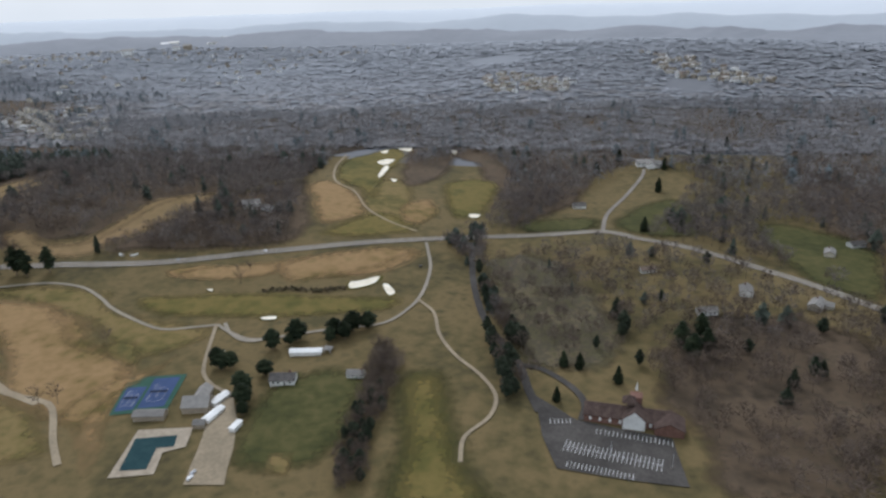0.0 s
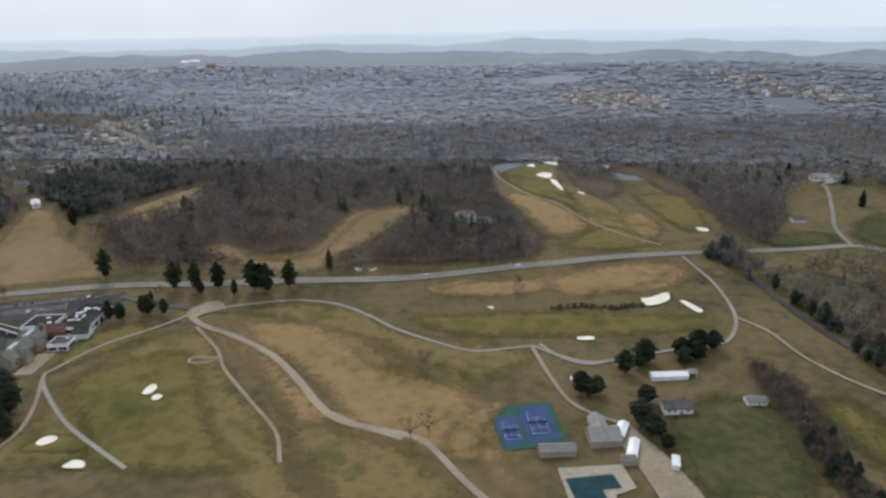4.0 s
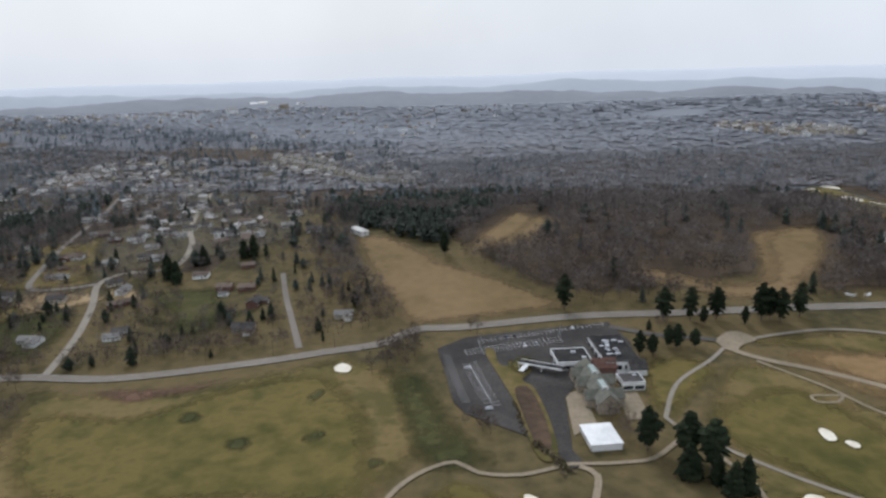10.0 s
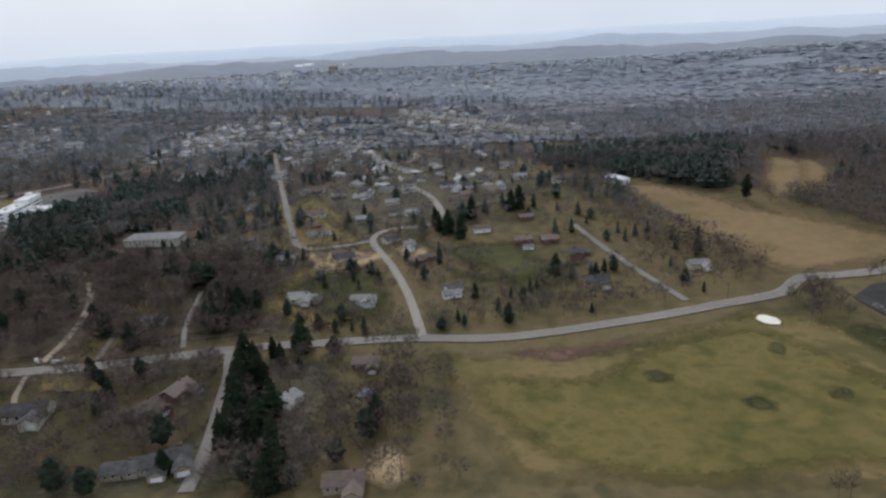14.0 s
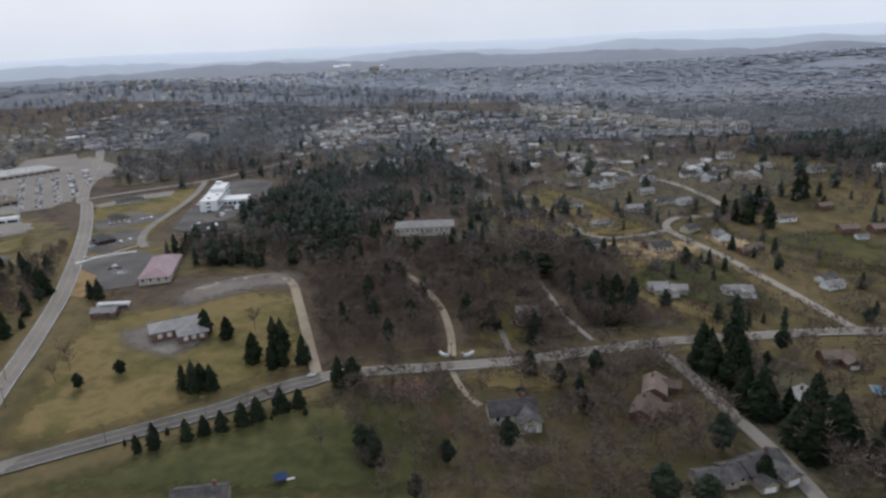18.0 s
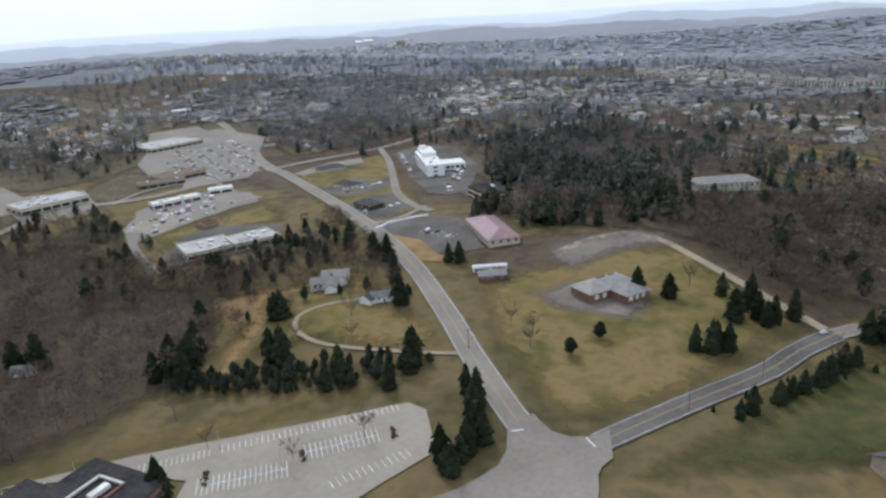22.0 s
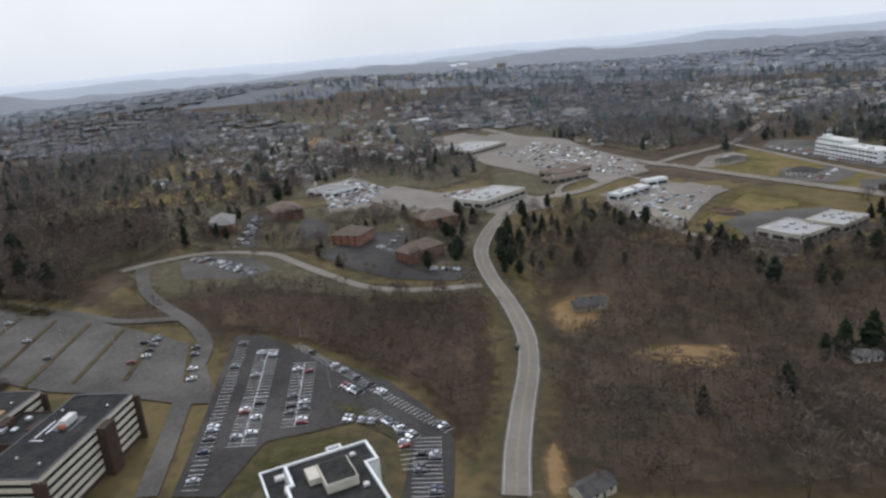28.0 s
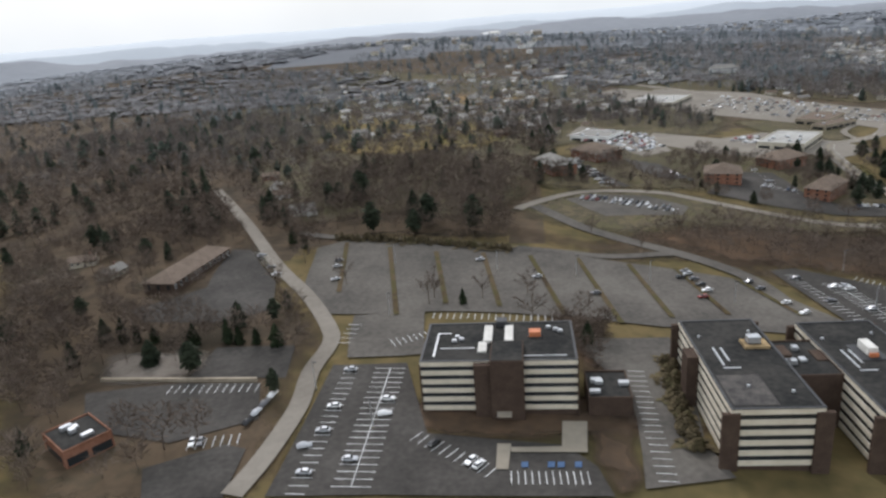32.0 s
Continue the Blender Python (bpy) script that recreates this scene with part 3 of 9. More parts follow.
            v += [top, m + s, e, m - s]
            f += [(k, k + 1, k + 2), (k, k + 2, k + 3)]
    return np.array([tuple(p) for p in v]), np.array(f)


BARE_NEAR = [crown_arrays(100 + i, 118, .0092, .36 + .05 * (i % 3), .26 + .04 * (i % 2)) for i in range(7)]
BARE_MID = [crown_arrays(120 + i, 66, .0185, .37 + .05 * (i % 3)) for i in range(5)]
BARE_GARDEN = [crown_arrays(130 + i, 200, .0108, .38 + .04 * (i % 3), .28) for i in range(5)]
BARE_FAR = [crown_arrays(140 + i, 26, .024, .40) for i in range(5)]
GREEN_NEAR = [evergreen_arrays(160 + i, 9, 8, (.20, .25, .30, .24, .34)[i], (0, .2, .8, .5, 1)[i]) for i in range(5)]
GREEN_FAR = [evergreen_arrays(180 + i, 6, 6, (.22, .30, .34)[i], (.1, .6, .9)[i]) for i in range(3)]
GREEN_FINE = [(c, d) for a, b, c, d in PINES * 2 + FIRS]
GREEN_ROUND = [(c, d) for a, b, c, d in PINES]
BUILT, OPEN, TAKEN, FAR_SPOTS = [], [], set(), []


def note_buildings():
    """Keeps the ground that the buildings stand on, so that no tree grows through them."""
    for x, y in FAR_SPOTS:
        TAKEN.update((int(x // 3.6) + i, int(y // 3.6) + j) for i in (0,) for j in (-2, -1, 0))
    bpy.context.view_layer.update()
    for ob in scene.objects:
        if ob.parent is None and ob.type == "EMPTY" and ob.children and not ob.name.startswith(("conifer", "pine_tree", "bare_tree", "car")):
            inv = ob.matrix_world.inverted()
            q = np.array([tuple(inv @ c.matrix_world @ Vector(p)) for c in ob.children for p in c.bound_box])
            BUILT.append((np.array(inv), q[:, 0].min() - 1.2, q[:, 0].max() + 1.2, q[:, 1].min() - 1.6, q[:, 1].max() + 1.2, ob.location.x, ob.location.y))


def inside_many(P, pts):
    x, y = P[:, 0], P[:, 1]
    c = np.zeros(len(P), bool)
    for (x1, y1), (x2, y2) in zip(pts, list(pts[1:]) + [pts[0]]):
        if y1 != y2:
            c ^= ((y1 > y) != (y2 > y)) & (x < (x2 - x1) * (y - y1) / (y2 - y1) + x1)
    return c


def cover(pts, spacing, low, high, evergreen=0.0, gaps=.0, near=False, verge=1.5, label="leafless brown woodland", gardens=False):
    """Trees over a stretch of the plan, clear of roads, yards, buildings and open ground."""
    x0, x1 = min(p[0] for p in pts), max(p[0] for p in pts)
    y0, y1 = min(p[1] for p in pts), max(p[1] for p in pts)
    r = np.random.default_rng(int(abs(x0) * 7 + abs(y1)))
    gx, gy = np.meshgrid(np.arange(x0, x1, spacing), np.arange(y0, y1, spacing))
    P = np.stack([gx.ravel(), gy.ravel()], 1) + r.uniform(-.48, .48, (gx.size, 2)) * spacing
    P = P[inside_many(P, pts)]
    for zone in OPEN if gardens else CLEAR + OPEN:
        if max(p[0] for p in zone) > x0 and min(p[0] for p in zone) < x1 and len(P):
            P = P[~inside_many(P, zone)]
    near_roads = np.array([q for q in ROADS if x0 - 9 < q[0] < x1 + 9 and y0 - 9 < q[1] < y1 + 9] or [(1e6, 1e6, 1)])
    ok = np.ones(len(P), bool)
    for i in range(0, len(P), 2000):
        d = np.hypot(P[i:i + 2000, None, 0] - near_roads[None, :, 0], P[i:i + 2000, None, 1] - near_roads[None, :, 1])
        ok[i:i + 2000] = (d > near_roads[None, :, 2] + verge).all(1)
    P = P[ok]
    for inv, ax, bx, ay, by, cx, cy in BUILT:
        if x0 - 40 < cx < x1 + 40 and y0 - 40 < cy < y1 + 40 and len(P):
            u = P[:, 0] * inv[0, 0] + P[:, 1] * inv[0, 1] + inv[0, 3]
            v = P[:, 0] * inv[1, 0] + P[:, 1] * inv[1, 1] + inv[1, 3]
            P = P[~((u > ax) & (u < bx) & (v > ay) & (v < by))]
    rows = {}
    for x, y in P:
        if gaps and noise.noise((x * .045, y * .045, 2)) < gaps * 2 - 1 + .25 * rng.uniform(-1, 1):
            continue
        cell = (int(x // 3.6), int(y // 3.6))
        if spacing > 3.4 and cell in TAKEN:
            continue
        TAKEN.add(cell)
        h = rng.uniform(low, high) * (1 + .25 * noise.noise((x * .02, y * .02, 7)))
        green = rng.random() < evergreen * max(.15, 1 + 2.6 * noise.noise((x * .03, y * .03, 11)))
        # farther trees take materials with more haze painted into their colour
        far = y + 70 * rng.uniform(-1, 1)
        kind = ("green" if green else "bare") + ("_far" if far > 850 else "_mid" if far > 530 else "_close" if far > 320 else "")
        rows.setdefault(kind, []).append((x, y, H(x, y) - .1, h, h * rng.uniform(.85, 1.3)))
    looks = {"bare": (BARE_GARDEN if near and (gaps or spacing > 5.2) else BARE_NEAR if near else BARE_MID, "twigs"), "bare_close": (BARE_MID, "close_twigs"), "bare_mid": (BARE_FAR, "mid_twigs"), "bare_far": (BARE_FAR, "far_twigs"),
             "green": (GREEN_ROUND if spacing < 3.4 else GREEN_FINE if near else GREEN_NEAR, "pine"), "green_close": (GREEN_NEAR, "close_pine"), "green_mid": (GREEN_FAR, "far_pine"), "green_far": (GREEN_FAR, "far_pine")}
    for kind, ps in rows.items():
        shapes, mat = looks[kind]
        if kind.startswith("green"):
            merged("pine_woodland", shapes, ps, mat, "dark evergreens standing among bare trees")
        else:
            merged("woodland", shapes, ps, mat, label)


def thicket(pts, n, low, high):
    ps = [(x, y, H(x, y), h, h * 1.9) for x, y in within(pts, n) for h in [rng.uniform(low, high)]]
    merged("undergrowth", BARE_NEAR[:3], ps, "twigs", "tangled brown winter undergrowth", "undergrowth")


TREE_MESHES = {}


def tree(x, y, h, kind="conifer", label="", wide=1.0):
    """A tree of its own, trunk and crown."""
    T = {"conifer": FIRS, "pine": PINES, "bare": BARE}[kind]
    i = rng.randrange(len(T))
    if (kind, i) not in TREE_MESHES:
        a, b, c, d = T[i]
        trunk, crown = array_mesh("trunk", a, b), array_mesh("crown", c, d)
        trunk.materials.append(M["bark"])
        crown.materials.append(M["twigs" if kind == "bare" else "needles"])
        TREE_MESHES[kind, i] = trunk, crown
    ob = base({"conifer": "conifer", "pine": "pine_tree", "bare": "bare_tree"}[kind], x, y, rng.uniform(0, 360))
    ob.scale = (h * wide, h * wide, h)
    for nm, me in zip(("trunk", "crown"), TREE_MESHES[kind, i]):
        new(nm, me).parent = ob
    words = {"conifer": "dark green conifer with drooping boughs", "pine": "tall dark pine with an open crown", "bare": "leafless grey-brown deciduous tree"}[kind]
    tagged(ob, label or words + " standing in grass", "tree", "trees beside the roads")


def trees(kind, low, high, spots, wide=1.0):
    for x, y in spots:
        tree(x, y, rng.uniform(low, high), kind, wide=wide * rng.uniform(.9, 1.15))


def gable(bm, w, d, z, rise, over=.35, thick=.16):
    """A pitched roof with its ridge along x and thick eaves."""
    x, y = w / 2 + over, d / 2 + over
    drop = over * rise / (d / 2)
    a = [bm.verts.new(p) for p in ((-x, -y, z - drop), (x, -y, z - drop), (x, 0, z + rise), (-x, 0, z + rise), (-x, y, z - drop), (x, y, z - drop))]
    b = [bm.verts.new(v.co + Vector((0, 0, thick))) for v in a]
    for q in ((0, 1, 2, 3), (3, 2, 5, 4)):
        bm.faces.new([b[i] for i in q])
        bm.faces.new([a[i] for i in reversed(q)])
    for i, j in ((0, 1), (1, 2), (2, 5), (5, 4), (4, 3), (3, 0)):
        bm.faces.new((a[i], a[j], b[j], b[i]))
    bmesh.ops.recalc_face_normals(bm, faces=bm.faces)
    return bm


def gabled_walls(w, d, h, rise):
    bm = boxed(-w / 2, w / 2, -d / 2, d / 2, -1.2, h)
    for s in (-1, 1):
        x = s * w / 2
        v = [bm.verts.new(p) for p in ((x, -d / 2, h), (x, d / 2, h), (x, 0, h + rise), (x - s * .2, -d / 2, h), (x - s * .2, d / 2, h), (x - s * .2, 0, h + rise))]
        for q in ((0, 1, 2), (5, 4, 3), (0, 2, 5, 3), (1, 4, 5, 2)):
            bm.faces.new([v[i] for i in q])
    bmesh.ops.recalc_face_normals(bm, faces=bm.faces)
    return bm


HOUSES = {}


def make_house(x, y, turn, wall, roof, wing, label):
    ob = base("house", x, y, turn)
    w, d, h, rise = 8.2, 5.0, 2.0, 1.3
    part("wall", gabled_walls(w, d, h, rise), wall, ob)
    part("roof", gable(bmesh.new(), w, d, h, rise), roof, ob)
    for sx in (-2.9, -1.2, 2.6):
        for sy in (-1, 1):
            win = part("window", boxed(sx - .42, sx + .42, sy * d / 2 - .05, sy * d / 2 + .05, .85, 1.65), "white", ob)
            part("pane", boxed(sx - .34, sx + .34, sy * d / 2 - .065, sy * d / 2 + .065, .92, 1.58), "glass", win)
    part("door", boxed(.5, 1.05, -d / 2 - .06, -d / 2 + .04, 0, 1.25), "dark", ob)
    part("chimney", boxed(1.9, 2.5, .4, .9, h, h + rise + .75, bevel=.03), "brick", ob)
    if wing:
        bm = gabled_walls(4.0, 3.6, 1.7, 1.0)
        bmesh.ops.transform(bm, matrix=pose(2.2, -3.6, 0, 0, 0, 90), verts=bm.verts)
        part("garage_wing", bm, wall, ob)
        bm = gable(bmesh.new(), 4.0, 3.6, 1.7, 1.0)
        bmesh.ops.transform(bm, matrix=pose(2.2, -3.6, 0, 0, 0, 90), verts=bm.verts)
        part("garage_roof", bm, roof, ob)
        part("garage_door", boxed(1.0, 3.4, -5.66, -5.58, 0, 1.2), "white", ob)
    tagged(ob, label, "house", "houses along the streets")
    return ob


def house(x, y, turn, wall="white", roof="roof_dark", wing=False, size=1.0, tall=1.0):
    key = (wall, roof, wing)
    words = {"white": "white-sided", "cream": "cream-sided", "brick": "red brick", "stone": "tan stone"}[wall]
    label = f"{words} house under a {roof[5:]} shingle roof" + (" with a garage wing" if wing else " among bare trees")
    if key not in HOUSES:
        HOUSES[key] = make_house(0, 0, 0, wall, roof, wing, label)
        ob = HOUSES[key]
    else:
        ob = copy_thing(HOUSES[key], Matrix())
    ob.matrix_basis = pose(x, y, H(x, y) + .05, 0, 0, turn) @ Matrix.Diagonal((size, size, size * tall, 1))


def far_houses(pts, n, label="scattered pale houses of a distant suburb", size=(6, 10), roof_mats=("roof_grey", "roof_dark", "roof_brown", "roof_grey", "roof_tan"), lift=0.0):
    """A far suburb: small gabled houses in one mesh."""
    V = np.array([(-.5, -.32, -.4), (.5, -.32, -.4), (.5, .32, -.4), (-.5, .32, -.4), (-.5, -.32, .26), (.5, -.32, .26), (.5, .32, .26), (-.5, .32, .26), (-.5, 0, .46), (.5, 0, .46)])
    wallf = np.array([(0, 1, 5), (0, 5, 4), (2, 3, 7), (2, 7, 6), (1, 2, 6), (1, 6, 5), (3, 0, 4), (3, 4, 7), (5, 6, 9), (7, 4, 8)])
    rooff = np.array([(4, 5, 9), (4, 9, 8), (6, 7, 8), (6, 8, 9)])
    spots = within(pts, n, -.3)
    groups = {"white": [], "cream": [], "stone": []}
    roofs = {k: [] for k in roof_mats}
    for x, y in spots:
        FAR_SPOTS.append((x, y))
        p = (x, y, H(x, y) + lift + max(0, min(2.5, (y - 600) * .01)), rng.uniform(*size), rng.uniform(*size), rng.uniform(0, 6.28))
        groups[rng.choice(("white", "cream", "cream", "stone", "stone"))].append(p)
        roofs[rng.choice(roof_mats)].append(p)
    for table, fc, nm in ((groups, wallf, "house_walls"), (roofs, rooff, "house_roofs")):
        for mat, ps in table.items():
            if ps:
                vs, fs = [], []
                for i, (x, y, z, w, h, an) in enumerate(ps):
                    q = V * (w, w, h * .9)
                    if nm == "house_roofs":
                        q = q * (1.06, 1.1, 1.02)
                    c, s = math.cos(an), math.sin(an)
                    vs.append(np.stack([q[:, 0] * c - q[:, 1] * s + x, q[:, 0] * s + q[:, 1] * c + y, q[:, 2] + z], 1))
                    fs.append(fc + i * 10)
                ob = link_mesh(nm, array_mesh(nm, np.concatenate(vs), np.concatenate(fs)), M[mat])
                tagged(ob, label, "houses", kind="stuff")


CARS, CAR_LIST = {}, []


def make_car(paint):
    ob = new("car")
    prof = [(-1.18, .18), (-1.2, .42), (-1.12, .5), (-.62, .54), (.55, .54), (1.12, .44), (1.2, .36), (1.2, .18)]
    bm = bmesh.new()
    rows = [[bm.verts.new((x, s * (.46 if abs(x) < 1.15 else .42), z)) for x, z in prof] for s in (-1, 1)]
    bm.faces.new(rows[0])
    bm.faces.new(list(reversed(rows[1])))
    for i in range(len(prof)):
        j = (i + 1) % len(prof)
        bm.faces.new((rows[0][i], rows[1][i], rows[1][j], rows[0][j]))
    bmesh.ops.recalc_face_normals(bm, faces=bm.faces)
    part("body", bm, paint, ob)
    bm = bmesh.new()
    lo = [bm.verts.new(p) for p in ((-.98, -.43, .52), (.5, -.43, .53), (.5, .43, .53), (-.98, .43, .52))]
    hi = [bm.verts.new(p) for p in ((-.72, -.34, .78), (.12, -.34, .78), (.12, .34, .78), (-.72, .34, .78))]
    for i in range(4):
        j = (i + 1) % 4
        bm.faces.new((lo[i], lo[j], hi[j], hi[i]))
    part("cabin_glass", bm, "glass", ob)
    part("car_roof", boxed(-.73, .13, -.35, .35, .775, .80), paint, ob)
    for wx in (-.74, .74):
        for wy in (-.44, .44):
            bm = bmesh.new()
            bmesh.ops.create_cone(bm, cap_ends=True, segments=10, radius1=.18, radius2=.18, depth=.14, matrix=pose(wx, wy, .18, 90, 0, 0))
            part("wheel", bm, "tyre", ob)
    return ob


FAR_CARS = []


def car(x, y, turn, paint=None, lift=.42):
    if len(FAR_CARS) or sum(o.name.startswith("car") for o in CAR_LIST) >= 290:
        FAR_CARS.append((x, y, H(x, y) + lift, radians(turn)))
        return
    paint = paint or rng.choice(("car_white", "car_white", "car_white", "car_silver", "car_silver", "car_silver", "car_black", "car_black", "car_grey", "car_grey", "car_grey", "car_blue", "car_red"))
    ob = CARS.get(paint)
    if ob is None:
        ob = CARS[paint] = make_car(paint)
    else:
        ob = copy_thing(ob, Matrix())
    ob.matrix_basis = pose(x, y, H(x, y) + lift, 0, 0, turn)
    CAR_LIST.append(ob)
    tagged(ob, f"{paint[4:]} saloon car parked on asphalt", "car", "parked cars")


def bays(a, b, n, depth=2.9, occupancy=0.3, both=False, spine=False, lines=True):
    """White bay lines along a row from a to b, with some cars in the bays."""
    a, b = Vector(a), Vector(b)
    d = (b - a).normalized()
    nr = Vector((-d.y, d.x))
    bm = bmesh.new()

    def line(p, q, w=.075):
        s = (q - p).normalized()
        s = Vector((-s.y, s.x)) * w
        bm.faces.new([bm.verts.new((r.x, r.y, H(r.x, r.y) + .36)) for r in (p - s, q - s, q + s, p + s)])
    sides = (1, -1) if both else (1,)
    for s in sides:
        for i in range(n + 1):
            p = a.lerp(b, i / n)
            line(p, p + nr * s * depth)
    if spine:
        line(a, b)
    bmesh.ops.recalc_face_normals(bm, faces=bm.faces)
    for f in bm.faces:
        if f.normal.z < 0:
            f.normal_flip()
    if lines:
        tagged(link("bay_lines", bm, M["white_line"]), "white painted parking bay lines", "road marking", kind="structure")
    turn = math.degrees(math.atan2(nr.y, nr.x))
    for s in sides:
        for i in range(n):
            if rng.random() < occupancy:
                p = a.lerp(b, (i + .5) / n) + nr * s * depth * .5
                car(p.x, p.y, turn + rng.choice((0, 180)) + rng.uniform(-3, 3))


def lamp_post(x, y, h=5.5):
    ob = base("lamp_post", x, y)
    v, f = [], []
    tube(v, f, Vector((0, 0, -.2)), Vector((0, 0, h)), .09, .055, 6)
    link_mesh("pole", array_mesh("pole", v, f), M["metal"], ob)
    part("lamp_head", boxed(-.15, .75, -.12, .12, h - .02, h + .1, bevel=.03), "dark", ob)
    part("footing", boxed(-.2, .2, -.2, .2, -.2, .45, bevel=.04), "concrete", ob)
    tagged(ob, "slim metal lamp post in a car park", "lamp post", "lamp posts")


def utility_pole(x, y, turn):
    ob = base("utility_pole", x, y, turn)
    v, f = [], []
    tube(v, f, Vector((0, 0, -.3)), Vector((0, 0, 6.4)), .11, .07, 6)
    link_mesh("pole", array_mesh("pole", v, f), M["bark"], ob)
    part("crossarm", boxed(-.8, .8, -.05, .05, 5.8, 5.95), "bark", ob)
    tagged(ob, "brown wooden utility pole beside the road", "utility pole", "utility poles")


def parapet(bm, w, d, z, h=.35, t=.22):
    for q in ((-w / 2, w / 2, -d / 2, -d / 2 + t), (-w / 2, w / 2, d / 2 - t, d / 2), (-w / 2, -w / 2 + t, -d / 2 + t, d / 2 - t), (w / 2 - t, w / 2, -d / 2 + t, d / 2 - t)):
        box(bm, *q, z, z + h)
    return bm


def roof_unit(ob, x, y, z, w=1.6, d=1.1, h=.8, mat="metal", label="rooftop air unit"):
    u = part("rooftop_unit", boxed(x - w / 2, x + w / 2, y - d / 2, y + d / 2, z + .12, z + h, bevel=.05), mat, ob, label)
    part("unit_base", boxed(x - w / 2 - .1, x + w / 2 + .1, y - d / 2 - .1, y + d / 2 + .1, z, z + .14), "dark", u)


def flat_block(name, label, category, x, y, turn, w, d, h, wall="cream", roof="roof_pale", floors=1, units=3, glass=True, dz=0.0, seed=1, rim=None):
    """A flat-roofed building: walls, parapet, roof deck, window strips by floor and rooftop units."""
    r = random.Random(seed)
    ob = base(name, x, y, turn, dz=dz)
    part("wall", boxed(-w / 2, w / 2, -d / 2, d / 2, -2.5, h), wall, ob)
    part("roof", boxed(-w / 2 + .2, w / 2 - .2, -d / 2 + .2, d / 2 - .2, h, h + .08), roof, ob)
    part("parapet", parapet(bmesh.new(), w, d, h), rim or wall, ob)
    fh = h / floors
    if glass:
        for k in range(floors):
            z0, z1 = k * fh + fh * (.32 if floors > 1 else .1), k * fh + fh * (.80 if floors > 1 else .6)
            for s in (-1, 1):
                n = max(2, int(w / (2.4 if floors > 1 else 4.5)))
                for i in range(n):
                    cx = -w / 2 + w * (i + .5) / n
                    part("window", boxed(cx - w / n * .42, cx + w / n * .42, s * d / 2 - .05, s * d / 2 + .05, z0, z1), "glass", ob)
                n = max(1, int(d / (2.8 if floors > 1 else 5)))
                for i in range(n):
                    cy = -d / 2 + d * (i + .5) / n
                    part("window", boxed(s * w / 2 - .05, s * w / 2 + .05, cy - d / n * .36, cy + d / n * .36, z0, z1), "glass", ob)
    for i in range(units):
        roof_unit(ob, r.uniform(-w * .38, w * .38), r.uniform(-d * .3, d * .3), h + .08, r.uniform(.9, 1.9), r.uniform(.8, 1.3), r.uniform(.5, .9))
    return tagged(ob, label, category)


def hip_roof(w, d, z, rise, over=.4):
    bm = bmesh.new()
    x, y, r = w / 2 + over, d / 2 + over, max(w / 2 - d / 2, 0)
    b = [bm.verts.new(p) for p in ((-x, -y, z), (x, -y, z), (x, y, z), (-x, y, z))]
    c = [bm.verts.new((v.co.x, v.co.y, z - .15)) for v in b]
    t = [bm.verts.new((-r, 0, z + rise)), bm.verts.new((r, 0, z + rise))]
    for q in ((b[0], b[1], t[1], t[0]), (b[2], b[3], t[0], t[1]), (b[1], b[2], t[1]), (b[3], b[0], t[0])):
        bm.faces.new(q)
    for i in range(4):
        bm.faces.new((c[i], c[(i + 1) % 4], b[(i + 1) % 4], b[i]))
    bm.faces.new(list(reversed(c)))
    bmesh.ops.recalc_face_normals(bm, faces=bm.faces)
    return bm


def hip_block(name, label, category, x, y, turn, w, d, h, wall="brick", roof="roof_brown", floors=3, rise=2.0, group="", dz=0.0):
    ob = base(name, x, y, turn, dz=dz)
    part("wall", boxed(-w / 2, w / 2, -d / 2, d / 2, -2 - dz, h), wall, ob)
    part("roof", hip_roof(w, d, h, rise), roof, ob)
    fh = h / floors
    for k in range(floors):
        for s in (-1, 1):
            n = max(2, int(w / 2.2))
            for i in range(n):
                cx = -w / 2 + w * (i + .5) / n
                win = part("window", boxed(cx - .45, cx + .45, s * d / 2 - .05, s * d / 2 + .05, k * fh + fh * .35, k * fh + fh * .8), "white", ob)
                part("pane", boxed(cx - .37, cx + .37, s * d / 2 - .065, s * d / 2 + .065, k * fh + fh * .39, k * fh + fh * .76), "glass", win)
            for i in range(max(1, int(d / 2.6))):
                cy = -d / 2 + d * (i + .5) / max(1, int(d / 2.6))
                part("window", boxed(s * w / 2 - .05, s * w / 2 + .05, cy - .4, cy + .4, k * fh + fh * .35, k * fh + fh * .8), "glass", ob)
    return tagged(ob, label, category, group)


def far_woods():
    """Leafless woods that roll away to the horizon, with haze painted in by distance."""
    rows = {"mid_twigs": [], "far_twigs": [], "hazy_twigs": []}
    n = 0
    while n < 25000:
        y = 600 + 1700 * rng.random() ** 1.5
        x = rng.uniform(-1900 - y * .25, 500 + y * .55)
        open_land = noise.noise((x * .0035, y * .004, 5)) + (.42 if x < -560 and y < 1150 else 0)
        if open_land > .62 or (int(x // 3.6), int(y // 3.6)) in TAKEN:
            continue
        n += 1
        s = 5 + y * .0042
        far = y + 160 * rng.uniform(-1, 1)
        # three bands of distance, each with more haze in its colour
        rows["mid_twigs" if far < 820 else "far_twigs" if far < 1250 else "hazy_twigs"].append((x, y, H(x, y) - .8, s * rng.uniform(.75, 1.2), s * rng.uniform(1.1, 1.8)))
    for mat, label in (("mid_twigs", "leafless woods below the hills, greyed with painted haze"), ("far_twigs", "leafless woods rolling to the hills, haze painted in their colour"), ("hazy_twigs", "woods near the horizon, painted pale with haze")):
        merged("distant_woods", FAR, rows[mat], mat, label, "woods")


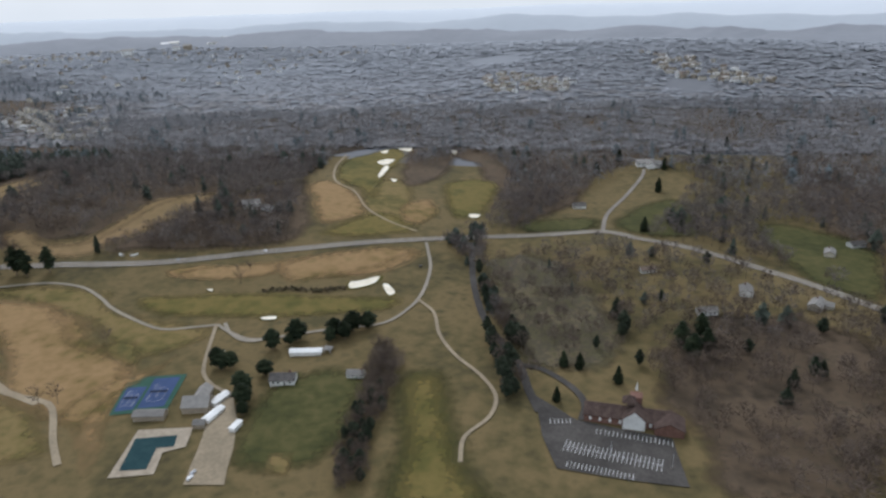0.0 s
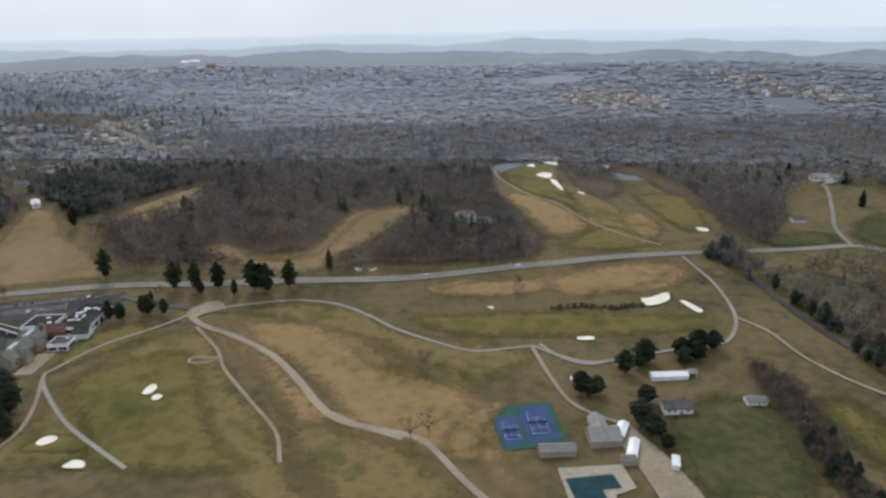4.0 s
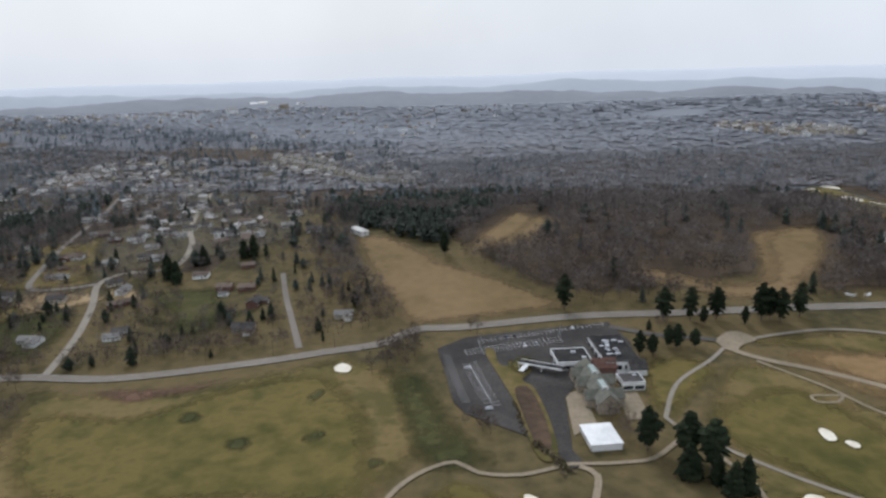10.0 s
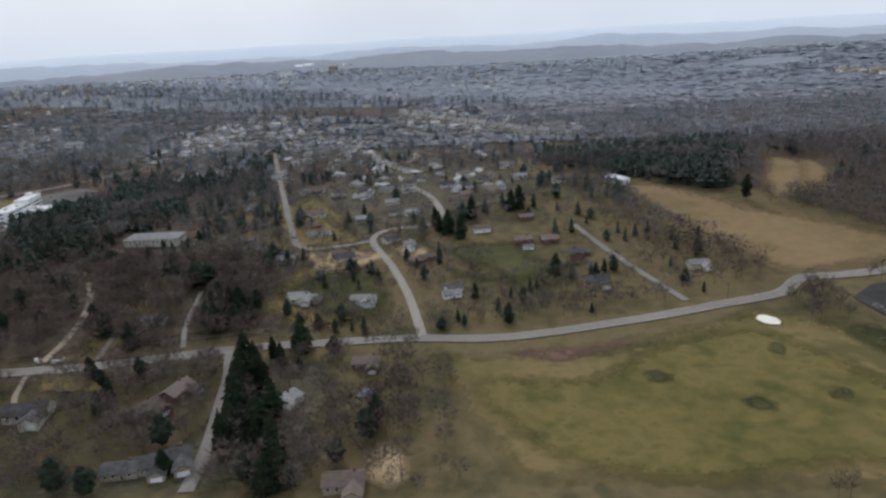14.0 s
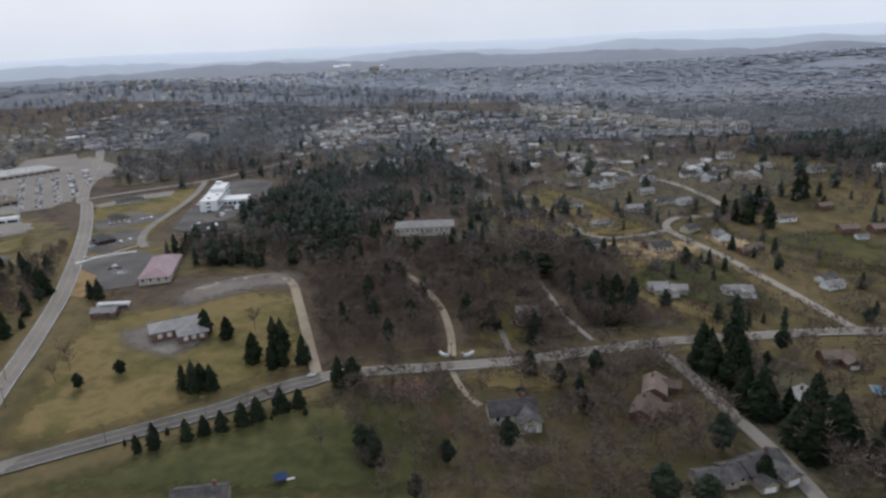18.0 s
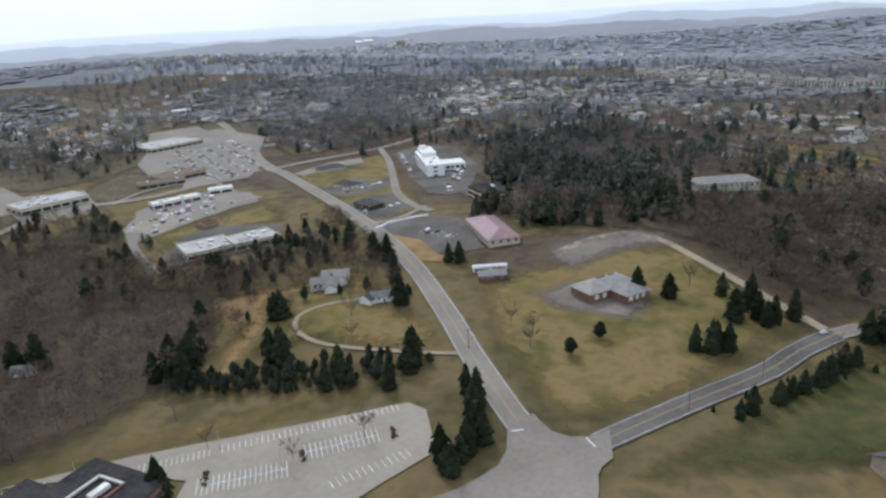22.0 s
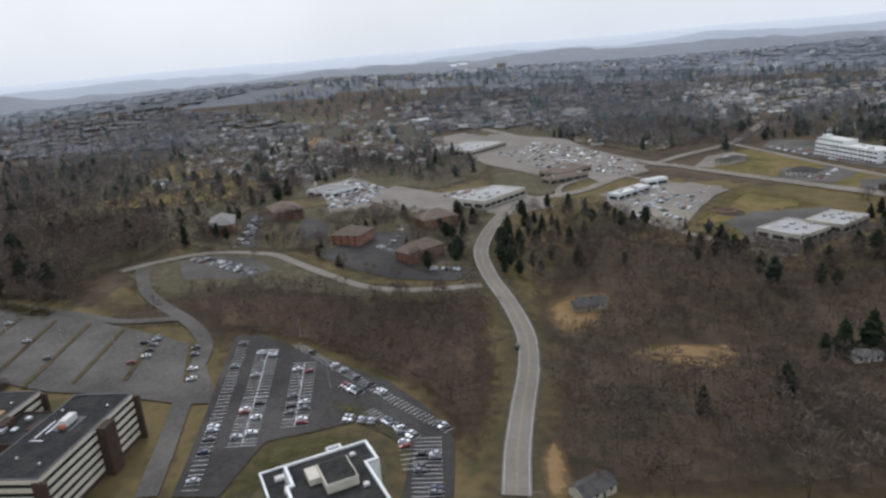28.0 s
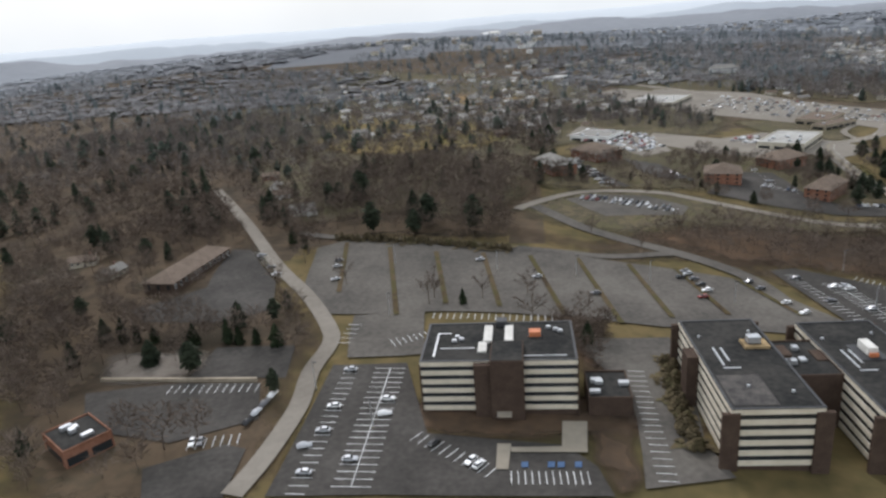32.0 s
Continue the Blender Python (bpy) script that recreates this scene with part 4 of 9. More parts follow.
# ---- landmark buildings ----
def office_tower(x, y, turn, w, d, h, floors, core=True, label="", ends=False, pale_unit=False):
    """A brick office block with cream spandrel bands, a black roof and a dark stair core."""
    ob = base("office_building", x, y, turn)
    part("core_wall", boxed(-w / 2 + .25, w / 2 - .25, -d / 2 + .25, d / 2 - .25, -3, h - .12), "dark_brick", ob)
    fh = h / floors
    for k in range(floors):
        z1 = h - k * fh
        part("spandrel", parapet(bmesh.new(), w, d, z1 - fh * .52 + (.0 if k else 0), fh * .52, .3), "band", ob, "cream spandrel band")
        if k < floors - 1:
            part("window_strip", parapet(bmesh.new(), w - .2, d - .2, z1 - fh, fh * .48, .12), "glass", ob, "dark window strip")
    part("roof", boxed(-w / 2 + .3, w / 2 - .3, -d / 2 + .3, d / 2 - .3, h - .1, h - .02), "roof_black", ob)
    part("coping", parapet(bmesh.new(), w + .1, d + .1, h, .12, .4), "dark", ob)
    if ends:
        for sx in (-1, 1):
            for sy in (-1, 1):
                part("brick_pier", boxed(sx * w / 2 - 1.2, sx * w / 2 + 1.2, sy * d / 2 - .35, sy * d / 2 + .35, -3, h - .55), "dark_brick", ob)
    for sx in (-1, 1):
        for i in range(4):
            cy = -d / 2 + .5 + (d - 1) * i / 3
            if not ends:
                part("brick_pier", boxed(sx * w / 2 - .16, sx * w / 2 + .16, cy - .5, cy + .5, -3, h - .55), "dark_brick", ob)
    if core:
        part("stair_core", boxed(-1.2, 4.2, -d / 2 - 1.8, -d / 2 + 5.5, -3, h + .9), "dark_brick", ob, "dark brick stair core")
        part("stair_core", boxed(-3.9, -1.2, -d / 2 - 1.1, -d / 2 + 3.2, -3, h - .2), "dark_brick", ob, "dark brick stair core")
        part("core_roof", boxed(-1.0, 4.0, -d / 2 - 1.6, -d / 2 + 5.3, h + .9, h + .98), "roof_black", ob)
        part("lift_house", boxed(-.6, 1.4, d / 2 - 2.2, d / 2 - .2, h, h + 1.2, bevel=.05), "dark", ob)
        for sx in (-2.6, 1.0):
            part("plant_duct", boxed(sx, sx + 1.5, -1.0, 5.2, h, h + .55, bevel=.06), "roof_pale", ob, "white rooftop duct")
        part("plant_duct", boxed(-3.4, -1.9, -4.6, -1.0, h, h + .4, bevel=.06), "roof_pale", ob, "white rooftop duct")
        roof_unit(ob, 6.2, 1.8, h, 2.0, 1.7, 1.0, "rust", "orange rooftop unit")
        for ux, uy in ((-7.2, 1.2), (-6.4, .2), (-7.6, -.4), (9.8, 3.6), (10.6, 2.8), (8.6, 4.4)):
            roof_unit(ob, ux, uy, h, .8, .7, .6)
        for q in ((-10.8, -10.5, -5.6, 3.2), (-10.5, -8.4, 2.9, 3.2), (3.4, 11.2, -5.9, -5.7), (-9.8, -4, -2.8, -2.6)):
            part("roof_pipe", boxed(*q, h, h + .12), "metal", ob, "pale roof pipe")
        part("entrance_canopy", boxed(-.4, 2.0, -d / 2 - 3.4, -d / 2 - 1.8, 1.3, 1.55, bevel=.04), "concrete", ob)
    else:
        if pale_unit:
            part("unit_curb", boxed(-2.0, 2.2, .2, 5.6, h, h + .12), "dark", ob, "dark curb round the unit")
            roof_unit(ob, .1, 3.0, h + .12, 1.5, 3.4, 1.5, "roof_pale", "tall white rooftop unit")
            roof_unit(ob, .1, .9, h + .12, 1.3, .5, .8, "rust", "brown unit intake")
        else:
            part("unit_platform", boxed(1.4, 5.4, 3.2, 6.2, h, h + .45, bevel=.04), "mud", ob, "tan equipment deck")
            roof_unit(ob, 3.2, 4.9, h + .45, 2.0, 1.5, 1.2, "metal", "bright metal cooling unit")
            part("roof_patch", boxed(-5.6, .6, -13.6, -5.0, h - .02, h + .015), "roof_dark", ob, "grey patch of newer roofing")
        for cx in (-1, 1):
            part("stair_head", boxed(cx * (w / 2 + .9) - .9, cx * (w / 2 + .9) + .9, 1.5, 5.0, -3, h - .3), "dark_brick", ob, "dark brick side bay")
        for ux, uy in ((-4.6, 8.0), (4.0, 9.5), (-2.0, -8.6), (3.6, -10.4)):
            part("roof_vent", boxed(ux - .2, ux + .2, uy - .2, uy + .2, h, h + .4, bevel=.03), "metal", ob, "small roof vent")
        for q in ((-3.6, -3.3, -2.0, 4.0), (-2.4, -2.1, -.5, 4.0), (-3.8, -1.2, -3.0, -2.7)):
            part("roof_pipe", boxed(*q, h, h + .1), "metal", ob, "pale roof pipe")
    return tagged(ob, label, "office building", "office blocks")


def clinic():
    """A long white clinic: three storeys, a taller part at one end and a lower wing behind."""
    ob = base("clinic", -875.6, 392.0, 106)
    w, d, h = 47, 10, 7.0
    part("wall", boxed(-w / 2, w / 2, -d / 2, d / 2, -3, h), "white", ob)
    part("roof", boxed(-w / 2 + .2, 3, -d / 2 + .2, d / 2 - .2, h, h + .08), "roof_pale", ob, "bright pale flat roof")
    part("parapet", parapet(bmesh.new(), w, d, h), "white", ob)
    part("upper_storey", boxed(3, w / 2, -d / 2, d / 2 - 1.5, h, h + 2.3), "white", ob)
    part("upper_roof", boxed(3.2, w / 2 - .2, -d / 2 + .2, d / 2 - 1.7, h + 2.3, h + 2.38), "roof_pale", ob)
    part("stair_tower", boxed(w / 2 - 6, w / 2 - 2, -1, 2.4, h + 2.3, h + 3.9), "white", ob)
    wing = part("wing", boxed(-8, 6, -d / 2 - 15, -d / 2, -3, 4.0), "white", ob)
    part("wing_roof", boxed(-7.8, 5.8, -d / 2 - 14.8, -d / 2, 4.0, 4.1), "roof_pale", ob)
    for i in range(5):
        part("window", boxed(-8.06, -7.95, -d / 2 - 14 + i * 2.8, -d / 2 - 12.2 + i * 2.8, 1.2, 2.8), "glass", wing)
    for s in (-1, 1):
        for k in range(3):
            for i in range(17):
                cx = -w / 2 + w * (i + .5) / 17
                part("window", boxed(cx - 1.0, cx + 1.0, s * d / 2 - .05, s * d / 2 + .05, k * 2.3 + .8, k * 2.3 + 1.75), "glass", ob)
    for k in range(3):
        part("window", boxed(-w / 2 - .05, -w / 2 + .05, -1.2, 1.2, k * 2.3 + .8, k * 2.3 + 1.75), "glass", ob)
    for i in range(8):
        part("window", boxed(4 + i * 2.4, 5.7 + i * 2.4, d / 2 - 1.55, d / 2 - 1.45, h + .8, h + 1.6), "glass", ob)
    roof_unit(ob, -14, 1, h + .08, 2.4, 1.6, .9)
    roof_unit(ob, -5, -2, h + .08, 1.8, 1.4, .8)
    tagged(ob, "white three-storey clinic with bright flat roofs and a wing", "clinic")


def dark_office():
    """A brown brick office with cream bands under two rows of windows."""
    ob = base("dark_office", -836.5, 309.0, -61)
    w, d, h = 18, 14, 4.8
    part("wall", boxed(-w / 2, w / 2, -d / 2, d / 2, -3, h), "dark_brick", ob)
    part("roof", boxed(-w / 2 + .2, w / 2 - .2, -d / 2 + .2, d / 2 - .2, h, h + .08), "roof_black", ob)
    part("parapet", parapet(bmesh.new(), w, d, h), "dark_brick", ob)
    for k in (0, 1):
        z = .7 + k * 2.3
        for s in (-1, 1):
            for i in range(5):
                cx = -w / 2 + w * (i + .5) / 5
                part("panel", boxed(cx - 1.4, cx + 1.4, s * d / 2 - .06, s * d / 2 + .06, z, z + .8), "band", ob, "cream wall panel")
                part("window", boxed(cx - 1.4, cx + 1.4, s * d / 2 - .05, s * d / 2 + .05, z + .8, z + 1.5), "glass", ob)
            for i in range(4):
                cy = -d / 2 + d * (i + .5) / 4
                part("panel", boxed(s * w / 2 - .06, s * w / 2 + .06, cy - 1.3, cy + 1.3, z, z + .8), "band", ob, "cream wall panel")
                part("window", boxed(s * w / 2 - .05, s * w / 2 + .05, cy - 1.3, cy + 1.3, z + .8, z + 1.5), "glass", ob)
    for x, y in ((-3, 2), (-1, 2.2), (4, -2)):
        roof_unit(ob, x, y, h + .08, 1.4, 1.1, .8, "white", "white rooftop unit")
    tagged(ob, "two-storey brown brick office with cream panels and black roof", "office building")


def garden_wall(pts, mat="white", label="low white wall at the edge of a car park", high=1.0):
    """A low wall of straight runs along the edge of a car park."""
    ob = base("low_wall", *pts[0])
    for a, b in zip(pts, pts[1:]):
        d = Vector(b) - Vector(a)
        bm = boxed(0, d.length, -.3, .3, -.6, high)
        run = part("run", bm, mat, ob)
        run.matrix_local = Matrix.Translation((a[0] - pts[0][0], a[1] - pts[0][1], H(*a) - H(*pts[0]))) @ Matrix.Rotation(math.atan2(d.y, d.x), 4, "Z")
    tagged(ob, label, "wall")


def clubhouse():
    flat_block("club_wing", "dark flat-roofed club wing with white fascia", "club house", -350.5, 250, 12, 13, 25, 3.4, "white", "roof_black", 1, 16, seed=4, rim="roof_dark")
    flat_block("club_wing", "low dark-roofed club entrance wing with white fascia", "club house", -366.5, 244, 12, 13, 13, 2.8, "white", "roof_black", 1, 3, seed=5)
    flat_block("club_wing", "white dining wing with large windows", "club house", -346.5, 228.5, 12, 8, 8, 2.6, "white", "roof_dark", 1, 1, seed=6)
    ob = base("entrance_canopy", -377, 236, -18)
    part("roof", boxed(-9, 8, -1.5, 1.5, 2.5, 2.75), "roof_black", ob)
    for y in (-1.6, 1.6):
        part("fascia", boxed(-9.1, 8, y - .12, y + .12, 2.3, 2.85), "white", ob)
    part("side_roof", boxed(-6.4, -4.6, -8, -1.7, 2.4, 2.65), "white", ob)
    for x in (-8.6, -5.5, 0):
        for y in (-1.4, 1.4):
            part("post", boxed(x - .15, x + .15, y - .15, y + .15, -1, 2.4), "white", ob)
    tagged(ob, "dark flat entrance canopy with white edges over the drive", "canopy")
    ob = base("club_house", -358.5, 222, 102)
    part("wall", gabled_walls(30, 7, 3.4, 3.0), "stone", ob)
    part("roof", gable(bmesh.new(), 30, 7, 3.4, 3.0), "slate", ob)
    for i in range(9):
        for s in (-1, 1):
            cx = -13 + i * 3.2
            win = part("window", boxed(cx - .6, cx + .6, s * 3.5 - .06, s * 3.5 + .06, .8, 2.4), "white", ob)
            part("pane", boxed(cx - .5, cx + .5, s * 3.5 - .08, s * 3.5 + .08, .9, 2.3), "glass", win)
    for cx in (-6.5, 5.5):
        part("skylight", boxed(cx - 3.0, cx + 3.0, -1.0, 1.0, 5.6, 6.6, bevel=.12), "skylight", ob, "pale green raised skylight")
        part("skylight_end", boxed(cx - 3.25, cx - 3.0, -1.1, 1.1, 5.5, 6.7), "white", ob)
    part("chimney", boxed(11, 12.2, -2.2, -1.2, 3, 7.2, bevel=.05), "brick", ob)
    for s, dx in ((-1, -8), (1, -8), (-1, 3), (1, 2), (1, 10)):
        bm = gabled_walls(6, 5, 3.0, 2.2)
        bmesh.ops.transform(bm, matrix=pose(dx, s * 3.4, 0, 0, 0, 90), verts=bm.verts)
        part("dormer_wing", bm, "stone", ob)
        bm = gable(bmesh.new(), 6, 5, 3.0, 2.2)
        bmesh.ops.transform(bm, matrix=pose(dx, s * 3.4, 0, 0, 0, 90), verts=bm.verts)
        part("dormer_roof", bm, "slate", ob)
    tagged(ob, "long stone club house with grey-green slate roofs", "club house")
    ob = base("club_gable", -343.5, 238, 15)
    part("wall", gabled_walls(6, 6, 2.6, 2.4), "white", ob)
    part("roof", gable(bmesh.new(), 6, 6, 2.6, 2.4), "roof_dark", ob)
    tagged(ob, "white gabled club porch with a dark roof", "club house")
    ob = base("brown_gable", -355, 238, 12)
    part("wall", gabled_walls(8, 6, 2.8, 2.4), "brick", ob)
    part("roof", gable(bmesh.new(), 8, 6, 2.8, 2.4), "brick", ob)
    tagged(ob, "gabled club bay with a rust-red roof", "club house")
    ob = base("marquee", -359.2, 191.5, 14)
    part("canopy", hip_roof(9.4, 12, 2.2, .8, .2), "white", ob)
    part("side_wall", boxed(-4.6, 4.6, -5.9, 5.9, -.6, 2.2), "white", ob)
    for sx in (-1, 1):
        for sy in (-1, 0, 1):
            part("post", boxed(sx * 4.7 - .1, sx * 4.7 + .1, sy * 5.8 - .1, sy * 5.8 + .1, -.5, 2.2), "metal", ob)
    tagged(ob, "large white marquee beside the club terrace", "marquee")


def church():
    ob = base("church", 21.5, 199.5, -6)
    part("wall", gabled_walls(28, 8, 2.6, 2.4), "brick", ob)
    part("roof", gable(bmesh.new(), 28, 8, 2.6, 2.4), "church_roof", ob)
    for i in range(8):
        cx = -12 + i * 3.2
        part("window", boxed(cx - .4, cx + .4, -4.06, -3.94, .7, 2.0), "white", ob, "white-framed window")
    bm = gabled_walls(7, 7, 3.6, 3.0)
    bmesh.ops.transform(bm, matrix=pose(2, -2.2, 0, 0, 0, 90), verts=bm.verts)
    part("porch_wall", bm, "white", ob, "white pedimented porch")
    bm = gable(bmesh.new(), 7, 7, 3.6, 3.0)
    bmesh.ops.transform(bm, matrix=pose(2, -2.0, 0, 0, 0, 90), verts=bm.verts)
    part("porch_roof", bm, "church_roof", ob)
    part("tower", boxed(.2, 4.2, 2, 6, 0, 7.4, bevel=.08), "brick", ob)
    part("tower_roof", hip_roof(4, 4, 7.4, 2.2, .2), "church_roof", ob)
    bm = bmesh.new()
    bmesh.ops.create_cone(bm, cap_ends=True, segments=8, radius1=.45, radius2=.03, depth=3.0, matrix=pose(2.2, 4, 10.8))
    part("spire", bm, "white", ob, "white spire")
    bm = gabled_walls(8, 9, 2.6, 2.2)
    bmesh.ops.transform(bm, matrix=pose(13, -3, 0, 0, 0, 90), verts=bm.verts)
    part("hall_wall", bm, "brick", ob)
    bm = gable(bmesh.new(), 8, 9, 2.6, 2.2)
    bmesh.ops.transform(bm, matrix=pose(13, -3, 0, 0, 0, 90), verts=bm.verts)
    part("hall_roof", bm, "church_roof", ob)
    tagged(ob, "red brick church with dark brown roofs and a white spire", "church")


def church_hall():
    ob = base("church_hall", -797.5, 202.5, 35)
    part("wall", boxed(-9, 9, -4.5, 4.5, -2.5, 2.8), "brick", ob)
    part("roof", hip_roof(18, 9, 2.8, 2.0, .6), "roof_grey", ob)
    part("wing_wall", boxed(-1, 8, -11, -4.5, -2.5, 2.6), "brick", ob)
    bm = hip_roof(9, 8, 2.6, 1.8, .6)
    bmesh.ops.transform(bm, matrix=Matrix.Translation((3.5, -7.4, 0)), verts=bm.verts)
    part("wing_roof", bm, "roof_grey", ob)
    for cx in (-6.5, -3.5):
        part("window", boxed(cx - .7, cx + .7, -4.56, -4.44, .5, 2.0), "white", ob, "white-framed window")
    for cx in (1, 3.5, 6):
        part("window", boxed(cx - .7, cx + .7, -11.06, -10.94, .5, 2.0), "white", ob, "white-framed window")
    part("skylight", boxed(-1.5, 1.5, .8, 1.8, 4.3, 4.75, bevel=.05), "dark", ob)
    part("skylight", boxed(3.5, 5.5, 1.2, 2.0, 4.0, 4.5, bevel=.05), "dark", ob)
    tagged(ob, "brick church hall with grey hipped roofs on a lawn", "church")


def brick_hall():
    """The dark-roofed hall with a sunken plant well."""
    ob = base("brick_hall", -908.5, 103.5, -19)
    part("wall", boxed(-10.5, 10.5, -15, 12, -2.5, 4.4), "brick", ob)
    part("wing_wall", boxed(-18, -10.5, -15, 1.5, -2.5, 4.0), "brick", ob)
    for q in ((-10.6, -3.4, -15, 12.1), (3.4, 10.6, -15, 12.1), (-3.4, 3.4, 7.5, 12.1), (-18.1, -10.6, -15, 1.6)):
        part("roof", boxed(*q, 4.4, 4.75), "roof_black", ob)
    part("well_floor", boxed(-3.4, 3.4, -15, 7.5, 4.4, 4.45), "roof_black", ob)
    part("well_curb", boxed(-3.5, 3.5, 7.3, 7.9, 4.75, 5.2), "kerb", ob, "pale curb of the plant well")
    part("well_curb", boxed(-3.9, -3.3, -15, 7.9, 4.75, 5.2), "kerb", ob, "pale curb of the plant well")
    part("well_curb", boxed(3.3, 3.8, -15, 7.9, 4.75, 5.2), "brick", ob, "red curb of the plant well")
    roof_unit(ob, .6, 4, 4.45, 1.6, 4.4, 1.1, "roof_pale", "white rooftop unit")
    for ux, uy in ((-1.5, -4.5), (1.6, -5.6)):
        roof_unit(ob, ux, uy, 4.45, 1.2, 1.5, .8, "roof_pale", "white rooftop unit")
    for i in range(8):
        cy = -13 + i * 3.2
        part("window", boxed(10.44, 10.56, cy - .8, cy + .8, .4, 3.4), "glass", ob)
    tagged(ob, "red brick hall with a black roof and plant well", "hall")


def white_rim_office():
    """A tall white block with a stepped plan, and a low wing behind it."""
    ob = base("white_rim_office", -1072.3, 88.2, 33)
    part("tall_wall", boxed(-7, 7.5, 4.2, 10.7, -4, 12.3), "white", ob)
    part("tall_wall", boxed(-8, 5.5, -9, 4.2, -4, 12.3), "white", ob)
    part("low_wall", boxed(-9.5, 7.6, 10.7, 27.6, -4, 1.9), "white", ob)
    part("tall_roof", boxed(-6.7, 7.2, 4.2, 10.4, 12.3, 12.38), "roof_black", ob)
    part("tall_roof", boxed(-7.7, 5.2, -8.7, 4.2, 12.3, 12.38), "roof_black", ob)
    part("low_roof", boxed(-9.2, 7.3, 10.75, 27.3, 1.9, 1.98), "roof_black", ob)
    for q in ((-7, 7.5, 10.2, 10.7), (7.0, 7.5, 4.2, 10.2), (5.5, 7.0, 4.2, 4.7), (5.0, 5.5, -9, 4.7), (-8, 5.0, -9, -8.5), (-8, -7.5, -8.5, 4.2), (-8, -6.5, 4.2, 4.7), (-7, -6.5, 4.7, 10.2)):
        part("parapet", boxed(*q, 12.3, 12.75, bevel=.04), "white", ob, "broad white parapet")
    for q in ((-9.5, 7.6, 27.2, 27.6), (-9.5, -9.1, 10.7, 27.2), (7.2, 7.6, 10.7, 27.2)):
        part("parapet", boxed(*q, 1.9, 2.3, bevel=.04), "white", ob, "broad white parapet")
    for q in ((4.0, 7.0, 29.0, 29.3), (4.0, 4.3, 27.6, 29.0), (6.7, 7.0, 27.6, 29.0)):
        part("roof_porch", boxed(*q, -2, 2.2), "white", ob)
    part("penthouse", boxed(-2.5, 2.6, -.5, 6.0, 12.38, 14.0, bevel=.05), "cream", ob, "pale rooftop penthouse with a dark top")
    part("penthouse_roof", boxed(-2.3, 2.4, -.3, 5.8, 14.0, 14.08), "roof_black", ob)
    part("penthouse", boxed(-4.4, -2.5, 3.0, 6.6, 12.38, 13.5, bevel=.05), "cream", ob, "pale rooftop penthouse")
    for ux, uy in ((3.4, -1.5), (4.0, 7.6), (-5.2, -4.6)):
        roof_unit(ob, ux, uy, 12.38, .9, .7, .6, "roof_pale", "small white rooftop unit")
    for ux, uy in ((-6.2, 23.5), (-5.4, 18.6), (-1.4, 21.0)):
        roof_unit(ob, ux, uy, 1.98, 2.0, 1.2, .8, "roof_pale", "white rooftop unit")
    for k in range(4):
        for cy in (-6.5, -3, .5):
            part("window", boxed(-8.06, -7.94, cy - 1.1, cy + 1.1, 1.2 + k * 2.7, 2.6 + k * 2.7), "glass", ob)
        for cx in (-5.4, -2.2, 1.0, 3.9):
            part("window", boxed(cx - 1.1, cx + 1.1, -9.06, -8.94, 1.2 + k * 2.7, 2.6 + k * 2.7), "glass", ob)
    bm = bmesh.new()
    bmesh.ops.create_cone(bm, cap_ends=True, segments=20, radius1=.9, radius2=.9, depth=.12, matrix=pose(-7.03, 7.6, 9.2, 0, 90, 0))
    part("round_window", bm, "glass", ob, "round dark window")
    tagged(ob, "tall white office with broad parapets and black roofs", "office building", "office blocks")


